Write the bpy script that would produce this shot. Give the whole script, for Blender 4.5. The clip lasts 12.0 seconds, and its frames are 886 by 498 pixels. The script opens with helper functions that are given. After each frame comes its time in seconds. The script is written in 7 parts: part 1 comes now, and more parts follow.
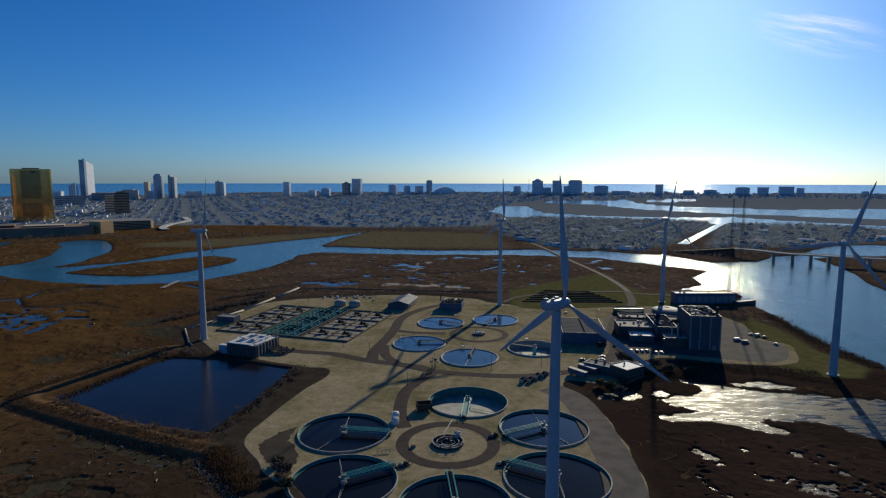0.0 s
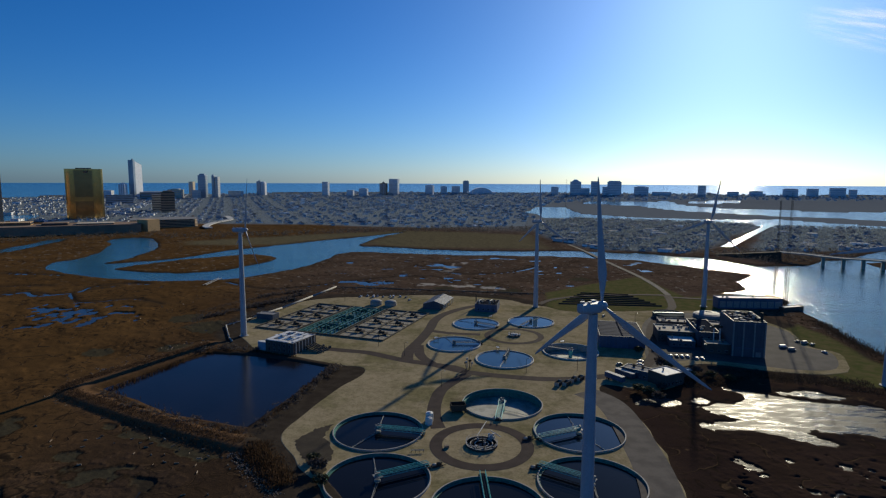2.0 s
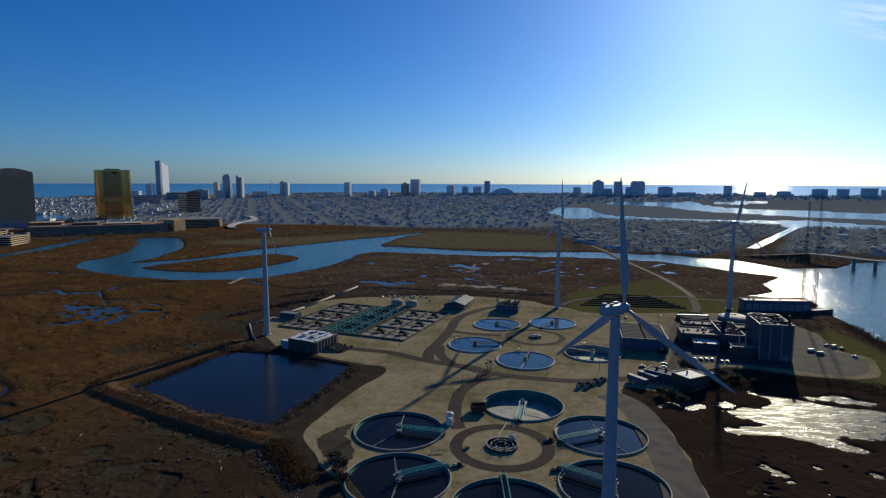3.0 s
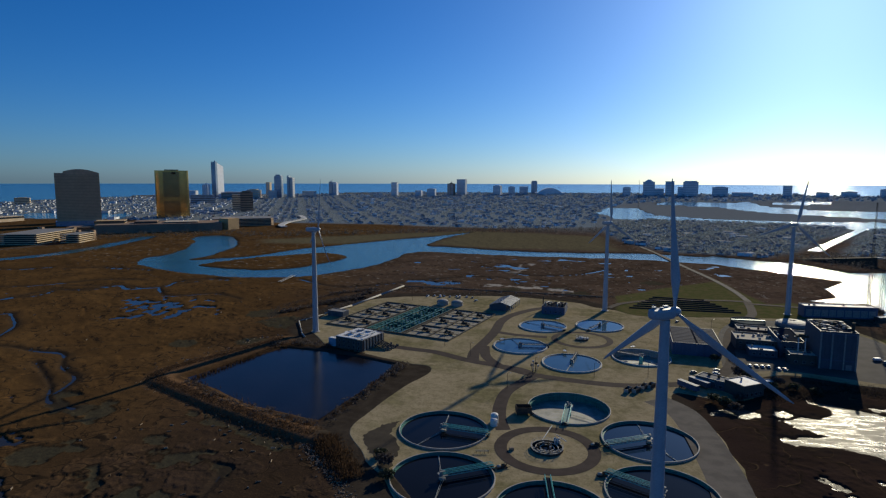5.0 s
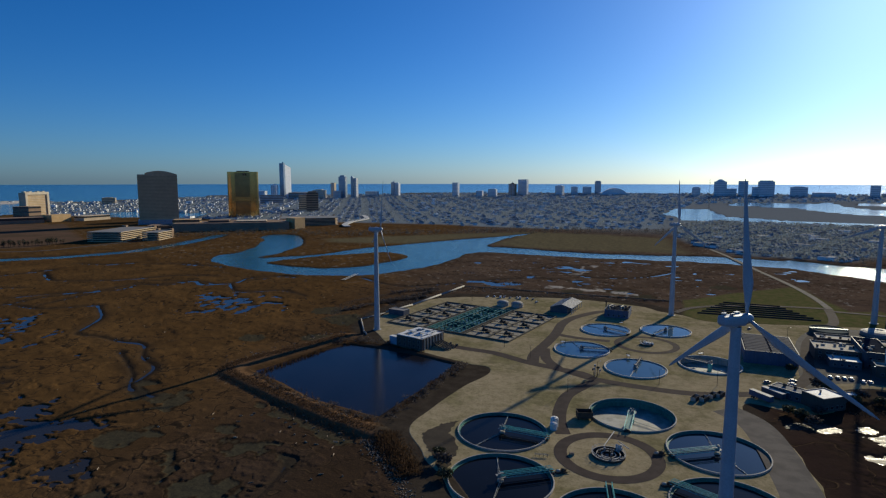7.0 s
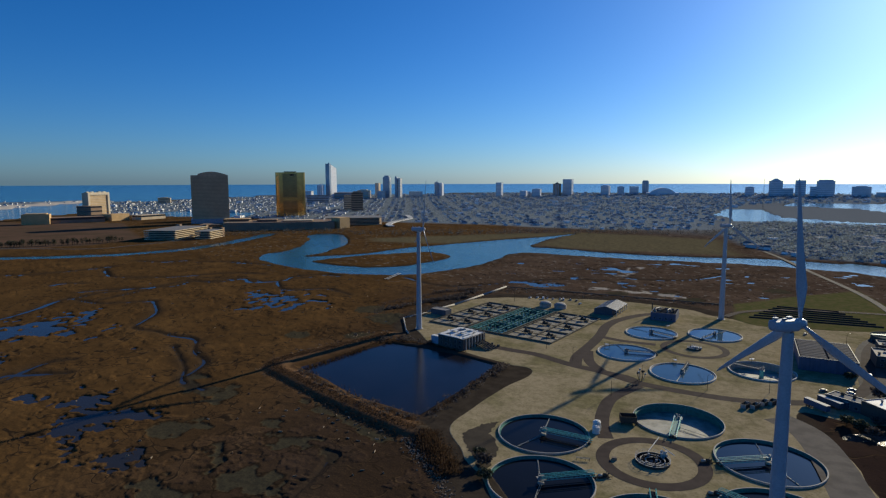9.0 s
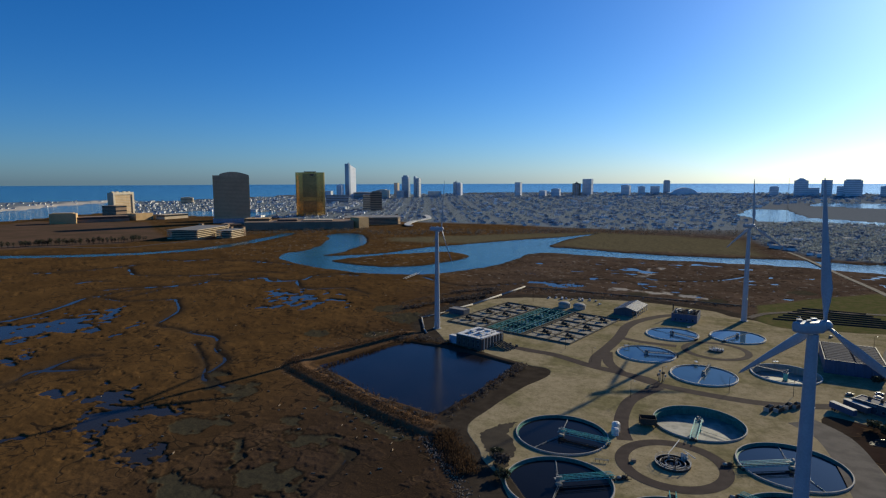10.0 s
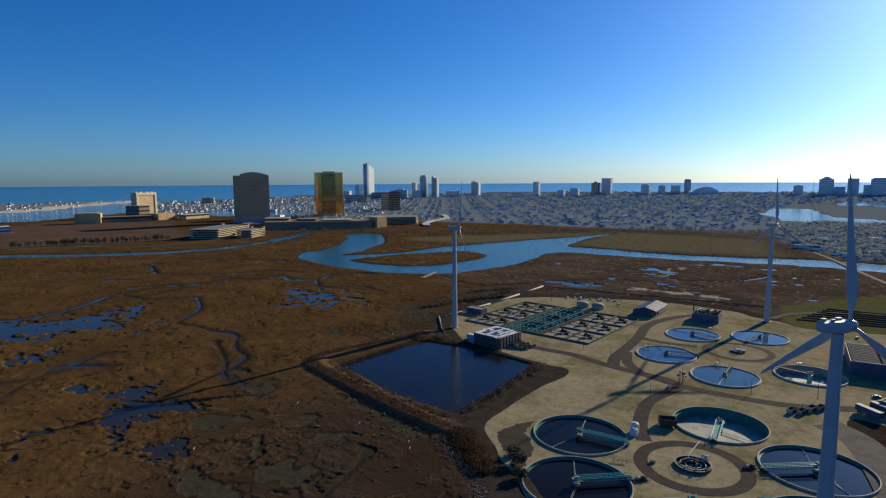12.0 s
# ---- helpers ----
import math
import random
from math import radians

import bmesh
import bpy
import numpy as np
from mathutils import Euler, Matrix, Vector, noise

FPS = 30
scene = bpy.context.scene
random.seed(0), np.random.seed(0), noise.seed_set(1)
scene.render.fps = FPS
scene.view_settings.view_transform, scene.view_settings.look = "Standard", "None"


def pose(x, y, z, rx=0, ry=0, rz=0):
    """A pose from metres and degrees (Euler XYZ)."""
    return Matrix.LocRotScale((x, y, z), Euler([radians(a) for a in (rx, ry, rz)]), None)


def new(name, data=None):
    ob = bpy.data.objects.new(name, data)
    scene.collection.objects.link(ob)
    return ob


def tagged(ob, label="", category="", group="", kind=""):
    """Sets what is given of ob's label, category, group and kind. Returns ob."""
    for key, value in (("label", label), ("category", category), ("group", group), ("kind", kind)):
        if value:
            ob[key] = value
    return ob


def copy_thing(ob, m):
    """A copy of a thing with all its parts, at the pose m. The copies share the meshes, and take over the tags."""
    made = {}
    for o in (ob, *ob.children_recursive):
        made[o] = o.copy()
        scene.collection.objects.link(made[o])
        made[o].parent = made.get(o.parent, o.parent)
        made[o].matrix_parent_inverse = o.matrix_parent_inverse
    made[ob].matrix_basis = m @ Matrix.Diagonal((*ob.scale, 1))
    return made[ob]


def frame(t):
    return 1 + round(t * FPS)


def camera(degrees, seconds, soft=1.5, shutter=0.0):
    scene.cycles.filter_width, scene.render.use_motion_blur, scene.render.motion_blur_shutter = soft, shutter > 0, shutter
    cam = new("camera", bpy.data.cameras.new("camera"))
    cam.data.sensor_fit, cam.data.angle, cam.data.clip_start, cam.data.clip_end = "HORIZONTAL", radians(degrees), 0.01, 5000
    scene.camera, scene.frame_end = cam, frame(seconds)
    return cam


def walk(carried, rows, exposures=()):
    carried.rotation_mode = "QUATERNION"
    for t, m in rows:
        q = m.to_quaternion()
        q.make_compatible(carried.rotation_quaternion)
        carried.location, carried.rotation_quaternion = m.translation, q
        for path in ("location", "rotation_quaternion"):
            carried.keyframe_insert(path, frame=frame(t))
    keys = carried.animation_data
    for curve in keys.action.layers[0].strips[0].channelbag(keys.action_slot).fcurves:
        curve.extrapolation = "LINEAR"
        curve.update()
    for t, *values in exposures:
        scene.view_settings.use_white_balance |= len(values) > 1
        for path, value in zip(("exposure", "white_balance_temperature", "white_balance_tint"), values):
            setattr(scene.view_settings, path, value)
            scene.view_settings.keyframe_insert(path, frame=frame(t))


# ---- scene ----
cam = camera(75.0, 12.0, soft=1.25)
# seconds, eye x, y, z, yaw, pitch, roll
ROWS = [
    (0, 0.00, 0.00, 117.15, 0.000, -6.815, -0.089),
    (0.5, 0.09, 0.05, 117.13, 0.614, -6.818, -0.130),
    (1, 0.20, 0.16, 117.27, 1.745, -6.816, -0.167),
    (1.5, 0.13, 0.20, 117.36, 2.623, -6.811, -0.218),
    (2, 0.24, 0.29, 117.38, 3.618, -6.794, -0.231),
    (2.5, 0.21, 0.19, 117.43, 4.670, -6.786, -0.205),
    (3, 0.24, -0.01, 117.50, 5.714, -6.766, -0.184),
    (5, 0.26, -0.90, 117.95, 10.284, -6.791, -0.140),
    (5.5, 0.41, -0.89, 117.93, 11.686, -6.769, -0.136),
    (6, 0.34, -0.99, 118.00, 13.173, -6.758, -0.083),
    (6.5, 0.28, -1.14, 118.17, 14.843, -6.764, -0.042),
    (7, 0.30, -1.40, 118.21, 16.292, -6.775, -0.010),
    (9, 1.11, -1.59, 118.32, 20.583, -6.773, 0.113),
    (9.5, 1.23, -1.51, 118.28, 21.622, -6.772, 0.144),
    (10, 1.32, -1.59, 118.16, 22.434, -6.781, 0.160),
    (10.5, 1.52, -1.59, 118.11, 23.060, -6.786, 0.189),
    (11, 1.71, -1.63, 118.03, 23.595, -6.802, 0.212),
    (11.5, 1.76, -1.52, 117.90, 23.963, -6.807, 0.268),
    (12, 1.59, -1.44, 117.57, 24.205, -6.790, 0.319),
]
walk(cam, [(t, pose(x, y, z, 90 + pitch, roll, yaw)) for t, x, y, z, yaw, pitch, roll in ROWS],
     exposures=[(0, 0.08, 6950, 10), (6, 0.2, 7000, 10), (12, 0.54, 7250, 10)])

# ---- light ----
SUN_AZ, SUN_EL = radians(22.5), radians(19.0)  # to the right of +y, above the horizon
sun_way = Vector((math.sin(SUN_AZ) * math.cos(SUN_EL), math.cos(SUN_AZ) * math.cos(SUN_EL), math.sin(SUN_EL)))
world = bpy.data.worlds.new("sky")
scene.world = world
world.use_nodes = True
wn, wl = world.node_tree.nodes, world.node_tree.links
wn.clear()
sky = wn.new("ShaderNodeTexSky")
sky.sky_type, sky.sun_disc = "NISHITA", False
sky.sun_elevation, sky.sun_rotation = SUN_EL, SUN_AZ
sky.altitude, sky.air_density, sky.dust_density, sky.ozone_density = 100.0, 0.9, 0.6, 8.0
wbg, wout = wn.new("ShaderNodeBackground"), wn.new("ShaderNodeOutputWorld")
wbg.inputs["Strength"].default_value = 0.071
hsv = wn.new("ShaderNodeHueSaturation")
hsv.inputs["Saturation"].default_value = 1.15
wl.new(sky.outputs["Color"], hsv.inputs["Color"])
tint = wn.new("ShaderNodeMix")
tint.data_type, tint.blend_type = "RGBA", "MULTIPLY"
tint.inputs["Factor"].default_value = 1.0
tint_in = [s for s in tint.inputs if s.enabled and s.type == "RGBA"]
tint_in[1].default_value = (0.775, 1.0, 1.21, 1.0)
wl.new(hsv.outputs["Color"], tint_in[0])
wl.new([s for s in tint.outputs if s.enabled][0], wbg.inputs["Color"])
wl.new(wbg.outputs["Background"], wout.inputs["Surface"])
sun = new("sun", bpy.data.lights.new("sun", "SUN"))
sun.data.energy, sun.data.angle, sun.data.color = 3.35, radians(0.6), (1.0, 0.94, 0.74)
sun.rotation_mode = "QUATERNION"
sun.rotation_quaternion = sun_way.to_track_quat("Z", "Y")

# ---- mesh tools ----
def part(name, bm, material, parent=None, label="", smooth=False):
    """Links a bmesh as one mesh object under a thing or a part."""
    me = bpy.data.meshes.new(name)
    bm.to_mesh(me)
    bm.free()
    if smooth:
        me.polygons.foreach_set("use_smooth", [True] * len(me.polygons))
    for m in (material if isinstance(material, (list, tuple)) else (material,)):
        me.materials.append(m)
    ob = new(name, me)
    ob.parent = parent
    if label:
        ob["label"] = label
    return ob


def thing(name, x, y, z=0.0, rz=0.0, label="", category="", group="", kind=""):
    ob = new(name)
    ob.empty_display_size = 0.5
    ob.matrix_basis = pose(x, y, z, 0, 0, rz)
    return tagged(ob, label, category, group, kind)


def box(bm, cx, cy, z0, sx, sy, sz, rz=0.0, taper=1.0, mi=0):
    """A box on z0, turned by rz degrees; taper scales its top."""
    c, s = math.cos(radians(rz)), math.sin(radians(rz))
    vs = []
    for k, f in ((0, 1.0), (1, taper)):
        for ux, uy in ((-1, -1), (1, -1), (1, 1), (-1, 1)):
            px, py = ux * sx / 2 * f, uy * sy / 2 * f
            vs.append(bm.verts.new((cx + c * px - s * py, cy + s * px + c * py, z0 + k * sz)))
    for f in ((0, 3, 2, 1), (4, 5, 6, 7), (0, 1, 5, 4), (1, 2, 6, 5), (2, 3, 7, 6), (3, 0, 4, 7)):
        bm.faces.new([vs[i] for i in f]).material_index = mi


def lathe(bm, rings, n=24, cx=0.0, cy=0.0, close=False, mi=0):
    """A turned shape: rings of (radius, z), from first to last."""
    loops = []
    for r, z in rings:
        loops.append([bm.verts.new((cx + r * math.cos(2 * math.pi * i / n), cy + r * math.sin(2 * math.pi * i / n), z)) for i in range(n)])
    pairs = list(zip(loops, loops[1:]))
    if close:
        pairs.append((loops[-1], loops[0]))
    for a, b in pairs:
        for i in range(n):
            bm.faces.new((a[i], a[(i + 1) % n], b[(i + 1) % n], b[i])).material_index = mi
    if not close:
        bm.faces.new(list(reversed(loops[0]))).material_index = mi
        bm.faces.new(loops[-1]).material_index = mi


def tube(bm, p, q, r, n=6, r2=None):
    p, q = Vector(p), Vector(q)
    d = (q - p).normalized()
    a = d.orthogonal().normalized()
    b = d.cross(a)
    r2 = r if r2 is None else r2
    l0 = [bm.verts.new(p + r * (a * math.cos(2 * math.pi * i / n) + b * math.sin(2 * math.pi * i / n))) for i in range(n)]
    l1 = [bm.verts.new(q + r2 * (a * math.cos(2 * math.pi * i / n) + b * math.sin(2 * math.pi * i / n))) for i in range(n)]
    for i in range(n):
        bm.faces.new((l0[i], l0[(i + 1) % n], l1[(i + 1) % n], l1[i]))
    bm.faces.new(list(reversed(l0)))
    bm.faces.new(l1)


def smooth_line(points, steps=8, closed=False):
    """Catmull-Rom through plan points."""
    pts = [Vector(p) for p in points]
    n = len(pts)
    out = []
    for i in range(n if closed else n - 1):
        if closed:
            p0, p1, p2, p3 = pts[i - 1], pts[i], pts[(i + 1) % n], pts[(i + 2) % n]
        else:
            p0, p1, p2, p3 = pts[max(i - 1, 0)], pts[i], pts[i + 1], pts[min(i + 2, n - 1)]
        for k in range(steps):
            t = k / steps
            out.append(0.5 * ((2 * p1) + (p2 - p0) * t + (2 * p0 - 5 * p1 + 4 * p2 - p3) * t * t + (3 * p1 - p0 - 3 * p2 + p3) * t ** 3))
    if not closed:
        out.append(pts[-1])
    return out


def ribbon(bm, line, width, z, drop=0.0):
    """A flat strip along a plan line."""
    left, right = [], []
    for i, p in enumerate(line):
        d = (line[min(i + 1, len(line) - 1)] - line[max(i - 1, 0)])
        nrm = Vector((-d.y, d.x)).normalized() * width / 2
        zz = z(p.x, p.y) if callable(z) else z
        left.append(bm.verts.new((p.x + nrm.x, p.y + nrm.y, zz)))
        right.append(bm.verts.new((p.x - nrm.x, p.y - nrm.y, zz)))
    for i in range(len(line) - 1):
        bm.faces.new((right[i], right[i + 1], left[i + 1], left[i]))


def solid_ribbon(bm, line, width, z, thick):
    rows = []
    for i, p in enumerate(line):
        d = line[min(i + 1, len(line) - 1)] - line[max(i - 1, 0)]
        o = Vector((-d.y, d.x)).normalized() * width / 2
        rows.append([bm.verts.new((p.x + s * o.x, p.y + s * o.y, q)) for s, q in ((1, z), (-1, z), (-1, z - thick), (1, z - thick))])
    for a, b in zip(rows, rows[1:]):
        for i in range(4):
            bm.faces.new((a[i], a[(i + 1) % 4], b[(i + 1) % 4], b[i]))
    bm.faces.new(rows[0]), bm.faces.new(rows[-1][::-1])
    bmesh.ops.recalc_face_normals(bm, faces=bm.faces)


# ---- plan tools, on whole arrays ----
def lattice(ix, iy, seed):
    h = (ix * 374761393 + iy * 668265263 + seed * 1442695041) & 0xFFFFFFFF
    h = ((h ^ (h >> 13)) * 1274126177) & 0xFFFFFFFF
    return ((h ^ (h >> 16)) & 0xFFFF) / 65535.0


def vnoise(x, y, size, seed=0):
    """Smooth noise from 0 to 1 whose lumps are size metres wide."""
    u, v = x / size, y / size
    iu, iv = np.floor(u).astype(np.int64), np.floor(v).astype(np.int64)
    fu, fv = u - iu, v - iv
    fu, fv = fu * fu * (3 - 2 * fu), fv * fv * (3 - 2 * fv)
    a, b = lattice(iu, iv, seed), lattice(iu + 1, iv, seed)
    c, d = lattice(iu, iv + 1, seed), lattice(iu + 1, iv + 1, seed)
    return (a * (1 - fu) + b * fu) * (1 - fv) + (c * (1 - fu) + d * fu) * fv


def fbm(x, y, size, seed=0, octaves=4):
    total, amp, norm = 0.0, 1.0, 0.0
    for o in range(octaves):
        total = total + amp * vnoise(x, y, size / 2 ** o, seed + 7 * o)
        norm += amp
        amp *= 0.5
    return total / norm


def edge_distance(x, y, line, closed):
    best = np.full(x.shape, 1e9)
    pts = list(line)
    ends = pts[1:] + ([pts[0]] if closed else [])
    for (x0, y0), (x1, y1) in zip(pts, ends):
        dx, dy = x1 - x0, y1 - y0
        t = np.clip(((x - x0) * dx + (y - y0) * dy) / (dx * dx + dy * dy + 1e-9), 0, 1)
        best = np.minimum(best, np.hypot(x - x0 - t * dx, y - y0 - t * dy))
    return best


def inside(x, y, poly):
    hit = np.zeros(x.shape, bool)
    for (x0, y0), (x1, y1) in zip(poly, list(poly[1:]) + [poly[0]]):
        cross = ((y0 > y) != (y1 > y)) & (x < (x1 - x0) * (y - y0) / (y1 - y0 + 1e-12) + x0)
        hit ^= cross
    return hit


def area_sd(x, y, poly):
    """Signed distance to a plan area, negative inside."""
    d = edge_distance(x, y, poly, True)
    return np.where(inside(x, y, poly), -d, d)


def curved(points, steps=5, closed=True):
    return [(p.x, p.y) for p in smooth_line([Vector(q) for q in points], steps, closed)]


def step(e0, e1, v):
    t = np.clip((v - e0) / (e1 - e0), 0, 1)
    return t * t * (3 - 2 * t)

# ---- materials ----
def graph(name):
    m = bpy.data.materials.new(name)
    m.use_nodes = True
    m.node_tree.nodes.clear()
    return m, m.node_tree.nodes, m.node_tree.links


def noise_node(n, l, src, size, detail=4.0, rough=0.55):
    """A noise whose lumps are about size metres wide."""
    t = n.new("ShaderNodeTexNoise")
    t.inputs["Scale"].default_value = 1.0 / size
    t.inputs["Detail"].default_value, t.inputs["Roughness"].default_value = detail, rough
    l.new(src, t.inputs["Vector"])
    return t.outputs["Fac"]


def ramp(n, l, fac, lo, hi):
    r = n.new("ShaderNodeMapRange")
    r.interpolation_type = "SMOOTHSTEP"
    r.inputs["From Min"].default_value, r.inputs["From Max"].default_value = lo, hi
    l.new(fac, r.inputs["Value"])
    return r.outputs["Result"]


def blend(n, l, fac, a, b, how="MIX"):
    m = n.new("ShaderNodeMix")
    m.data_type, m.blend_type = "RGBA", how
    for key, v in (("Factor", fac), ("A", a), ("B", b)):
        sock = [s for s in m.inputs if s.name == key and s.enabled][0]
        if hasattr(v, "is_linked"):
            l.new(v, sock)
        elif key == "Factor":
            sock.default_value = v
        else:
            sock.default_value = (*v, 1.0)
    return [s for s in m.outputs if s.enabled][0]


def maths(n, l, op, a, b):
    m = n.new("ShaderNodeMath")
    m.operation = op
    for i, v in enumerate((a, b)):
        if hasattr(v, "is_linked"):
            l.new(v, m.inputs[i])
        else:
            m.inputs[i].default_value = v
    return m.outputs[0]


def finish(m, n, l, colour, rough, metal=0.0, height=None, bump=0.3, dist=0.05, spec=0.5):
    p, o = n.new("ShaderNodeBsdfPrincipled"), n.new("ShaderNodeOutputMaterial")
    for key, v in (("Base Color", colour), ("Roughness", rough), ("Metallic", metal)):
        if hasattr(v, "is_linked"):
            l.new(v, p.inputs[key])
        else:
            p.inputs[key].default_value = (*v, 1.0) if key == "Base Color" else v
    if hasattr(spec, "is_linked"):
        l.new(spec, p.inputs["Specular IOR Level"])
    else:
        p.inputs["Specular IOR Level"].default_value = spec
    if height is not None:
        b = n.new("ShaderNodeBump")
        b.inputs["Strength"].default_value, b.inputs["Distance"].default_value = bump, dist
        l.new(height, b.inputs["Height"])
        l.new(b.outputs["Normal"], p.inputs["Normal"])
    l.new(p.outputs["BSDF"], o.inputs["Surface"])
    return m


def plain(name, a, b=None, rough=0.7, metal=0.0, coarse=3.0, fine=0.25, bump=0.25, dist=0.03, spec=0.5, rand=0.0, island=0.0, streak=0.0, thin=0.0):
    """A surface of two tones with coarse stains and fine grain; rand and island vary its value from piece to piece."""
    m, n, l = graph(name)
    b = b or tuple(v * 0.7 for v in a)
    geo = n.new("ShaderNodeNewGeometry")
    src = geo.outputs["Position"]
    f1, f2 = noise_node(n, l, src, coarse), noise_node(n, l, src, fine, 2.0)
    if streak:
        mp = n.new("ShaderNodeMapping")
        mp.inputs["Scale"].default_value = (1.0, 1.0, 0.08)
        l.new(src, mp.inputs["Vector"])
        f3 = noise_node(n, l, mp.outputs["Vector"], streak, 3.0)
        f1 = maths(n, l, "ADD", maths(n, l, "MULTIPLY", f1, 0.4), maths(n, l, "MULTIPLY", f3, 0.6))
    col = blend(n, l, ramp(n, l, f1, 0.35, 0.68), a, b)
    col = blend(n, l, maths(n, l, "MULTIPLY", ramp(n, l, f2, 0.3, 0.75), 0.35), col, tuple(v * 0.55 for v in a))
    for amount, out in ((rand, "obj"), (island, "isl")):
        if amount:
            if out == "obj":
                src2 = n.new("ShaderNodeObjectInfo").outputs["Random"]
            else:
                src2 = geo.outputs["Random Per Island"]
            k = maths(n, l, "ADD", maths(n, l, "MULTIPLY", src2, amount), 1.0 - amount * 0.5)
            hsv = n.new("ShaderNodeHueSaturation")
            l.new(k, hsv.inputs["Value"])
            l.new(col, hsv.inputs["Color"])
            col = hsv.outputs["Color"]
    rr = maths(n, l, "ADD", maths(n, l, "MULTIPLY", f2, 0.2), rough - 0.1)
    finish(m, n, l, col, rr, metal, f2, bump, dist, spec)
    if thin:  # light comes through thin leaves
        out = [x for x in n if x.type == "OUTPUT_MATERIAL"][0]
        solid = [x for x in n if x.type == "BSDF_PRINCIPLED"][0]
        tr, mix = n.new("ShaderNodeBsdfTranslucent"), n.new("ShaderNodeMixShader")
        l.new(col, tr.inputs["Color"])
        mix.inputs["Fac"].default_value = thin
        l.new(solid.outputs["BSDF"], mix.inputs[1]), l.new(tr.outputs["BSDF"], mix.inputs[2])
        l.new(mix.outputs["Shader"], out.inputs["Surface"])
    return m


concrete = plain("concrete", (0.42, 0.39, 0.34), (0.28, 0.26, 0.23), 0.85, coarse=2.5, fine=0.2, streak=0.8)
concrete_pale = plain("pale_concrete", (0.6, 0.58, 0.53), (0.44, 0.42, 0.38), 0.8, coarse=2.0, fine=0.2)
concrete_wet = plain("stained_concrete", (0.36, 0.34, 0.28), (0.16, 0.16, 0.13), 0.6, coarse=5.0, fine=0.4)
teal_paint = plain("teal_painted_wall", (0.045, 0.24, 0.20), (0.02, 0.12, 0.105), 0.55, coarse=2.0, streak=0.9)
teal_steel = plain("teal_painted_steel", (0.08, 0.50, 0.44), (0.05, 0.36, 0.32), 0.45, coarse=1.0, fine=0.1)
turbine_white = plain("turbine_white_paint", (0.47, 0.48, 0.50), (0.42, 0.43, 0.45), 0.4, coarse=6.0, fine=0.5, bump=0.03)
steel_grey = plain("galvanised_steel", (0.45, 0.46, 0.47), (0.3, 0.31, 0.32), 0.45, 0.7, coarse=0.8, fine=0.1)
rust_dark = plain("dark_rusty_steel", (0.10, 0.075, 0.055), (0.05, 0.045, 0.04), 0.85, 0.0, coarse=0.6, fine=0.1, spec=0.1)
brick_dark = plain("brown_brick", (0.125, 0.082, 0.065), (0.085, 0.058, 0.047), 0.9, coarse=3.0, fine=0.15, streak=1.0)
cladding_blue = plain("dark_blue_cladding", (0.10, 0.125, 0.19), (0.07, 0.088, 0.135), 0.6, coarse=4.0, fine=0.3, streak=1.2, spec=0.2)
cladding_dark = plain("dark_metal_cladding", (0.10, 0.112, 0.135), (0.07, 0.078, 0.095), 0.6, coarse=4.0, fine=0.3, streak=1.0, spec=0.15)
roof_white = plain("white_roof_membrane", (0.78, 0.77, 0.73), (0.6, 0.58, 0.54), 0.7, coarse=3.0, fine=0.3)
roof_cream = plain("cream_roof_membrane", (0.56, 0.48, 0.37), (0.43, 0.37, 0.285), 0.85, coarse=4.0, fine=0.3, spec=0.1)
roof_grey = plain("grey_gravel_roof", (0.30, 0.29, 0.275), (0.2, 0.19, 0.18), 0.9, coarse=4.0, fine=0.2, spec=0.1)
roof_metal = plain("ribbed_metal_roof", (0.25, 0.25, 0.25), (0.19, 0.19, 0.19), 0.55, 0.2, coarse=3.0, fine=0.3)
asphalt = plain("worn_asphalt", (0.075, 0.066, 0.06), (0.05, 0.045, 0.042), 0.92, coarse=6.0, fine=0.3, dist=0.02)
asphalt_pale = plain("worn_pale_asphalt", (0.15, 0.13, 0.11), (0.10, 0.088, 0.077), 0.92, coarse=7.0, fine=0.4, dist=0.02, spec=0.05)
asphalt_yard = plain("weathered_yard_asphalt", (0.115, 0.103, 0.09), (0.08, 0.071, 0.063), 0.92, coarse=9.0, fine=0.5, dist=0.02, spec=0.05)
gravel_lane = plain("brown_gravel_lane", (0.074, 0.056, 0.048), (0.054, 0.041, 0.036), 0.95, coarse=5.0, fine=0.4, spec=0.05)
glass_dark = plain("dark_window_glass", (0.03, 0.04, 0.05), (0.02, 0.025, 0.03), 0.12, coarse=8.0, fine=2.0, bump=0.0, spec=0.8)
car_paint = plain("car_paint", (0.45, 0.45, 0.47), (0.4, 0.4, 0.42), 0.5, 0.0, coarse=9.0, fine=3.0, bump=0.0, rand=1.4)
tyre_black = plain("tyre_rubber", (0.02, 0.02, 0.02), None, 0.9)
bark = plain("bare_twigs", (0.125, 0.10, 0.082), (0.08, 0.062, 0.052), 0.95, coarse=1.0, fine=0.1, island=0.6, thin=0.3)
leaf_dark = plain("dark_evergreen_leaves", (0.058, 0.066, 0.032), (0.042, 0.047, 0.025), 0.8, coarse=2.0, fine=0.3, island=0.9, thin=0.3)
scrub_dark = plain("dark_dry_scrub", (0.075, 0.056, 0.042), (0.05, 0.038, 0.03), 0.95, coarse=6.0, fine=0.5, island=0.8, thin=0.25, spec=0.0)
reed_straw = plain("dry_reeds", (0.098, 0.060, 0.035), (0.064, 0.040, 0.025), 0.95, coarse=14.0, fine=1.0, island=0.7, thin=0.35, spec=0.0)
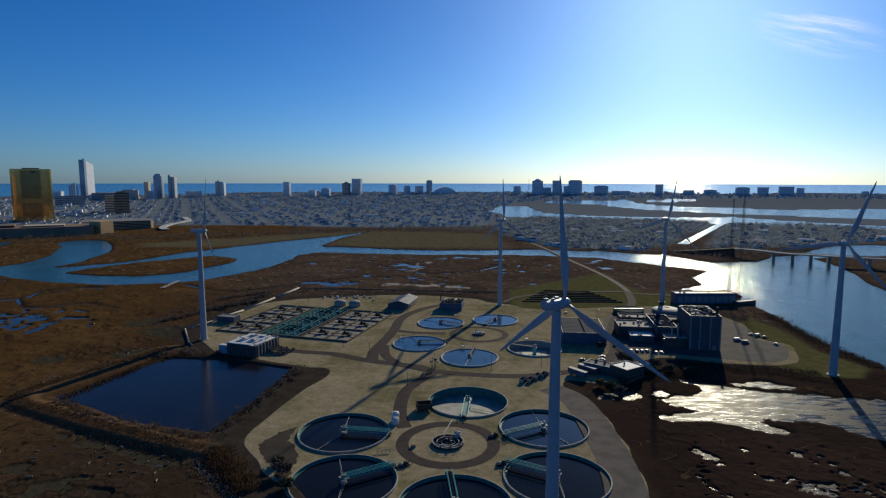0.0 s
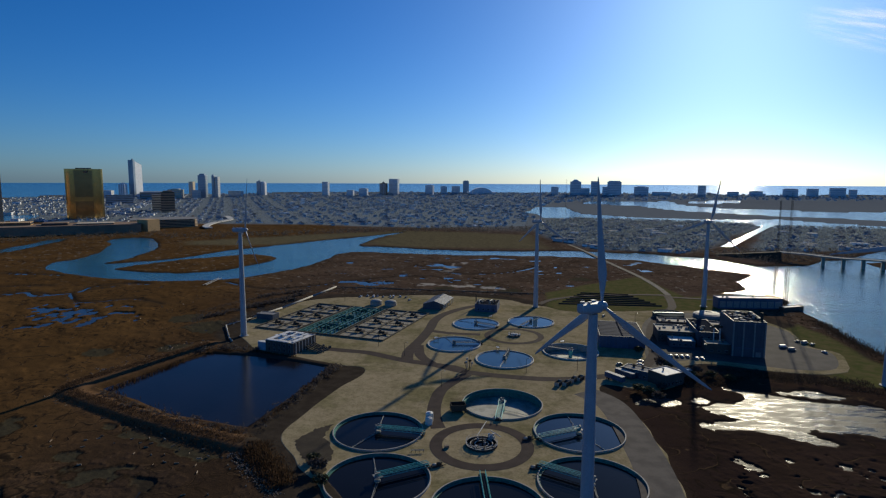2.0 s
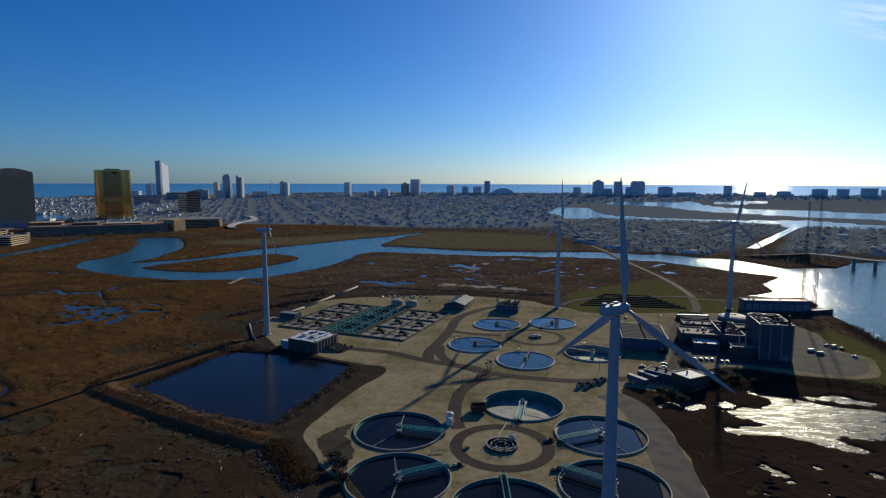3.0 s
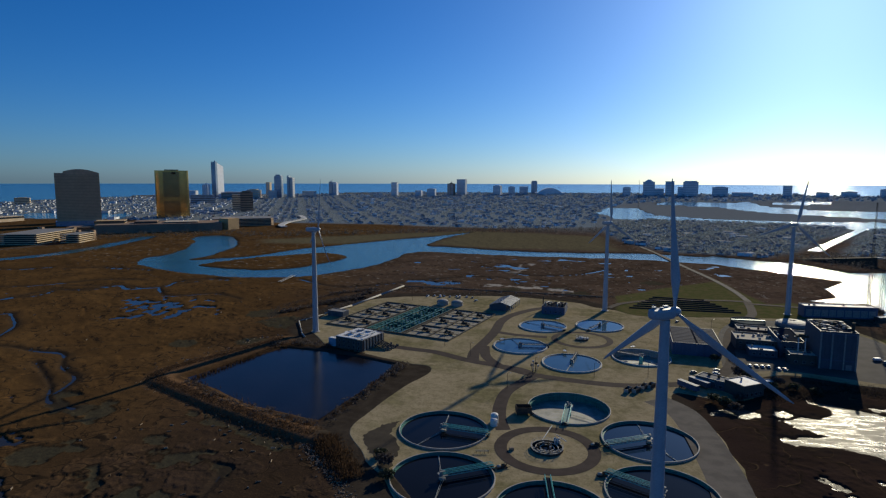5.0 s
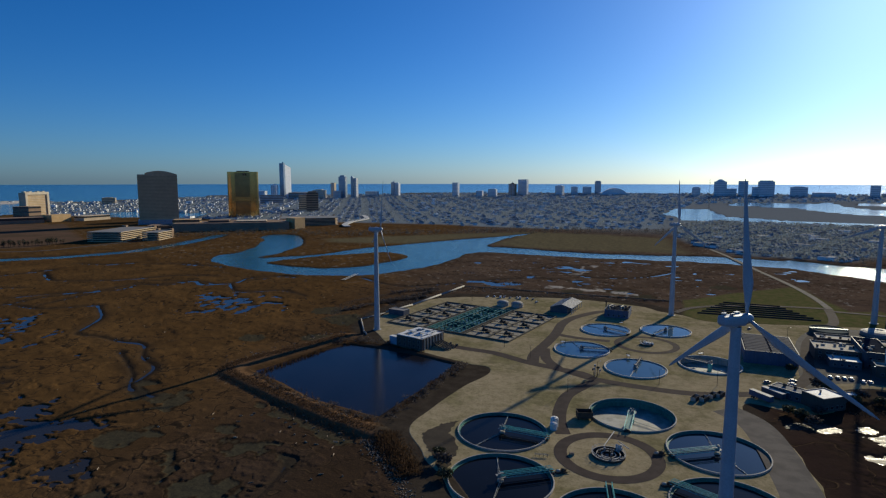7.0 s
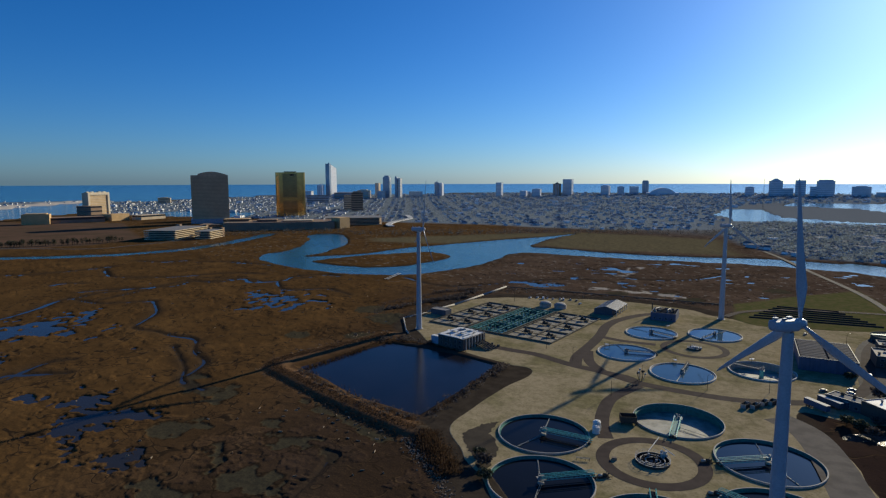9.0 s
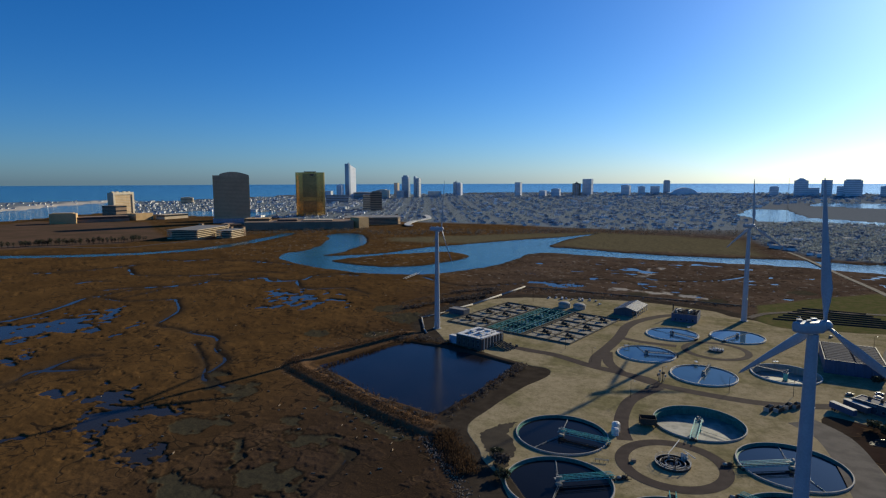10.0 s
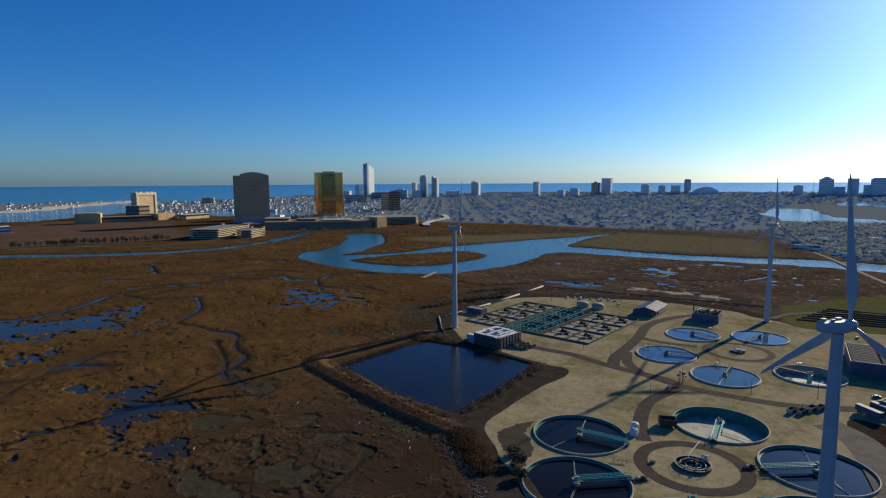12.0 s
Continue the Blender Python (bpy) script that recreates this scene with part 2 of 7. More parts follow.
rubble_white = plain("pale_rubble", (0.30, 0.22, 0.15), (0.2, 0.145, 0.1), 0.9, coarse=3.0, fine=0.3, island=0.8)


def water_material(name, deep, ripple, rough, bump, dist, spec=0.5):
    m, n, l = graph(name)
    geo = n.new("ShaderNodeNewGeometry")
    src = geo.outputs["Position"]
    a = noise_node(n, l, src, ripple, 5.0, 0.6)
    big = noise_node(n, l, src, ripple * 30, 3.0)
    col = blend(n, l, ramp(n, l, big, 0.35, 0.7), deep, tuple(v * 0.7 for v in deep))
    r = maths(n, l, "ADD", maths(n, l, "MULTIPLY", big, rough), rough * 0.5)
    return finish(m, n, l, col, r, 0.0, a, bump, dist, spec)


def tidal_water():
    """Teal and rippled in creek, bay and sea; dark and still in the marsh pools."""
    m, n, l = graph("tidal_water")
    src = n.new("ShaderNodeNewGeometry").outputs["Position"]
    at = n.new("ShaderNodeAttribute")
    at.attribute_name = "still"
    still = at.outputs["Fac"]
    small, big, gust = noise_node(n, l, src, 3.6, 6.0, 0.65), noise_node(n, l, src, 48.0, 3.0), noise_node(n, l, src, 9.0, 4.0)
    col = blend(n, l, ramp(n, l, big, 0.35, 0.7), (0.020, 0.105, 0.125), (0.013, 0.075, 0.092))
    col = blend(n, l, still, col, (0.028, 0.027, 0.027))
    rough = maths(n, l, "ADD", maths(n, l, "MULTIPLY", big, 0.08), 0.03)
    calm = maths(n, l, "SUBTRACT", 1.0, maths(n, l, "MULTIPLY", still, 0.85))
    h = maths(n, l, "MULTIPLY", small, maths(n, l, "MULTIPLY", calm, maths(n, l, "ADD", gust, 0.5)))
    return finish(m, n, l, col, rough, 0.0, h, 1.0, 0.50, maths(n, l, "SUBTRACT", 0.12, maths(n, l, "MULTIPLY", still, 0.06)))


def shoal_water():
    """Thin water over mud: bright film broken by wind streaks and dark mud."""
    m, n, l = graph("silver_shallows")
    src = n.new("ShaderNodeNewGeometry").outputs["Position"]
    mp = n.new("ShaderNodeMapping")
    mp.inputs["Rotation"].default_value = (0, 0, radians(28))
    mp.inputs["Scale"].default_value = (0.25, 1.0, 1.0)
    l.new(src, mp.inputs["Vector"])
    streak, small, big = noise_node(n, l, mp.outputs["Vector"], 3.5, 6.0, 0.7), noise_node(n, l, src, 1.2, 4.0, 0.65), noise_node(n, l, src, 30.0, 4.0, 0.6)
    bare = ramp(n, l, maths(n, l, "ADD", maths(n, l, "MULTIPLY", streak, 0.7), maths(n, l, "MULTIPLY", big, 0.3)), 0.45, 0.54)
    col = blend(n, l, bare, (0.02, 0.022, 0.025), (0.035, 0.03, 0.025))
    rough = maths(n, l, "ADD", maths(n, l, "MULTIPLY", bare, 0.34), 0.16)
    h = maths(n, l, "ADD", small, maths(n, l, "MULTIPLY", streak, 2.0))
    return finish(m, n, l, col, rough, 0.0, h, 0.55, 0.32, 0.035)


river_water = tidal_water()
shallow_water = shoal_water()
pond_water = water_material("still_pond_water", (0.013, 0.012, 0.014), 0.9, 0.16, 0.5, 0.08, 0.10)
tank_water = water_material("clarifier_water", (0.040, 0.092, 0.135), 1.2, 0.06, 0.12, 0.02, 0.26)
tank_dark_water = water_material("dark_tank_water", (0.011, 0.012, 0.014), 1.2, 0.06, 0.12, 0.02, 0.075)
tank_clear_water = water_material("clear_tank_water", (0.012, 0.018, 0.026), 1.2, 0.06, 0.12, 0.02, 0.3)

froth = plain("foaming_grey_water", (0.30, 0.265, 0.20), (0.15, 0.13, 0.095), 0.9, coarse=2.2, fine=0.7, bump=0.3)


damp_soil = plain("damp_soil", (0.072, 0.058, 0.042), (0.05, 0.041, 0.031), 0.95, coarse=7.0, fine=0.5, spec=0.05)
dark_roof = plain("dark_roof_felt", (0.035, 0.040, 0.052), (0.022, 0.026, 0.034), 0.9, coarse=5.0, fine=0.4, spec=0.0)
weathered = plain("weathered_basin_concrete", (0.17, 0.15, 0.115), (0.09, 0.082, 0.066), 0.9, coarse=3.0, fine=0.3, streak=0.8, spec=0.1)
panel_dark = plain("dark_blue_roof_panels", (0.028, 0.038, 0.07), (0.02, 0.027, 0.05), 0.8, coarse=3.0, fine=0.4, spec=0.03)
teal_water = water_material("teal_basin_water", (0.018, 0.075, 0.075), 1.0, 0.2, 0.3, 0.03, 0.08)
green_cover = plain("dull_green_cover", (0.07, 0.10, 0.10), (0.05, 0.07, 0.072), 0.9, coarse=3.0, fine=0.3, spec=0.02)
unit_grey = plain("dull_grey_casing", (0.30, 0.29, 0.27), (0.2, 0.19, 0.18), 0.7, coarse=1.0, fine=0.2)
# ---- the lie of the land ----
WATER = -0.5  # level of the tidal water


def far_rise(x, y):
    """The far distance is drawn in to under five kilometres: past 2.6 km the land lifts towards the horizon."""
    d = np.hypot(x, y)
    return np.where(d > 2600, 89.0 * ((d - 2600) / 2200) ** 2, 0.0)


CREEK = curved([(-583, 733), (-599, 772), (-591, 806), (-608, 880), (-660, 989), (-710, 1060), (-709, 1102), (-667, 1117), (-620, 1065), (-568, 987),
                (-536, 906), (-528, 854), (-520, 800), (-525, 768), (-505, 776), (-478, 800), (-446, 834), (-431, 889), (-405, 952), (-377, 992),
                (-325, 1073), (-284, 1134), (-228, 1203), (-191, 1270), (-170, 1306), (-195, 1215), (-213, 1124), (-215, 1020), (-171, 1008), (-100, 984),
                (-40, 968), (30, 962), (100, 970), (159, 976), (240, 953), (261, 961), (303, 915), (225, 880), (179, 890), (117, 905), (29, 907),
                (-68, 911), (-138, 922), (-186, 935), (-212, 926), (-227, 890), (-227, 833), (-243, 749), (-281, 678), (-309, 653), (-345, 645),
                (-384, 641), (-434, 653), (-481, 668), (-525, 688), (-558, 708)], 3)
ISLE = curved([(-478, 724), (-461, 770), (-436, 815), (-402, 850), (-367, 884), (-339, 880), (-308, 853), (-302, 820), (-313, 777), (-325, 742), (-340, 719),
               (-372, 696), (-400, 698), (-441, 706)], 4)
BAY = [(261, 961), (303, 925), (355, 908), (388, 824), (467, 835), (516, 892), (555, 898), (634, 980), (736, 1058), (809, 1048), (900, 1000), (860, 900),
       (721, 900), (621, 895), (564, 871), (545, 784), (516, 712), (485, 641), (476, 611), (470, 480), (480, 300), (440, 120), (380, 150), (330, 260), (277, 349),
       (274, 380), (274, 429), (289, 503), (296, 553), (308, 599), (252, 619), (294, 643), (305, 693), (346, 750), (308, 786), (263, 843), (225, 889)]
LAGOON = [(179, 2225), (258, 2610), (385, 2605), (363, 2261), (366, 2065), (494, 1897), (693, 1834), (938, 1856), (1046, 1602), (1152, 1497), (1400, 1400), (1300, 1280),
          (1072, 1392), (993, 1520), (782, 1544), (644, 1703), (458, 1758), (313, 1815), (213, 1875)]
STRAIT = [(442, 3096), (660, 3130), (999, 3139), (957, 2832), (1045, 2570), (1394, 2314), (1801, 2350), (2300, 2000), (1900, 1600), (1354, 1763), (1171, 1942),
          (968, 2122), (806, 2383), (755, 2800), (616, 2919)]
SOUND = [(1069, 3075), (1313, 3234), (1421, 3158), (1145, 2960)]
INLET = [(-1866, 917), (-1916, 1029), (-1885, 1141), (-1994, 1343), (-2033, 1555), (-2707, 2107), (-2647, 1786), (-2489, 1465), (-2469, 1329), (-2447, 1205), (-2600, 700), (-2000, 500)]
BACKWATER = [(-1755, 1571), (-1759, 1771), (-1417, 1769), (-1272, 1559), (-1497, 1507)]
CANAL = [(448, 1072), (586, 1294), (822, 1675)]
WEST_ARM = [(-1300, 420), (-1080, 520), (-952, 586), (-882, 626), (-823, 676), (-795, 717), (-769, 777), (-774, 881), (-796, 990), (-816, 1064)]
COAST = [(-4700, 600), (-3208, 1584), (-3105, 1831), (-2864, 2088), (-2805, 2212), (-2529, 2267), (-2484, 2638), (-2308, 3114), (-1882, 3408), (-1060, 3900),
         (-159, 4050), (600, 4060), (1400, 3860), (2200, 3500), (3400, 2700), (4700, 1800), (5200, 5200), (0, 7000), (-5200, 5200)]
SILVER = curved([(142, 336), (149, 325), (166, 316), (193, 309), (220, 302), (240, 300), (257, 295), (330, 262), (330, 205), (262, 222), (226, 240), (200, 250), (189, 265),
                 (177, 271), (159, 274), (158, 266), (163, 259), (150, 261), (141, 267), (134, 272), (118, 270), (111, 270), (108, 277), (119, 280), (130, 282), (141, 283),
                 (133, 286), (123, 290), (116, 298), (124, 305), (135, 306), (143, 311), (147, 321), (143, 328)], 3)
STRIP = curved([(169, 324), (185, 328), (195, 323), (203, 317), (189, 317), (177, 319)], 3)
TIP = curved([(115, 308), (122, 313), (126, 309), (122, 304), (116, 305)], 3)
SLIVER = curved([(83, 301), (93, 309), (107, 309), (105, 301), (89, 299)], 3)
MARSH_POOLS = [  # outlines of the larger pools
    [(-269, 180), (-277, 190), (-276, 198), (-272, 205), (-261, 210), (-250, 210), (-244, 219), (-237, 208), (-246, 198), (-250, 189), (-255, 182), (-246, 172), (-236, 166), (-239, 163), (-254, 173)],
    [(-292, 205), (-296, 216), (-287, 222), (-274, 210), (-279, 202)],
    [(-213, 163), (-220, 172), (-209, 177), (-203, 171), (-206, 164)]]
MUD_FLATS = [  # outlines of the low grey flats
    [(-224, 200), (-223, 208), (-210, 211), (-201, 208), (-206, 200), (-215, 197), (-205, 190), (-208, 187), (-217, 192)],
    [(-178, 224), (-173, 227), (-162, 215), (-142, 213), (-130, 209), (-127, 204), (-145, 206), (-156, 202)],
    [(-164, 171), (-156, 180), (-143, 184), (-131, 180), (-131, 171), (-144, 165), (-154, 165)],
    [(-190, 156), (-185, 163), (-177, 158), (-165, 158), (-152, 151), (-164, 145), (-179, 148)],
    [(-182, 188), (-179, 195), (-173, 189), (-172, 182)],
    [(-178, 257), (-152, 264), (-118, 245), (-114, 228), (-136, 236), (-155, 243)],
    [(-224, 239), (-227, 257), (-220, 247), (-218, 235), (-227, 234)],
    [(-267, 260), (-267, 272), (-247, 255), (-246, 242)]]
SPECKLED = [[(-419, 495), (-381, 490), (-356, 500), (-324, 500), (-318, 461), (-332, 444), (-344, 417)], [(-585, 285), (-524, 308), (-509, 330), (-498, 352), (-484, 374), (-444, 350), (-406, 302), (-412, 278), (-446, 268), (-458, 250), (-500, 235), (-560, 240)]]  # broken shallow pools
BASIN = [(-212, 302), (-197, 340), (-182, 372), (-150, 369), (-121, 361), (-92, 349), (-99, 305), (-108, 256), (-133, 263), (-157, 271), (-185, 287)]
SLOUGHS = [  # plan line, half width
    ([(-620, 230), (-542, 284), (-529, 314), (-540, 358), (-557, 393), (-553, 406)], 4.0),
    ([(-553, 406), (-554, 438), (-533, 472), (-522, 521), (-497, 533), (-480, 560)], 2.2),
    ([(-467, 424), (-426, 390), (-408, 360), (-396, 338), (-376, 337), (-346, 331), (-322, 328), (-300, 304), (-276, 288), (-267, 264)], 1.5),
    ([(-560, 405), (-510, 398), (-485, 412), (-467, 424)], 1.6),
    ([(-700, 560), (-640, 520), (-600, 528), (-560, 545), (-520, 590), (-470, 600)], 1.6),
    ([(-420, 560), (-380, 520), (-340, 540), (-300, 520)], 1.2),
    ([(-290, 640), (-230, 600), (-190, 620), (-120, 680), (-60, 700), (-30, 660)], 1.4),
    ([(-349, 180), (-357, 195), (-362, 215), (-372, 248), (-362, 262)], 0.7),
    ([(-128, 205), (-125, 187), (-124, 171), (-123, 140)], 0.5),
    ([(-532, 549), (-462, 561), (-429, 554), (-400, 604)], 1.0),
    ([(-521, 409), (-525, 479), (-526, 536)], 0.9),
    ([(-60, 760), (-20, 720), (40, 740), (80, 790)], 1.5),
    ([(-779, 478), (-749, 493), (-733, 518), (-720, 548), (-712, 584)], 3.2),
    ([(-731, 638), (-697, 637), (-673, 646), (-659, 664)], 3.2),
    ([(-647, 450), (-646, 462), (-624, 473)], 2.6),
    ([(-579, 432), (-559, 456), (-514, 491), (-517, 528), (-486, 531), (-471, 562), (-446, 546), (-418, 568), (-422, 597), (-403, 618), (-372, 620)], 2.6),
    ([(-629, 655), (-594, 674), (-563, 673), (-532, 672), (-510, 668)], 2.8),
    ([(-372, 191), (-362, 204), (-371, 223), (-360, 230), (-340, 241)], 1.4),
    ([(-324, 309), (-281, 276), (-262, 255), (-240, 248)], 1.3),
]
POOLS = [  # x, y, reach, strength
    (-423, 230, 30, 0.10), (-413, 259, 22, 0.11), (-262, 196, 30, 0.14), (-271, 231, 11, 0.20), (-304, 244, 7, 0.22), (-324, 203, 8, 0.2),
    (-310, 226, 8, 0.2), (-285, 156, 9, 0.22), (-275, 163, 8, 0.2), (-343, 296, 7, 0.3), (-263, 134, 8, 0.25), (-241, 150, 8, 0.18), (-281, 149, 8, 0.18), (-312, 205, 7, 0.18), (-407, 224, 22, 0.15), (-509, 341, 16, 0.18), (-354, 442, 16, 0.2), (-195, 139, 8, 0.2), (-224, 162, 14, 0.15), (-395, 500, 24, 0.18),
    (-910, 530, 45, 0.15), (-800, 550, 40, 0.17), (-748, 424, 25, 0.16), (-427, 457, 24, 0.15),
    (-605, 584, 20, 0.15), (-180, 470, 18, 0.30), (-200, 500, 20, 0.24), (-119, 654, 18, 0.24), (-32, 696, 14, 0.18), (-31, 812, 30, 0.15), (60, 760, 45, 0.11), (150, 800, 25, 0.17), (160, 740, 22, 0.17),
    (-95, 708, 9, 0.34), (-87, 784, 8, 0.3), (-52, 864, 12, 0.3), (-18, 889, 10, 0.3), (-37, 688, 8, 0.32), (23, 798, 11, 0.3), (-12, 685, 7, 0.32), (-66, 685, 7, 0.3), (-121, 840, 9, 0.28)]
GLINTS = [(102, 253, 4, 0.22), (105, 265, 2.5, 0.2), (111, 240, 4, 0.24), (114, 235, 5, 0.26), (117, 230, 4, 0.22), (106, 222, 4, 0.24), (103, 216, 3, 0.2), (103, 209, 5, 0.22), (89, 227, 2, 0.15),
          (126, 227, 6, 0.19), (138, 246, 6, 0.16), (150, 240, 7, 0.17), (159, 235, 7, 0.18), (162, 226, 8, 0.18), (163, 214, 8, 0.18), (138, 212, 8, 0.18), (130, 240, 5, 0.16), (128, 218, 5, 0.16),
          (161, 204, 9, 0.19), (146, 208, 9, 0.19), (91, 208, 7, 0.2)]
MUD = [(-212, 203, 11), (-196, 193, 13), (-176, 154, 20), (-167, 190, 15), (-165, 211, 12), (-139, 209, 12), (-157, 168, 18), (-139, 253, 9), (-162, 255, 9), (-244, 464, 20), (-210, 381, 15),
       (-258, 367, 14), (-233, 246, 12), (-81, 193, 10), (-97, 190, 12), (-38, 621, 18), (9, 629, 18), (34, 611, 18), (-215, 440, 24), (120, 690, 20)]
PAD = [(-71, 347), (-72, 328), (-79, 306), (-85, 282), (-89, 260), (-87, 243), (-76, 227), (-67, 215), (-57, 202), (-40, 178), (0, 165), (45, 166), (70, 182), (76, 201), (80, 224),
       (81, 249), (80, 285), (69, 313), (75, 328), (100, 322), (122, 338), (130, 365), (150, 372), (192, 358), (228, 362), (247, 402), (236, 420), (246, 459), (238, 500),
       (222, 530), (190, 528), (150, 524), (110, 520), (80, 517), (64, 536), (46, 545), (25, 565), (-30, 580), (-80, 575), (-140, 560), (-172, 535), (-190, 470), (-184, 425), (-166, 398),
       (-150, 381), (-120, 366), (-88, 353)]
LAWNS = [
    [(64, 536), (70, 605), (144, 674), (202, 720), (205, 655), (208, 588), (237, 603), (240, 560), (222, 530), (175, 524), (112, 522), (80, 515)],
    [(240, 462), (264, 484), (268, 449), (260, 388), (268, 351), (251, 333), (226, 336), (208, 352), (228, 366), (247, 402), (236, 420)],
]
FIELD = [(-1114, 595), (-1675, 899), (-1776, 1107), (-1426, 1214), (-1207, 1043), (-1001, 893), (-983, 770)]
DIKE = [(-104, 239), (-131, 249), (-169, 266), (-200, 281), (-222, 292), (-228, 308), (-212, 342), (-190, 390)]
TOWN = [[(-2750, 2150), (-1950, 1500), (-1250, 1500), (-900, 1480), (-500, 1500), (-150, 1420), (120, 1500), (180, 1880), (170, 2250), (250, 2650), (440, 3100), (900, 3250),
         (1500, 3250), (2500, 2900), (2600, 3200), (1400, 3780), (600, 3980), (-159, 3980), (-1060, 3830), (-1850, 3330), (-2250, 3040), (-2430, 2600), (-2480, 2250)],
        [(210, 1000), (330, 960), (420, 1060), (560, 1290), (800, 1560), (640, 1690), (450, 1745), (300, 1800), (190, 1700), (130, 1400), (150, 1150)],
        [(470, 1010), (640, 1010), (900, 1150), (1300, 1240), (1060, 1385), (980, 1510), (840, 1650), (610, 1280)],
        [(-3205, 1600), (-3100, 1835), (-2860, 2090), (-2720, 2090), (-2660, 1790), (-2500, 1480), (-2800, 1300)]]


def land(x, y):
    """Height of the ground and the share of each cover, on arrays."""
    wob = (fbm(x, y, 26, 3, 4) - 0.5)
    wobf = (fbm(x, y, 90, 5, 4) - 0.5)
    w = np.full(x.shape, 1e9)
    for poly, k in ((CREEK, 10), (BAY, 12)):
        w = np.minimum(w, area_sd(x, y, poly) + k * wob)
    w = np.where(w < 30, np.maximum(w, -(area_sd(x, y, ISLE) + 8 * wob)), w)
    w = np.minimum(w, np.minimum(area_sd(x, y, SILVER), np.minimum(area_sd(x, y, SLIVER), np.minimum(area_sd(x, y, STRIP), area_sd(x, y, TIP)))) + 5 * wob + 9.0 * (fbm(x, y, 5, 15, 4) - 0.5))
    for poly in (LAGOON, STRAIT, SOUND, INLET, BACKWATER, COAST):
        w = np.minimum(w, area_sd(x, y, poly) + 40 * wobf)
    w = np.minimum(w, edge_distance(x, y, CANAL, False) - 10)
    w = np.minimum(w, edge_distance(x, y, WEST_ARM, False) - 15 + 8 * wob)
    wide = w
    for line, half in SLOUGHS:
        w = np.minimum(w, edge_distance(x, y, curved(line, 6, False), False) - half * (0.35 + 0.6 * vnoise(x, y, 40, 9)) + 4 * wob + 2 * (fbm(x, y, 6, 27, 3) - 0.5))
    pool = np.zeros(x.shape)
    for px_, py_, reach, k in POOLS:
        pool += k * np.exp(-((x - px_) ** 2 + (y - py_) ** 2) / (reach * reach))
    glint = np.zeros(x.shape)
    for px_, py_, reach, k in GLINTS:
        glint += k * np.exp(-((x - px_) ** 2 + (y - py_) ** 2) / (reach * reach))
    fine = fbm(x, y, 7, 17, 4) - 0.5
    ponds = np.full(x.shape, 1e9)
    for poly in MARSH_POOLS:
        ponds = np.minimum(ponds, area_sd(x, y, poly))
    ponds = ponds + 16 * fine + 8 * wob + 22 * (fbm(x * 0.7, y, 3.2, 19, 3) - 0.47)
    broken = 0.95 * np.minimum(area_sd(x, y, SPECKLED[0]), area_sd(x, y, SPECKLED[1])) + 40 * (fbm(x, y, 34, 81, 2) - 0.5) + 110 * (fbm(x, 0.8 * y, 7, 83, 2) - 0.31)
    ponds = np.minimum(ponds, np.where(broken < 12, 0.28 * broken, 1e9))
    flats = np.full(x.shape, 1e9)
    for poly in MUD_FLATS:
        flats = np.minimum(flats, area_sd(x, y, poly))
    flats = flats + 20 * fine
    net = 0.5 * fbm(x, y, 16, 21, 4) + 0.5 * fbm(x * 0.6, y, 4, 23, 3)
    net2 = 0.4 * fbm(x, y, 6, 25, 4) + 0.6 * fbm(x * 0.8, y, 2.4, 29, 3)
    muddy = np.zeros(x.shape)
    for px_, py_, reach in MUD:
        muddy = np.maximum(muddy, np.exp(-((x - px_) ** 2 + (y - py_) ** 2) / (reach * reach)))
    basin = area_sd(x, y, BASIN) + 3 * wob
    pad = area_sd(x, y, PAD)
    dike = edge_distance(x, y, DIKE, False)
    lawn = np.full(x.shape, 1e9)
    for poly in LAWNS:
        lawn = np.minimum(lawn, area_sd(x, y, poly))
    town = np.full(x.shape, 1e9)
    for poly in TOWN:
        town = np.minimum(town, area_sd(x, y, poly))
    field = area_sd(x, y, FIELD)
    track = np.minimum(edge_distance(x, y, [(165, 1075), (176, 986), (186, 850), (197, 728), (199, 655), (196, 600)], False), edge_distance(x, y, [(-1300, 600), (-1094, 672), (-930, 722), (-905, 800), (-880, 930)], False)) - 9
    firm = np.minimum(np.minimum(np.minimum(pad - 8, lawn), np.minimum(town, field)), track)
    marsh = step(0, 12, firm) * step(4, 10, dike)
    z = 0.18 + 0.5 * (fbm(x, y, 9, 31, 4) - 0.5) * marsh
    r_ = np.hypot(x, y)
    tuss = 0.55 * fbm(x, y, 2.6, 61, 2) * step(420, 300, r_) + 1.1 * fbm(x, y, 8, 62, 2) * step(300, 420, r_) * step(900, 700, r_) + 2.0 * fbm(x, y, 22, 63, 2) * step(700, 900, r_) * step(1700, 1300, r_)
    flat = step(0.50, 0.52, 0.7 * fbm(x, y, 26, 51, 5) + 0.3 * fbm(x, y, 4, 53, 3))  # low muddy floors with crisp edges
    flat = flat * step(60, 20, 60 * (1 - np.clip(muddy * 1.6 + 0.35, 0, 1)))
    z = z + marsh * 0.75 * (tuss - 0.3) * (1 - 0.8 * flat) * step(0, 6, w) - 0.3 * flat * marsh
    z -= marsh * 9.0 * np.clip(pool - 0.085 - 1.05 * (net - 0.37), 0, 0.25)  # pools in the marsh
    wet_north = step(600, 650, y) * step(930, 880, y) * step(-240, -140, x) * step(260, 200, x)
    z -= marsh * wet_north * 12.0 * np.clip(0.45 * fbm(x, y, 40, 91, 2) + 0.55 * fbm(x * 0.5, y, 13, 93, 2) - 0.60, 0, 0.2)
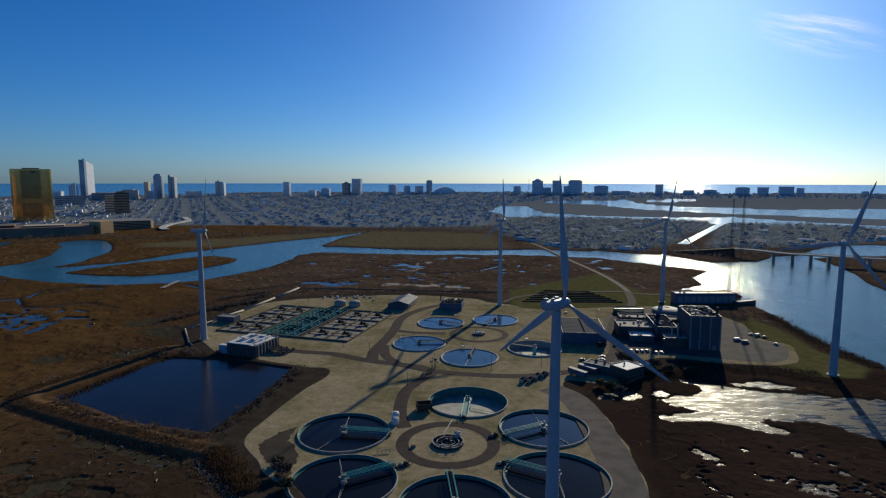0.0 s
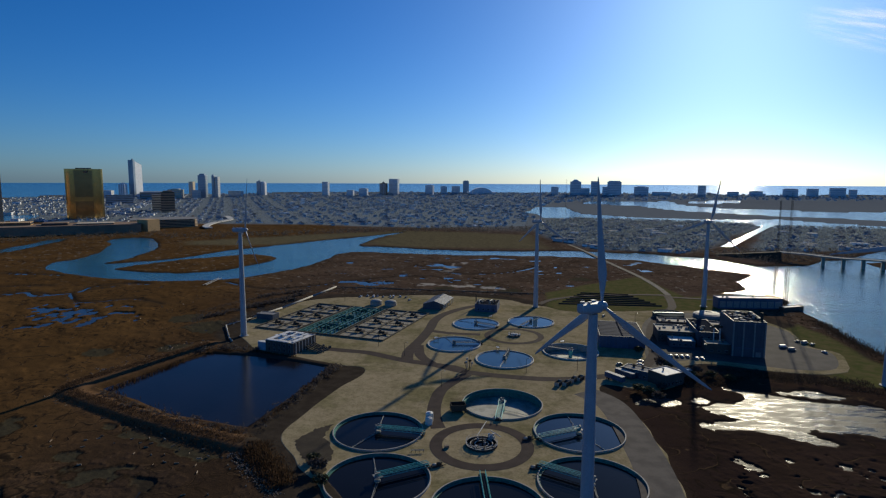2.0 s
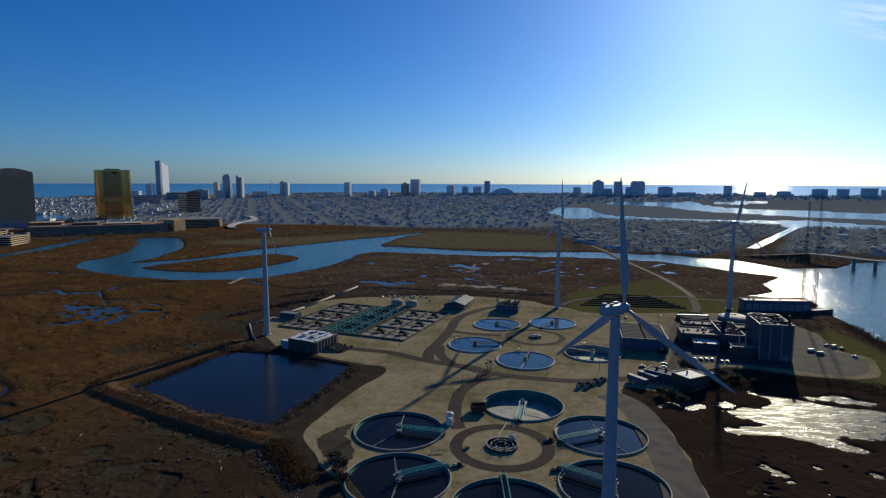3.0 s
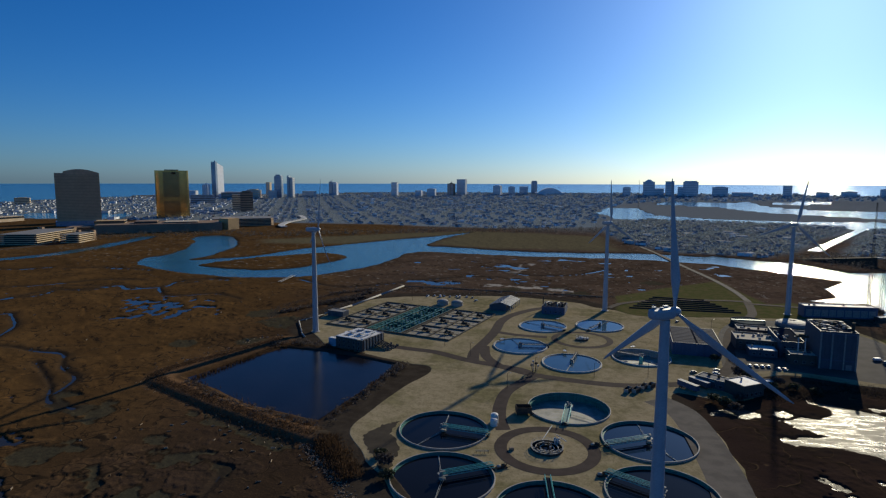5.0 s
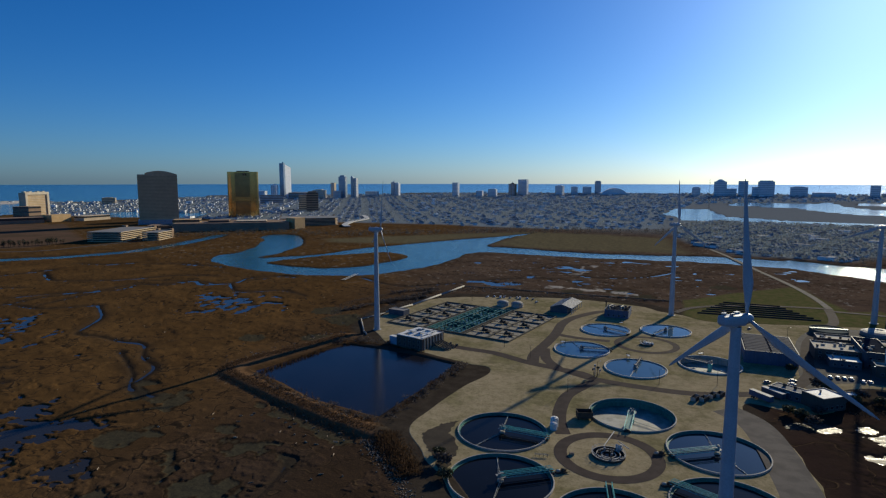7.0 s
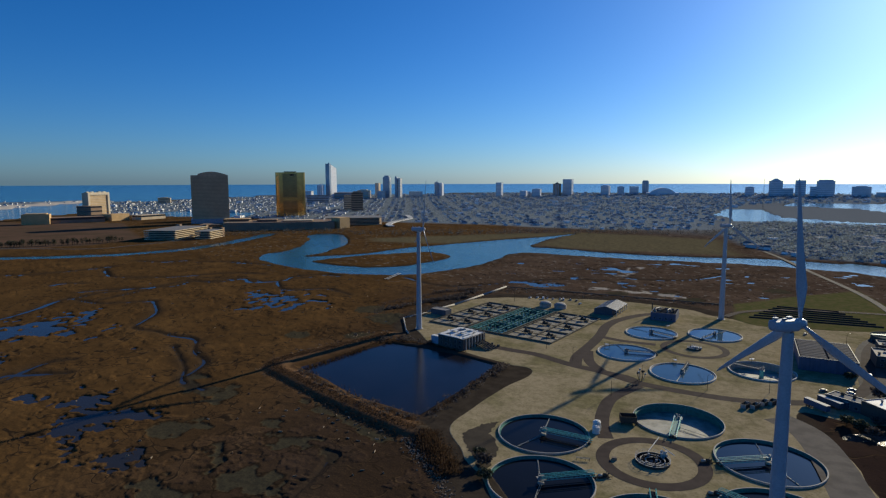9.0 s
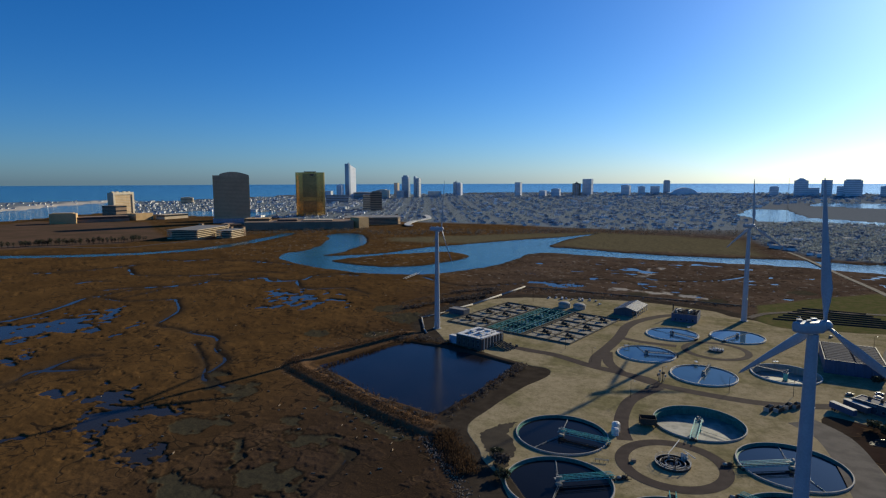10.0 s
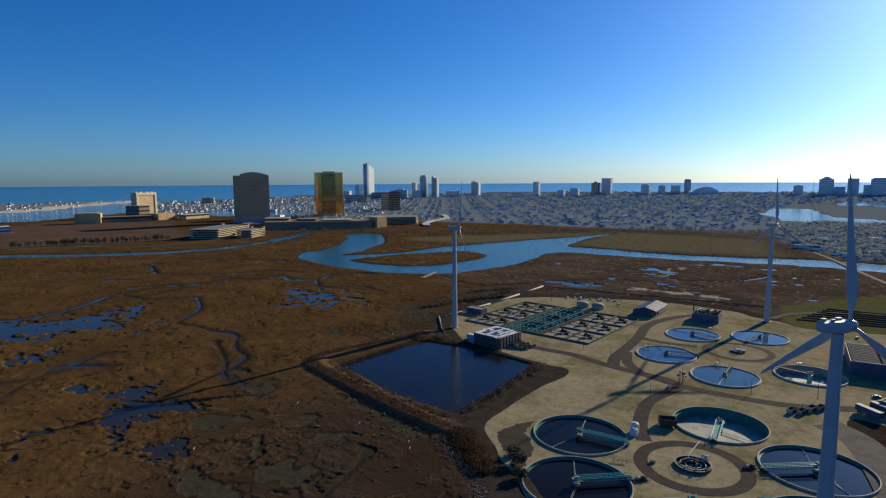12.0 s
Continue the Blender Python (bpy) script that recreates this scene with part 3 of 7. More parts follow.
    z -= marsh * 9.0 * np.clip(glint - 0.10 - 0.85 * (net2 - 0.37), 0, 0.16)
    z = np.where(w < 5, np.minimum(z, WATER + 0.22 * w + 0.05), z)
    low_flat = step(1.0, -0.3, flats) * marsh
    z = np.where(basin > 4, z * (1 - low_flat) + (-0.32 + 0.5 * fine) * low_flat, z)
    z = np.where(ponds < 5, np.minimum(z, WATER + np.where(ponds < 0, 0.5, 0.11) * ponds), z)
    silver = area_sd(x, y, SILVER)
    bars = WATER - 0.1 + 0.5 * (0.6 * fbm(x * 0.3 + 0.25 * y, y, 4, 71, 4) + 0.4 * fbm(x * 0.5, y, 2.5, 73, 3) - 0.60)
    z = np.where(silver < 4, np.maximum(z, bars), z)  # mud bars in the shallows
    z = np.maximum(z, -3.0)
    z = z + 1.5 * step(9, 3, dike) * step(0, 6, basin)  # the bank round the basin
    z = z + 1.0 * step(9, 0, basin) * step(-1, 1, basin) * step(-3, 2, pad) * 0.5
    z = np.where(basin < 2, np.minimum(z, np.where(basin < 2, 0.4 * basin, 9)), z)
    z = np.maximum(z, -3.0)
    z = np.where(pad < -5, -9.0, z)  # under the plant's own ground
    z = z + far_rise(x, y)
    # first line a pale wrack band, second an S-shaped channel painted equally pale
    wrack = np.minimum(edge_distance(x, y, curved([(-62, 640), (-46, 641), (-22, 638), (2, 631), (26, 622)], 4, False), False) - 5.5, edge_distance(x, y, curved([(-47, 735), (-34, 749), (-30, 764), (-41, 776), (-36, 793), (-25, 812)], 4, False), False) - 3.0)
    wrack = step(1.5, -1.5, wrack + 26 * (fbm(x, y, 9, 95, 3) - 0.5)) * marsh
    mud = flat * marsh
    low_ = mud
    val = muddy - 0.9 * (0.6 * fbm(x, y, 14, 41, 4) + 0.4 * fbm(x, y, 4, 43, 3) - 0.05)
    mud = np.maximum(step(0.20, 0.23, val) * (r_ >= 300), step(1.0, -0.5, flats)) * marsh * step(0, 1.5, ponds)
    rim = np.maximum(np.exp(-((flats - 1.2) / 0.9) ** 2), np.exp(-((ponds - 1.6) / 1.1) ** 2) * step(700, 500, r_)) * marsh

    beach = step(115, 85, edge_distance(x, y, [(-2420, 1150), (-2490, 1329), (-2515, 1465), (-2675, 1786), (-2735, 2107), (-2800, 2200)], False))
    z = z + 1.2 * beach
    wet = np.exp(-np.maximum(w, 0) / 4.0) * (1 - beach)
    # town tone also spreads by distance over far marsh, painting haze there
    return z, dict(lawn=step(3, -3, lawn + 6 * wob), town=np.maximum(step(20, -20, town + 40 * wobf), 0.8 * step(1250, 1600, np.hypot(x, y)) * step(-150, 100, x)), mud=mud, rim=rim, north=step(440, 600, y + 0.3 * x + 60 * wobf), backlit=step(70, 88, x + 8 * wob) * step(352, 335, y + 10 * wob), dry=step(14, 3, dike), field=step(10, -10, field), meadow=step(20, -20, area_sd(x, y, [(-560, 1060), (-300, 1260), (-160, 1330), (-21, 1300), (110, 1240), (125, 1000), (-32, 1000), (-160, 1020), (-215, 1060), (-190, 1200), (-260, 1180), (-360, 1010), (-520, 1000)]) + 30 * wobf), beach=beach, wrack=wrack, low=low_, gold=step(-150, -290, x + 60 * wobf + 0.12 * (y - 400)), soil=step(22, 14, pad) * (1 - step(70, 84, x) * step(352, 335, y)), shore=wet)


# polar rows round the origin: fine across the picture, coarse elsewhere
fine_a = np.radians(np.arange(-45.0, 71.01, 0.12))
rest_a = np.radians(np.arange(78.0, 314.0, 6.0))
ang = np.concatenate([fine_a, rest_a]) + math.pi / 2
inv = np.arange(1 / 165.0, 1 / 4800.0, -1.25 / (117.0 * 1021.0))
rad = np.concatenate([[0.01], np.arange(8.0, 160.0, 6.0), 1 / inv, [4800.0]])
A, Rr = np.meshgrid(ang, rad)
gx, gy = (Rr * np.cos(A)).ravel(), (Rr * np.sin(A)).ravel()
gz, cover = land(gx, gy)
na, nr = len(ang), len(rad)


def sheet(name, xs, ys, zs, rows, cols, material):
    i = np.arange((rows - 1) * cols)
    a = i
    b = (i // cols) * cols + (i % cols + 1) % cols
    quads = np.stack([a, b, b + cols, a + cols], 1)
    me = bpy.data.meshes.new(name)
    me.vertices.add(len(xs))
    me.vertices.foreach_set("co", np.stack([xs, ys, zs], 1).astype(np.float32).ravel())
    me.loops.add(quads.size)
    me.loops.foreach_set("vertex_index", quads[:, ::-1].ravel().astype(np.int32))
    me.polygons.add(len(quads))
    me.polygons.foreach_set("loop_start", np.arange(0, quads.size, 4, dtype=np.int32))
    me.polygons.foreach_set("use_smooth", np.ones(len(quads), bool))
    me.update(calc_edges=True)
    me.validate()
    me.materials.append(material)
    return new(name, me)


def ground_material():
    m, n, l = graph("marsh_and_town_ground")
    src = n.new("ShaderNodeNewGeometry").outputs["Position"]

    def attr(name):
        a = n.new("ShaderNodeAttribute")
        a.attribute_name = name
        return a.outputs["Fac"]

    n1, n2, n3 = noise_node(n, l, src, 60.0, 5.0), noise_node(n, l, src, 7.0, 5.0, 0.65), noise_node(n, l, src, 0.9, 3.0)
    maroon = blend(n, l, attr("north"), blend(n, l, ramp(n, l, n1, 0.36, 0.62), (0.066, 0.042, 0.028), (0.048, 0.031, 0.021)), blend(n, l, ramp(n, l, n1, 0.36, 0.62), (0.118, 0.080, 0.056), (0.088, 0.060, 0.043)))
    golden = blend(n, l, ramp(n, l, n1, 0.36, 0.62), (0.128, 0.068, 0.025), (0.098, 0.052, 0.020))
    col = blend(n, l, attr("gold"), maroon, golden)
    n6 = noise_node(n, l, src, 9.0, 5.0, 0.6)
    bare = maths(n, l, "MULTIPLY", maths(n, l, "MULTIPLY", ramp(n, l, n6, 0.60, 0.64), attr("north")), 0.8)
    col = blend(n, l, bare, col, (0.27, 0.235, 0.19))  # bleached flats
    # east marsh darkened: shaded side of backlit stalks put into the colour
    col = blend(n, l, attr("backlit"), col, blend(n, l, ramp(n, l, n1, 0.36, 0.62), (0.046, 0.029, 0.022), (0.033, 0.021, 0.017)))
    col = blend(n, l, maths(n, l, "MULTIPLY", ramp(n, l, n2, 0.5, 0.72), 0.3), col, (0.034, 0.022, 0.013))
    col = blend(n, l, maths(n, l, "MULTIPLY", ramp(n, l, n3, 0.5, 0.75), maths(n, l, "SUBTRACT", 0.35, maths(n, l, "MULTIPLY", attr("backlit"), 0.3))), col, (0.17, 0.10, 0.045))
    n5 = noise_node(n, l, src, 2.2, 4.0, 0.7)
    col = blend(n, l, maths(n, l, "MULTIPLY", ramp(n, l, n5, 0.58, 0.66), 0.5), col, (0.030, 0.019, 0.011))
    warp = n.new("ShaderNodeVectorMath")
    warp.operation = "ADD"
    wn_ = n.new("ShaderNodeTexNoise")
    wn_.inputs["Scale"].default_value = 1 / 25.0
    l.new(src, wn_.inputs["Vector"])
    sc = n.new("ShaderNodeVectorMath")
    sc.operation = "SCALE"
    sc.inputs["Scale"].default_value = 30.0
    l.new(wn_.outputs["Color"], sc.inputs[0])
    l.new(src, warp.inputs[0]), l.new(sc.outputs[0], warp.inputs[1])
    rid = noise_node(n, l, warp.outputs[0], 26.0, 2.0, 0.4)
    line = ramp(n, l, maths(n, l, "ABSOLUTE", maths(n, l, "SUBTRACT", rid, 0.5), 0), 0.012, 0.002)
    pale = ramp(n, l, maths(n, l, "ABSOLUTE", maths(n, l, "SUBTRACT", rid, 0.509), 0), 0.008, 0.001)
    col = blend(n, l, maths(n, l, "MULTIPLY", pale, 0.35), col, (0.20, 0.125, 0.06))
    col = blend(n, l, maths(n, l, "MULTIPLY", line, 0.9), col, (0.024, 0.017, 0.012))  # narrow muddy runnels
    rid2 = noise_node(n, l, warp.outputs[0], 9.0, 2.0, 0.4)
    gate = ramp(n, l, noise_node(n, l, src, 40.0, 3.0), 0.5, 0.56)
    line2 = maths(n, l, "MULTIPLY", ramp(n, l, maths(n, l, "ABSOLUTE", maths(n, l, "SUBTRACT", rid2, 0.5), 0), 0.03, 0.012), gate)
    col = blend(n, l, maths(n, l, "MULTIPLY", line2, 0.8), col, (0.024, 0.017, 0.012))
    col = blend(n, l, maths(n, l, "MULTIPLY", attr("low"), 0.35), col, (0.036, 0.023, 0.012))
    col = blend(n, l, maths(n, l, "MULTIPLY", attr("mud"), 0.85), col, blend(n, l, ramp(n, l, n5, 0.35, 0.65), (0.064, 0.058, 0.036), (0.044, 0.040, 0.027)))
    # bank edges: dark bare peat, with the little banks' shade painted in
    col = blend(n, l, maths(n, l, "MULTIPLY", attr("rim"), 0.85), col, (0.022, 0.016, 0.010))
    grass = blend(n, l, ramp(n, l, n2, 0.35, 0.65), (0.085, 0.093, 0.032), (0.135, 0.112, 0.05))
    dirt = blend(n, l, ramp(n, l, n2, 0.35, 0.65), (0.062, 0.049, 0.036), (0.042, 0.033, 0.025))
    fieldc = blend(n, l, ramp(n, l, n1, 0.35, 0.65), (0.135, 0.083, 0.056), (0.10, 0.068, 0.044))
    # blue-grey town ground, distance haze mixed into its colour
    town_haze_tone = blend(n, l, ramp(n, l, n2, 0.35, 0.65), (0.16, 0.19, 0.207), (0.205, 0.24, 0.257))
    col = blend(n, l, attr("dry"), col, (0.15, 0.085, 0.045))
    col = blend(n, l, attr("soil"), col, dirt)
    col = blend(n, l, attr("field"), col, fieldc)
    col = blend(n, l, attr("meadow"), col, blend(n, l, ramp(n, l, n2, 0.35, 0.65), (0.15, 0.125, 0.07), (0.11, 0.09, 0.052)))
    col = blend(n, l, attr("town"), col, town_haze_tone)
    col = blend(n, l, attr("beach"), col, (0.6, 0.53, 0.43))
    col = blend(n, l, attr("wrack"), col, (0.36, 0.32, 0.265))
    col = blend(n, l, attr("lawn"), col, grass)
    col = blend(n, l, maths(n, l, "MULTIPLY", attr("shore"), 0.85), col, (0.035, 0.027, 0.02))
    h = maths(n, l, "ADD", maths(n, l, "MULTIPLY", n2, 1.0), maths(n, l, "MULTIPLY", n3, 0.4))
    return finish(m, n, l, col, 1.0, 0.0, h, 0.55, 0.5, 0.0)


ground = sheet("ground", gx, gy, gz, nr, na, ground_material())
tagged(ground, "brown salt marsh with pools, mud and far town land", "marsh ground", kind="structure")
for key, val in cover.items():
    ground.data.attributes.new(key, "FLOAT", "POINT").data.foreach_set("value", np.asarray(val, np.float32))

# the tidal water, one sheet out to the sea's horizon, let down under the plant's own ground
wa = np.radians(np.concatenate([np.arange(40, 165, 0.6), np.arange(165, 400, 4.0)]))
wr = np.concatenate([[1.0, 80], np.arange(120, 700, 4.0), np.linspace(700, 2600, 24), np.linspace(2700, 4800, 22)])
WA, WR = np.meshgrid(wa, wr)
wx, wy = (WR * np.cos(WA)).ravel(), (WR * np.sin(WA)).ravel()
wz = np.where(area_sd(wx, wy, PAD) < 0, -9.5, WATER + far_rise(wx, wy))
open_ = np.full(wx.shape, 1e9)
for poly in (CREEK, BAY, SILVER):
    open_ = np.minimum(open_, area_sd(wx, wy, poly))
open_ = np.minimum(open_, edge_distance(wx, wy, WEST_ARM, False) - 15)
open_ = np.where(np.hypot(wx, wy) > 1000, -20.0, open_)
water = sheet("water", wx, wy, wz, len(wr), len(wa), river_water)
water.data.attributes.new("still", "FLOAT", "POINT").data.foreach_set("value", step(10, 25, open_).astype(np.float32))
tagged(water, "blue rippled tidal water of creek, bay and sea", "water", kind="structure")

# ---- the plant's own ground ----
BIG_R, SMALL_R = 21.1, 19.0
BIG = [(-46.0, 257.1), (13.4, 294.5), (48.0, 262.3), (-38.6, 213.0), (45.2, 216.0), (4.6, 196.5)]
SMALL = [(-1.5, 463.8), (44.0, 473.6), (-16.8, 403.8), (17.8, 370.7), (64.0, 391.5)]
HUB, HUB2 = (2.4, 246.0), (27.5, 430.0)
PAD_Z = 0.3
bm = bmesh.new()
edges = []


def loop_edges(points, z):
    vs = [bm.verts.new((p[0], p[1], z)) for p in points]
    return vs, [bm.edges.new((vs[i], vs[(i + 1) % len(vs)])) for i in range(len(vs))]


outline = curved(PAD, 4)
outline = [(x + 2.2 * (noise.noise(Vector((x * 0.06, y * 0.06, 0.5)))), y + 2.2 * noise.noise(Vector((x * 0.06, y * 0.06, 7.5)))) for x, y in outline]
rim, es = loop_edges(outline, PAD_Z)
edges += es
for (cx, cy), r in [(c, BIG_R) for c in BIG] + [(c, SMALL_R) for c in SMALL]:
    edges += loop_edges([(cx + r * math.cos(2 * math.pi * i / 64), cy + r * math.sin(2 * math.pi * i / 64)) for i in range(64)], PAD_Z)[1]
# the aeration block's hole
AER, AER_TURN, AER_W, AER_D = (-69.0, 408.0), -16.3, 112.0, 93.0
aer_m = pose(AER[0], AER[1], 0, 0, 0, AER_TURN)


def aer(u, v, z=0.0):
    return aer_m @ Vector((-u, v, z))


edges += loop_edges([(p.x, p.y) for p in (aer(0.3, 0.3), aer(AER_W - 0.3, 0.3), aer(AER_W - 0.3, AER_D - 0.3), aer(0.3, AER_D - 0.3))], PAD_Z)[1]
bmesh.ops.triangle_fill(bm, edges=edges, use_beauty=True)
# its bank, down into the marsh
low = [bm.verts.new((v.co.x, v.co.y, 0)) for v in rim]
for i, v in enumerate(rim):
    d = Vector((v.co.y - rim[i - 1].co.y, -(v.co.x - rim[i - 1].co.x), 0)).normalized()
    low[i].co = v.co + d * 4.0 + Vector((0, 0, -1.6))
for i in range(len(rim)):
    j = (i + 1) % len(rim)
    bm.faces.new((rim[i], low[i], low[j], rim[j]))
bmesh.ops.recalc_face_normals(bm, faces=bm.faces)


def pad_material():
    m, n, l = graph("sandy_plant_ground")
    src = n.new("ShaderNodeNewGeometry").outputs["Position"]
    n1, n2, n3 = noise_node(n, l, src, 45.0, 7.0, 0.66), noise_node(n, l, src, 5.0, 6.0, 0.7), noise_node(n, l, src, 0.8, 3.0, 0.7)
    sand = blend(n, l, ramp(n, l, n2, 0.36, 0.66), (0.39, 0.315, 0.19), (0.29, 0.232, 0.135))
    turf = blend(n, l, ramp(n, l, n2, 0.4, 0.6), (0.255, 0.215, 0.108), (0.18, 0.155, 0.078))
    col = blend(n, l, ramp(n, l, n1, 0.42, 0.62), sand, turf)
    col = blend(n, l, maths(n, l, "MULTIPLY", ramp(n, l, n3, 0.48, 0.72), 0.5), col, (0.10, 0.08, 0.045))
    n4 = noise_node(n, l, src, 17.0, 6.0, 0.7)
    col = blend(n, l, maths(n, l, "MULTIPLY", ramp(n, l, n4, 0.56, 0.66), 0.55), col, (0.42, 0.33, 0.20))
    col = blend(n, l, maths(n, l, "MULTIPLY", ramp(n, l, n4, 0.40, 0.30), 0.5), col, (0.11, 0.085, 0.05))
    return finish(m, n, l, col, 0.95, 0.0, maths(n, l, "ADD", n2, n3), 0.4, 0.12, 0.0)


pad_ground = part("plant_ground", bm, pad_material())
tagged(pad_ground, "dry sandy ground of the treatment plant", "ground", kind="structure")

bm = bmesh.new()
vs = [bm.verts.new((x, y, 0)) for x, y in BASIN]
c = Vector((-150, 318))
for v in vs:
    d = (v.co.xy - c)
    v.co.xy = c + d * (1 + 6.0 / d.length)
    v.co.z = WATER + 0.06
bm.faces.new(vs)
pond = tagged(part("pond", bm, pond_water), "dark still water in a banked settling pond", "pond", kind="structure")

# shallow rippled water over mud flats, east of the plant
bm = bmesh.new()
vs = [bm.verts.new((x, y, WATER + 0.05)) for x, y in [(118, 345), (160, 335), (200, 325), (250, 318), (330, 305), (350, 180), (300, 150), (230, 170), (150, 150), (92, 170), (86, 200), (88, 255), (80, 295), (84, 312)]]
bm.faces.new(vs)
bmesh.ops.triangulate(bm, faces=bm.faces)
bmesh.ops.recalc_face_normals(bm, faces=bm.faces)
tagged(part("shallows", bm, shallow_water), "silver rippled shallows over mud flats", "water", kind="structure")

# paved yard of the east side
bm = bmesh.new()
bm.faces.new([bm.verts.new((x, y, PAD_Z + 0.02)) for x, y in curved([(110, 362), (128, 375), (150, 380), (172, 374), (200, 364), (226, 368), (243, 402), (232, 420), (243, 457), (233, 492), (214, 518), (165, 516), (138, 480), (122, 425)], 4)])
bmesh.ops.triangulate(bm, faces=bm.faces)
tagged(part("pavement", bm, asphalt_yard), "worn grey-brown paved yard among the plant buildings", "paved yard", kind="structure")

# ---- lanes ----
LANES = [
    ([(-18, 262), (-21, 275), (-22, 292), (-20, 312), (-13, 328), (-6, 340)], 7.0),
    ([(-112, 388), (-92, 383), (-74, 379), (-49, 365), (-28, 357), (-8, 345), (12, 339), (40, 335), (62, 338), (95, 352), (118, 385), (127, 420), (142, 470), (165, 515), (182, 545), (195, 600)], 7.5),
    ([(-46, 366), (-47, 385), (-42, 415), (-38, 445), (-36, 475), (-28, 500), (-8, 528), (20, 545)], 8.0),
    ([(-28, 357), (-38, 375), (-42, 400)], 7.0),
    ([(-36, 440), (-20, 434), (2, 432)], 6.0),
    ([(-8, 345), (-14, 352), (-30, 358)], 7.0),
]
for line, w in LANES:
    bm = bmesh.new()
    ribbon(bm, smooth_line([Vector(p) for p in line], 8), w, PAD_Z + 0.03)
    tagged(part("road", bm, gravel_lane), "brown worn service lane across the sandy ground", "service lane", kind="structure")
    PAD_Z += 0.006
PAD_Z = 0.3
for (cx, cy), ri, ro in ((HUB, 17.6, 23.2), (HUB2, 18.0, 22.5)):
    bm = bmesh.new()
    a = [[bm.verts.new((cx + r * math.cos(2 * math.pi * i / 72), cy + r * math.sin(2 * math.pi * i / 72), PAD_Z + 0.075)) for i in range(72)] for r in (ri, ro)]
    for i in range(72):
        j = (i + 1) % 72
        bm.faces.new((a[0][i], a[1][i], a[1][j], a[0][j]))
    tagged(part("road", bm, gravel_lane), "round brown service lane about the tank hub", "service lane", kind="structure")


bm = bmesh.new()
ribbon(bm, smooth_line([Vector(p) for p in ((60, 316), (70, 300), (73, 275), (73, 250), (72, 225), (68, 200), (58, 180))], 8), 16.0, PAD_Z + 0.02)
tagged(part("verge", bm, asphalt_pale), "pale grey gravel strip along the plant's edge", "verge", kind="structure")
# a bay of dark damp soil beside the tanks
for pts, label in (([(-81, 243), (-75, 258), (-69.5, 262), (-69, 248), (-62, 236), (-61.5, 224), (-62, 213), (-66, 218), (-74, 229)], "dark damp soil beside the tanks"),):
    bm = bmesh.new()
    bm.faces.new([bm.verts.new((x + 2.2 * noise.noise(Vector((x * 0.2, y * 0.2, 3))) + 1.3 * noise.noise(Vector((x * 0.8, y * 0.8, 3))), y + 2.2 * noise.noise(Vector((x * 0.2, y * 0.2, 9))) + 1.3 * noise.noise(Vector((x * 0.8, y * 0.8, 9))), PAD_Z + 0.05)) for x, y in curved(pts, 12)])
    bmesh.ops.triangulate(bm, faces=bm.faces)
    bmesh.ops.recalc_face_normals(bm, faces=bm.faces)
    tagged(part("verge", bm, damp_soil), label, "verge", kind="structure")


# ---- round tanks ----
skimmer_steel = plain("dull_steel", (0.34, 0.34, 0.32), (0.24, 0.24, 0.22), 0.7, 0.2, coarse=0.8, fine=0.1)


def walkway(parent, r, deg, z, material, broad=1.5, name="bridge"):
    """A trussed gangway from the rim to the middle, with side trusses and rails."""
    teal = material is teal_steel
    wide = broad * 1.5 if teal else broad * 0.75
    b = thing_part(name, parent, deg)
    bm = bmesh.new()
    box(bm, r / 2, 0, z, r, wide * 0.7, 0.1)
    part("deck", bm, (teal_paint if name == "wide_bridge" else dark_roof) if teal else skimmer_steel, b)
    for s in (-1, 1):
        y, chord = s * wide / 2, 0.13 if teal else 0.07
        bm = bmesh.new()
        for h in (-0.4, 0.55, 1.15):
            tube(bm, (0, y, z + h), (r + (1.2 if h < 1 else 0.4), y, z + h), chord, 5)
        k = 0.0
        while k <= r:
            tube(bm, (k, y, z - 0.4), (k, y, z + 1.15), 0.07, 4)
            if k + 2 <= r:
                tube(bm, (k, y, z - 0.4), (k + 2, y, z + 1.15), 0.06, 4)
            k += 2.0
        part("railing", bm, material if teal else cladding_dark, b)
    for k in range(1, int(r / 4)):
        bm = bmesh.new()
        tube(bm, (4.0 * k, -wide / 2, z - 0.35), (4.0 * k, wide / 2, z - 0.35), 0.08, 4)
        part("cross_brace", bm, material if teal else skimmer_steel, b)
    bm = bmesh.new()
    box(bm, 0.2, 0, z - 0.1, 3.4, wide + 1.2, 0.18)
    box(bm, 0.6, 0.5, z + 0.08, 1.5, 1.1, 1.0)
    box(bm, -0.8, -0.6, z + 0.08, 0.8, 0.8, 1.5)
    tube(bm, (-0.2, 0.7, z + 0.1), (-0.2, 0.7, z + 1.7), 0.3, 10)
    part("drive_unit", bm, unit_grey, b)
    return b


def thing_part(name, parent, deg):
    """A part's own carrier: a small bearing block that the rest of the part hangs from."""
    bm = bmesh.new()
    lathe(bm, [(0.9, 0.0), (0.9, 0.5), (0.5, 0.7)], 12)
    ob = part(name, bm, steel_grey, parent)
    ob.matrix_basis = pose(0, 0, 1.0, 0, 0, deg)
    return ob


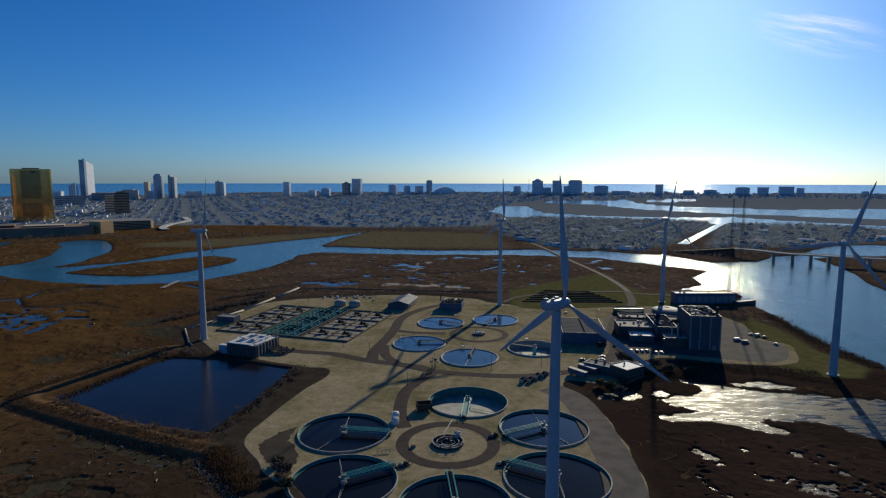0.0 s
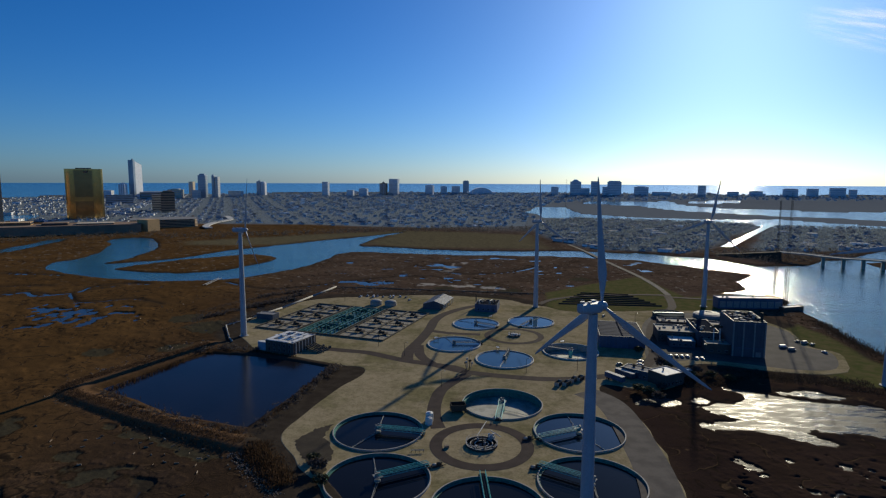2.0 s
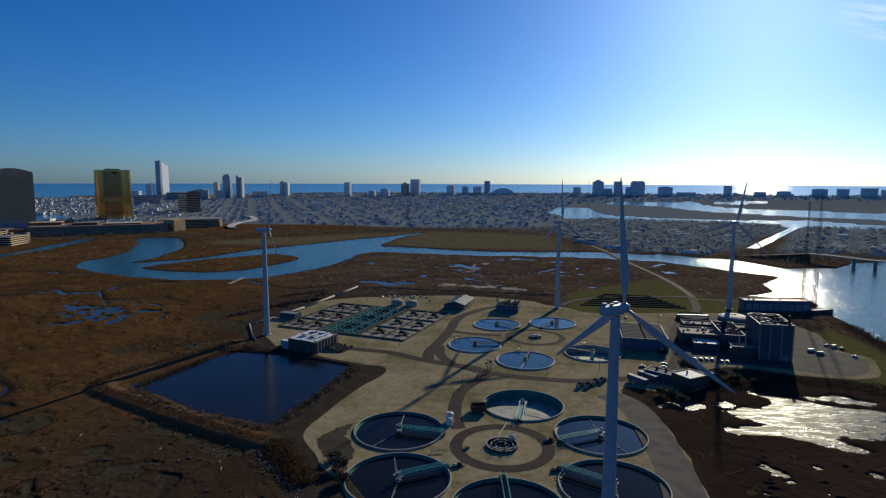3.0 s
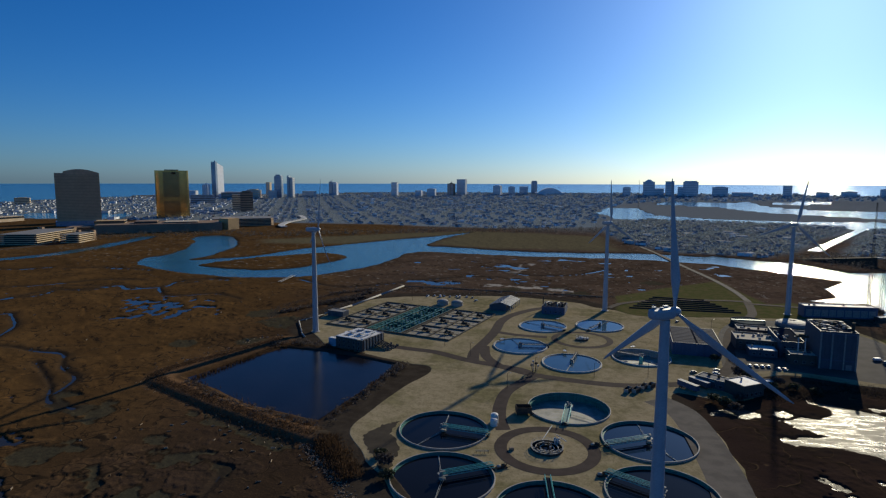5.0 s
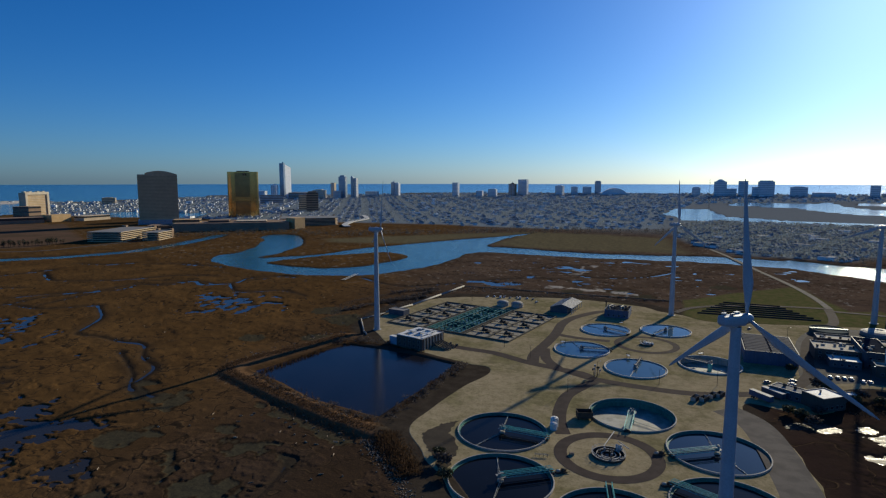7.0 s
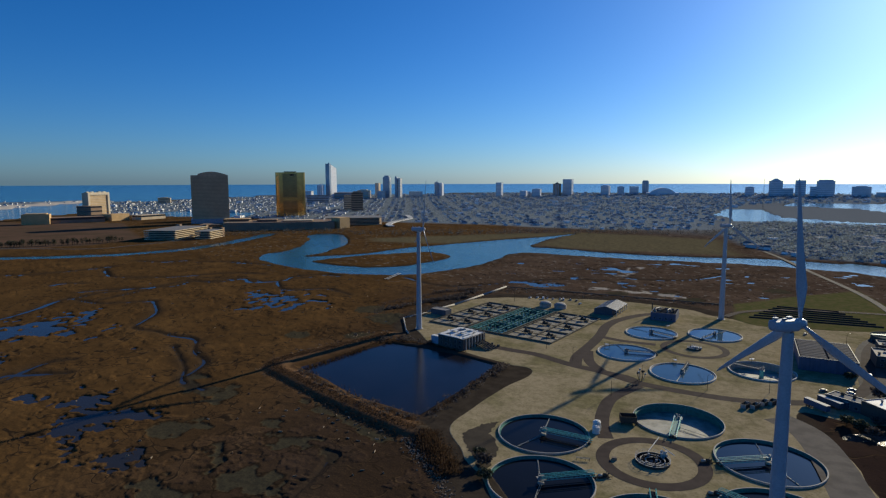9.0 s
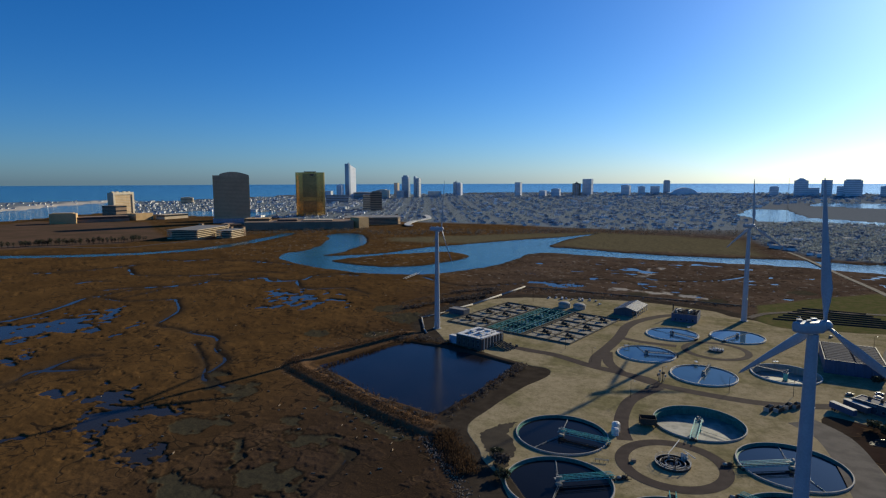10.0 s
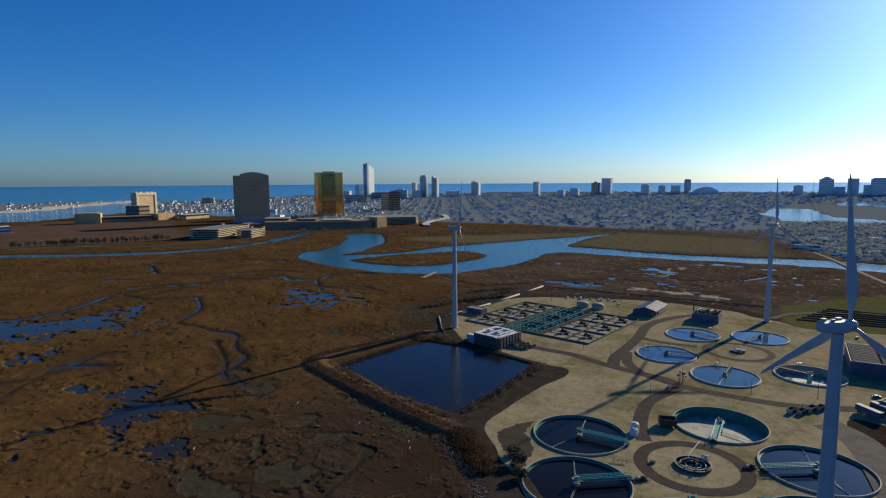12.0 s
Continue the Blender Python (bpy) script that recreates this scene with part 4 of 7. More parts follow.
def scraper(parent, r, deg, z):
    bm = bmesh.new()
    tube(bm, (1, 0, z + 0.55), (r - 0.4, 0, z + 0.25), 0.10, 6)
    tube(bm, (1, 0.7, z + 0.35), (r - 1.4, 0.1, z + 0.15), 0.07, 5)
    for k in range(2, int(r) - 1, 2):
        tube(bm, (k, 0, z + 0.45), (k - 0.8, 0.65 * (1 - k / r), z + 0.1), 0.05, 4)
    box(bm, r - 2.0, 0, z + 0.05, 3.6, 0.5, 0.14)
    ob = part("skimmer_arm", bm, skimmer_steel, parent)
    ob.matrix_basis = pose(0, 0, 0, 0, 0, deg)


def round_tank(x, y, r, arm, rim_mat, water_mat, metal, label, drained=False, rim=1.0, level=0.1, skim=(100, 250), group="round clarifier tanks"):
    t = thing("clarifier_tank", x, y, PAD_Z, 0, label, "settling tank", group)
    bm = bmesh.new()
    lathe(bm, [(r - 0.45, -7.2), (r - 0.45, rim - 0.05), (r - 0.38, rim), (r + 0.0, rim), (r + 0.07, rim - 0.05), (r + 0.07, -7.2)], 96, close=True)
    part("wall", bm, [rim_mat[0], rim_mat[1]], t, "", True)
    t.children[0].data.polygons.foreach_set("use_smooth", [False] * len(t.children[0].data.polygons))
    for p in t.children[0].data.polygons:
        if p.center.z < rim - 0.1 and math.hypot(p.center.x, p.center.y) < r - 0.3:
            p.material_index = 1
    # overflow channel inside the rim
    bm = bmesh.new()
    lathe(bm, [(r - 0.45, level + 0.1), (r - 1.1, level + 0.1), (r - 1.1, level + 0.16), (r - 1.2, level + 0.16), (r - 1.2, level - 0.6), (r - 0.45, level - 0.6)], 96, close=True)
    part("weir_channel", bm, rim_mat[1], t)
    bm = bmesh.new()
    if drained:
        lathe(bm, [(r - 0.45, -3.9), (r * 0.5, -4.1), (1.0, -4.3)], 64)
        part("tank_floor", bm, concrete_wet, t, "stained concrete floor of a drained tank")
        bm = bmesh.new()
        lathe(bm, [(r * 0.34, -4.2), (r * 0.34, -4.02)], 48)
        part("sludge_ring", bm, tank_water, t)
    else:
        lathe(bm, [(r - 0.45, level - 0.3), (r - 0.45, level)], 96)
        part("water_surface", bm, water_mat, t)
    bm = bmesh.new()
    lathe(bm, [(1.3, -6.4), (1.3, level + 0.5), (1.1, level + 0.6), (1.1, level + 0.8), (0.8, level + 0.9)], 20)
    part("centre_well", bm, concrete if not drained else teal_steel, t)
    walkway(t, r + 0.4, arm, 0.55, metal, *((2.0, "wide_bridge") if drained else ()))
    for s in skim:
        scraper(t, r - 1.5, arm + s, level if not drained else -3.6)
    # drive and ladder at the rim
    bm = bmesh.new()
    for k in range(3):
        box(bm, (r + 0.9) * math.cos(radians(arm + 3 * k - 3)), (r + 0.9) * math.sin(radians(arm + 3 * k - 3)), -0.2, 0.8, 1.0, 1.1 + 0.4 * (k == 1), arm)
    part("drive_box", bm, rust_dark, t)
    return t


dark = "round concrete tank of dark water with a teal gangway"
blue = "round white-rimmed clarifier of blue water with a steel gangway"
edge_dark, edge_white = (concrete, teal_paint), (concrete_pale, concrete)
round_tank(*BIG[0], BIG_R, -8, edge_dark, tank_dark_water, teal_steel, dark, rim=0.8, level=-0.55)
round_tank(*BIG[1], BIG_R, 263, (concrete, teal_paint), tank_dark_water, teal_steel, "drained round tank with teal inner wall and teal gangway", True, rim=0.8, level=-0.55, skim=(70,))
round_tank(*BIG[2], BIG_R, 207, edge_dark, tank_clear_water, teal_steel, dark, rim=0.8, level=-0.55, skim=(250, 90))
round_tank(*BIG[3], BIG_R, 30, edge_dark, tank_dark_water, teal_steel, dark, rim=0.8, level=-0.55, skim=(75, 240))
round_tank(*BIG[4], BIG_R, 150, edge_dark, tank_dark_water, teal_steel, dark, rim=0.8, level=-0.55, skim=(290, 120))
round_tank(*BIG[5], BIG_R, 95, edge_dark, tank_dark_water, teal_steel, dark, rim=0.8, level=-0.55)
round_tank(*SMALL[0], SMALL_R, -32, edge_white, tank_water, steel_grey, blue, rim=0.9, level=0.35, skim=(180,))
round_tank(*SMALL[1], SMALL_R, 240, edge_white, tank_water, steel_grey, blue, rim=0.9, level=0.35, skim=(180,))
round_tank(*SMALL[2], SMALL_R, 5, edge_white, tank_water, steel_grey, blue, rim=0.9, level=0.35, skim=(110,))
round_tank(*SMALL[3], SMALL_R, 78, edge_white, tank_water, steel_grey, blue, rim=0.9, level=0.35, skim=(180,))
round_tank(*SMALL[4], SMALL_R, 155, edge_white, tank_water, steel_grey, "half-drained white-rimmed clarifier with a wet floor", True, rim=0.9, level=0.2, skim=(60, 200))

# ---- wind turbines ----
def blade_mesh():
    bm = bmesh.new()
    rows = [(0.0, 1.0, 1.0, 0), (1.6, 1.0, 1.0, 2), (5.0, 2.1, 0.7, 14), (8.5, 3.1, 0.5, 12), (14, 2.6, 0.38, 8), (22, 1.9, 0.26, 4), (30, 1.3, 0.17, 1), (35.5, 0.8, 0.1, 0), (37.4, 0.25, 0.05, 0)]
    loops = []
    for z, chord, thick, twist in rows:
        ring = []
        for i in range(12):
            a = 2 * math.pi * i / 12
            # broad plane across y (the plane of turning), leading edge blunt
            py = chord * (0.5 * math.cos(a) - (0.18 if z > 2 else 0))
            px_ = thick * 0.5 * math.sin(a) * (1.0 if math.cos(a) < 0.2 else 0.8)
            t = radians(twist)
            ring.append(bm.verts.new((px_ * math.cos(t) - py * math.sin(t) + 0.0009 * z * z, px_ * math.sin(t) + py * math.cos(t), z + 1.2)))
        loops.append(ring)
    for a, b in zip(loops, loops[1:]):
        for i in range(12):
            bm.faces.new((a[i], a[(i + 1) % 12], b[(i + 1) % 12], b[i]))
    bm.faces.new(list(reversed(loops[0])))
    bm.faces.new(loops[-1])
    bmesh.ops.recalc_face_normals(bm, faces=bm.faces)
    return bm


def turbine(x, y, yaw, phase):
    t = thing("wind_turbine", x, y, 0, 0, "tall white three-bladed wind turbine on a tapered tube tower", "wind turbine", "wind turbines")
    bm = bmesh.new()
    lathe(bm, [(3.4, -1.0), (3.4, 0.55), (3.1, 0.6)], 24)
    part("footing", bm, concrete, t)
    bm = bmesh.new()
    rings = [(2.3, 0.5)]
    for k in range(1, 5):
        z = k * 78.3 / 4
        r = 2.3 - 0.95 * k / 4
        rings += [(r, z - 0.08), (r + 0.04, z - 0.06), (r + 0.04, z + 0.06), (r, z + 0.08)] if k < 4 else [(r, z)]
    lathe(bm, rings, 32)
    part("tower", bm, turbine_white, t, smooth=False)
    bm = bmesh.new()
    box(bm, 0, -2.32, 0.9, 1.0, 0.12, 2.2)
    part("door", bm, steel_grey, t)
    bm = bmesh.new()
    # nacelle: long rounded box, lower at the back
    sec = [(-5.6, 2.2, 2.0, 0.4), (-5.3, 2.9, 2.8, 0.2), (-1.6, 3.3, 3.4, 0.0), (1.9, 3.3, 3.4, 0.0), (2.6, 2.7, 2.8, 0.0)]
    loops = []
    for u, w, h, zz in sec:
        ring = []
        for i in range(16):
            a = 2 * math.pi * i / 16
            cx, cz = math.cos(a), math.sin(a)
            k = (abs(cx) ** 4 + abs(cz) ** 4) ** -0.25
            ring.append(bm.verts.new((u, w / 2 * cx * k, 80.2 + zz + h / 2 * cz * k)))
        loops.append(ring)
    for a, b in zip(loops, loops[1:]):
        for i in range(16):
            bm.faces.new((a[i], a[(i + 1) % 16], b[(i + 1) % 16], b[i]))
    bm.faces.new(loops[0])
    bm.faces.new(list(reversed(loops[-1])))
    bmesh.ops.recalc_face_normals(bm, faces=bm.faces)
    nac = part("nacelle", bm, turbine_white, t)
    nac.matrix_basis = pose(0, 0, 0, 0, 0, yaw)
    for u, w, s in ((-4.0, 0.6, 0.9), (-2.4, -0.7, 0.7), (0.4, 0.5, 1.0)):
        bm = bmesh.new()
        box(bm, u, w, 81.9, s * 1.4, s, 0.45)
        part("roof_hatch", bm, steel_grey, nac)
    bm = bmesh.new()
    tube(bm, (-4.8, 0, 81.5), (-4.8, 0, 83.3), 0.07)
    tube(bm, (-4.8, -0.7, 83.1), (-4.8, 0.7, 83.1), 0.06)
    part("wind_mast", bm, steel_grey, nac)
    bm = bmesh.new()
    lathe(bm, [(1.35, -1.5), (1.5, -0.6), (1.45, 0.4), (1.1, 1.2), (0.5, 1.7), (0.1, 1.85)], 20)
    hub = part("rotor_hub", bm, turbine_white, t, smooth=True)
    hub.matrix_basis = pose(0, 0, 80.3, 0, 0, yaw) @ pose(3.8, 0, 0, 0, 90, 0)
    for k in range(3):
        b = part("blade", blade_mesh(), turbine_white, t, smooth=True)
        b.matrix_basis = pose(0, 0, 80.3, 0, 0, yaw) @ pose(3.8, 0, 0, phase + 120 * k, 0, 0)
    return t


NEAR_TURBINE = (34.2, 170.1)
turbine(*NEAR_TURBINE, 36, -7)
turbine(-176.0, 415.0, 36, 8)
turbine(53.5, 533.0, 36, -5)
turbine(212.0, 548.5, 36, 10)
turbine(236.5, 338.5, 36, 18)

# ---- buildings of the plant ----
def height_at(x, y):
    d = math.hypot(x, y)
    return 89.0 * ((d - 2600) / 2200) ** 2 if d > 2600 else 0.0


def block(name, x, y, rz, w, d, h, wall, roof, label, category, parapet=0.7, base=None, cols=0, rows=0, win=(1.6, 1.4), units=0, doors=0, ribs=0, seed=1, group=""):
    """A flat-roofed building: walls, roof slab, coping, windows, doors, roof plant."""
    rnd = random.Random(seed)
    t = thing(name, x, y, PAD_Z if base is None else base, rz, label, category, group)
    for k, (cx, cy, sx, sy) in enumerate(((0, -d / 2 + 0.15, w, 0.3), (0, d / 2 - 0.15, w, 0.3), (-w / 2 + 0.15, 0, 0.3, d - 0.6), (w / 2 - 0.15, 0, 0.3, d - 0.6))):
        bm = bmesh.new()
        box(bm, cx, cy, -1.2, sx, sy, h + 1.2 + parapet)
        part("wall", bm, wall, t)
    bm = bmesh.new()
    box(bm, 0, 0, h - 0.4, w - 0.6, d - 0.6, 0.4)
    part("roof", bm, roof, t)
    if parapet:
        for cx, cy, sx, sy in ((0, -d / 2 + 0.15, w + 0.2, 0.5), (0, d / 2 - 0.15, w + 0.2, 0.5), (-w / 2 + 0.15, 0, 0.5, d - 0.7), (w / 2 - 0.15, 0, 0.5, d - 0.7)):
            bm = bmesh.new()
            box(bm, cx, cy, h + parapet, sx, sy, 0.15)
            part("coping", bm, concrete if roof in (roof_white, roof_cream) else cladding_dark if roof is dark_roof else unit_grey, t)
    for r in range(rows):
        for c in range(cols):
            u = (c + 0.5) / cols * (w - 2) - (w - 2) / 2
            z = 1.2 + r * max(3.2, (h - 1) / max(rows, 1))
            bm = bmesh.new()
            box(bm, u, -d / 2 - 0.02, z, win[0] + 0.2, 0.08, win[1] + 0.2)
            f = part("window", bm, steel_grey, t)
            bm = bmesh.new()
            box(bm, u, -d / 2 - 0.05, z + 0.1, win[0], 0.06, win[1])
            part("pane", bm, glass_dark, f)
    for k in range(doors):
        bm = bmesh.new()
        box(bm, w * (0.3 - 0.5 * k), -d / 2 - 0.04, 0, 3.2, 0.12, 3.4)
        part("roller_door", bm, roof_metal, t)
    for k in range(ribs):
        u = (k + 0.5) / ribs * w - w / 2
        bm = bmesh.new()
        box(bm, u, -d / 2 - 0.25, -0.5, 0.7, 0.5, h + 0.8)
        part("pilaster", bm, wall, t)
    for k in range(units):
        u, v = rnd.uniform(-0.42, 0.42) * w, rnd.uniform(-0.42, 0.42) * d
        bm = bmesh.new()
        if rnd.random() < 0.5:
            box(bm, u, v, h, rnd.uniform(1, 2.6), rnd.uniform(1, 2.2), rnd.uniform(0.7, 1.8))
        else:
            r = rnd.uniform(0.4, 0.9)
            lathe(bm, [(r, h), (r, h + 0.9), (r * 1.4, h + 1.0), (r * 1.4, h + 1.3), (r * 0.4, h + 1.6)], 12, u, v)
        part("roof_unit", bm, rnd.choice([unit_grey, rust_dark, cladding_dark, unit_grey, concrete]), t)
    return t


wing_blue = plain("pale_blue_sheet_metal", (0.34, 0.42, 0.52), (0.27, 0.34, 0.43), 0.5, coarse=3.0, fine=0.3)
# control building by the pond: pale roof frames about dark skylights, a lower wing, pipes running out of it
t = block("control_building", -130, 386, -19, 23, 26, 7.6, brick_dark, roof_white, "brown brick control building with a pale framed roof and skylights", "control building", cols=5, rows=2, win=(1.6, 1.8), units=4, seed=4, parapet=0.3)
for u, v, w, d, z in ((-9.8, 0, 3.2, 24, 7.9), (-1.5, -2, 1.6, 19, 8.0), (5.5, 3, 1.6, 17, 8.0), (-2.0, -11.2, 17, 2.8, 7.85), (-1.0, 1.0, 20, 2.0, 8.15), (-4.0, 10.6, 13, 3.4, 7.85), (9.6, -6, 2.4, 10, 7.95)):
    bm = bmesh.new()
    box(bm, u, v, z, w, d, 0.5)
    part("roof_beam", bm, roof_white, t)
for u, v, w, d in ((-5.6, -5.6, 4.0, 4.4), (2.0, -5.6, 3.6, 4.4), (-5.6, 5.6, 3.0, 3.4), (2.0, 6.2, 3.4, 4.4)):
    bm = bmesh.new()
    box(bm, u, v, 7.65, w, d, 0.35)
    part("skylight", bm, glass_dark, t)
for k in range(7):
    bm = bmesh.new()
    box(bm, 11.8, -10.5 + k * 3.5, -0.5, 0.8, 0.7, 8.0)
    part("buttress", bm, concrete, t)
bm = bmesh.new()
box(bm, -15.5, -1, -0.8, 8, 21, 6.0)
part("lower_wing", bm, wing_blue, t, "pale blue metal wing")
for v, d in ((-9.5, 3.4), (8.0, 3.0)):
    bm = bmesh.new()
    box(bm, -15.5, v, 5.2, 8.3, d, 0.4)
    part("wing_roof_band", bm, roof_white, t)
bm = bmesh.new()
box(bm, -15.5, -0.6, 5.2, 7.4, 13, 0.25)
part("wing_roof", bm, roof_grey, t)
for k in range(6):  # pipes running out to the basins
    bm = bmesh.new()
    tube(bm, (12, 0 + 1.9 * k, 2.9), (17 + 0.6 * k, -2.2 + 1.9 * k, 1.9), 0.4, 8)
    tube(bm, (17 + 0.6 * k, -2.2 + 1.9 * k, 1.9), (25 + 0.9 * (k % 3), -3.4 + 1.8 * k, 0.4), 0.4, 8)
    part("pipe", bm, weathered, t)
for k in range(5):
    bm = bmesh.new()
    box(bm, 14 + 2.6 * k, 11 - 1.5 * (k % 2), -0.3, 1.6, 1.4, 1.3 + 0.5 * (k % 3), 13 * k)
    part("valve_box", bm, rust_dark if k % 2 else weathered, t)

# gabled metal-roofed shed
t = thing("storage_shed", -36.5, 531, PAD_Z, -12, "open-sided shed with a grey ribbed metal gable roof", "shed")
bm = bmesh.new()
box(bm, -2.6, 0, -0.5, 16, 33, 5.4)
part("body", bm, cladding_dark, t)
for s in (-1, 1):
    bm = bmesh.new()
    a = [bm.verts.new(p) for p in ((s * 9.6, -18, 5.0), (s * 9.6, 18, 5.0), (0, 18, 7.8), (0, -18, 7.8), (s * 9.6, -18, 5.3), (s * 9.6, 18, 5.3), (0, 18, 8.1), (0, -18, 8.1))]
    for f in ((0, 1, 2, 3), (4, 7, 6, 5), (0, 3, 7, 4), (1, 5, 6, 2), (0, 4, 5, 1), (3, 2, 6, 7)):
        bm.faces.new([a[i] for i in f])
    bmesh.ops.recalc_face_normals(bm, faces=bm.faces)
    part("roof_slope", bm, roof_metal, t)
    for k in range(11):
        bm = bmesh.new()
        tube(bm, (s * 9.6, -17.6 + 3.5 * k, 5.38), (s * 0.1, -17.6 + 3.5 * k, 8.18), 0.12, 4)
        part("roof_rib", bm, roof_metal, t)
bm = bmesh.new()
a = [bm.verts.new(p) for p in ((-9.6, -16.8, 5.0), (9.2, -16.8, 5.0), (0, -16.8, 7.7))]
b = [bm.verts.new(v.co + Vector((0, 0.3, 0))) for v in a]
bm.faces.new(a), bm.faces.new(b[::-1])
part("gable", bm, cladding_dark, t)
for k in range(6):
    bm = bmesh.new()
    box(bm, 9.2, -16 + 6.4 * k, -0.3, 0.5, 0.5, 5.4)
    part("post", bm, concrete_pale, t)

# dark pump house with ducts on its roof
t = block("pump_house", 8.5, 520, -8, 20, 22, 6, cladding_blue, dark_roof, "dark clad pump house with steel ducts on its roof", "pump house", cols=4, rows=1, units=7, seed=8)
for k in range(4):
    bm = bmesh.new()
    tube(bm, (-7.5 + 5 * k, -5, 6), (-7.5 + 5 * k, -5, 8.6), 0.5, 10)
    tube(bm, (-7.5 + 5 * k, -5, 8.6), (-5.5 + 4.5 * k, 7, 7.6), 0.5, 10)
    part("duct", bm, rust_dark if k % 2 else unit_grey, t)
bm = bmesh.new()
tube(bm, (-11, 4, 0), (-11, 4, 12), 0.5, 10)
part("chimney", bm, rust_dark, t)

# two low domed tanks
for x, y in ((-96, 531), (-82, 529)):
    t = thing("domed_tank", x, y, PAD_Z, 0, "low round concrete tank with a domed grey cover", "domed tank", "domed tanks")
    bm = bmesh.new()
    lathe(bm, [(5.6, -0.5), (5.6, 2.6), (5.9, 2.7), (5.9, 3.0), (5.5, 3.1)], 32)
    part("wall", bm, concrete, t)
    bm = bmesh.new()
    lathe(bm, [(5.5 * math.cos(a), 3.0 + 2.4 * math.sin(a)) for a in [radians(9 * k) for k in range(0, 10)]] + [(0.05, 5.4)], 32)
    part("dome", bm, concrete, t, smooth=True)
    bm = bmesh.new()
    for k in range(24):
        a = 2 * math.pi * k / 24
        tube(bm, (5.7 * math.cos(a), 5.7 * math.sin(a), 3.0), (5.7 * math.cos(a), 5.7 * math.sin(a), 4.1), 0.05, 4)
        b2 = 2 * math.pi * (k + 1) / 24
        for z in (3.6, 4.1):
            tube(bm, (5.7 * math.cos(a), 5.7 * math.sin(a), z), (5.7 * math.cos(b2), 5.7 * math.sin(b2), z), 0.05, 4)
    part("railing", bm, rust_dark, t)

# east side
t = block("filter_building", 104.5, 426, -7, 31, 46, 8.0, cladding_blue, dark_roof, "dark blue clad filter building under rows of dark roof panels", "filter building", seed=2, ribs=7, parapet=0.3)
for k in range(11):  # rows of dark panels on the roof
    for u in (-7.6, 7.6):
        bm = bmesh.new()
        box(bm, u, -20.5 + 4.1 * k, 8.0, 14.4, 3.3, 0.5, taper=0.97)
        part("roof_panel", bm, panel_dark, t)
t = block("incinerator_building", 183.8, 406.0, -8, 20.6, 34, 23.0, cladding_dark, dark_roof, "tall dark plant block with ribbed walls and fans on the roof", "plant block", units=34, seed=3, ribs=0, parapet=1.0, doors=1)
for u in (-9.8, -3.6, 3.2, 9.8):
    bm = bmesh.new()
    box(bm, u, -17.2, -0.5, 0.9, 0.5, 23.6)
    part("pilaster", bm, unit_grey, t)
for z in (5.5, 22.2):
    bm = bmesh.new()
    box(bm, 0, -17.05, z, 20.4, 0.25, 0.7)
    part("ledge", bm, cladding_blue, t)
for i in range(5):
    bm = bmesh.new()
    lathe(bm, [(1.1, 23), (1.1, 24.4), (1.4, 24.5), (1.4, 24.9), (1.2, 25)], 16, -9 + 4.4 * i, 11 - 3 * (i % 2))
    part("roof_fan", bm, rust_dark if i % 2 else unit_grey, t)
bm = bmesh.new()
tube(bm, (9.5, -9, 23), (9.5, -9, 29), 0.9, 12)
part("chimney", bm, rust_dark, t)
bm = bmesh.new()
tube(bm, (-10.5, 12, 23.4), (-9, -14, 23.4), 0.35, 8)
tube(bm, (-5, 14, 23.4), (4, -6, 23.4), 0.3, 8)
part("roof_pipe", bm, unit_grey, t)

t = block("maintenance_garage", 251, 547, 1, 58, 12, 9.6, cladding_blue, roof_white, "long low blue-grey garage with a white roof", "garage building", cols=9, rows=1, win=(5.0, 5.5), parapet=0.4, units=3, seed=5)
for w_ in t.children:
    for p_ in w_.children:
        p_.data.materials[0] = unit_grey
block("office_block", 147, 434, -8, 26, 22, 7.0, brick_dark, roof_cream, "low brick office block with a cream flat roof", "office building", cols=6, rows=2, units=11, seed=6)
block("laboratory_block", 157, 460, -8, 27, 14, 7.0, brick_dark, roof_cream, "long low laboratory block with a cream roof", "office building", units=9, seed=21)
block("plant_annex", 181, 438, -8, 12, 14, 10.0, cladding_dark, roof_cream, "dark annex with a cream roof beside the plant block", "annex", units=4, seed=22)
block("workshop", 146, 415, -8, 17, 13, 4.5, cladding_dark, roof_white, "small workshop shed with a white roof", "workshop", cols=4, rows=1, units=3, seed=7, parapet=0.25)
block("boiler_house", 167, 432, -8, 15, 40, 10, cladding_dark, dark_roof, "dark boiler house between the cream-roofed offices", "boiler house", cols=3, rows=2, units=8, seed=9, ribs=4, parapet=0.4)
t = block("gatehouse", 165.5, 401, -8, 16, 13, 6.2, brick_dark, roof_cream, "small cream-roofed building under white steel stacks", "small building", cols=3, rows=1, units=2, seed=10)
for u in (-1.5, 2.6):
    bm = bmesh.new()
    tube(bm, (u, 3, 6.5), (u + 0.5, 6, 17), 0.35, 8)
    part("stack", bm, roof_white, t)
bm = bmesh.new()
tube(bm, (-1.0, 6, 17), (3.0, 6, 17), 0.35, 8)
box(bm, 1, 7, 15.4, 7, 5, 1.4)
part("stack_head", bm, rust_dark, t)
t = thing("round_holding_tank", 165, 503, PAD_Z, 0, "low round holding tank with a dark cover", "holding tank", "east holding tanks")
bm = bmesh.new()
lathe(bm, [(13, -0.5), (13, 3.0), (13.3, 3.1), (13.3, 3.5), (12.7, 3.5), (12.7, 2.9), (2, 3.2)], 48)
part("wall", bm, [green_cover], t)
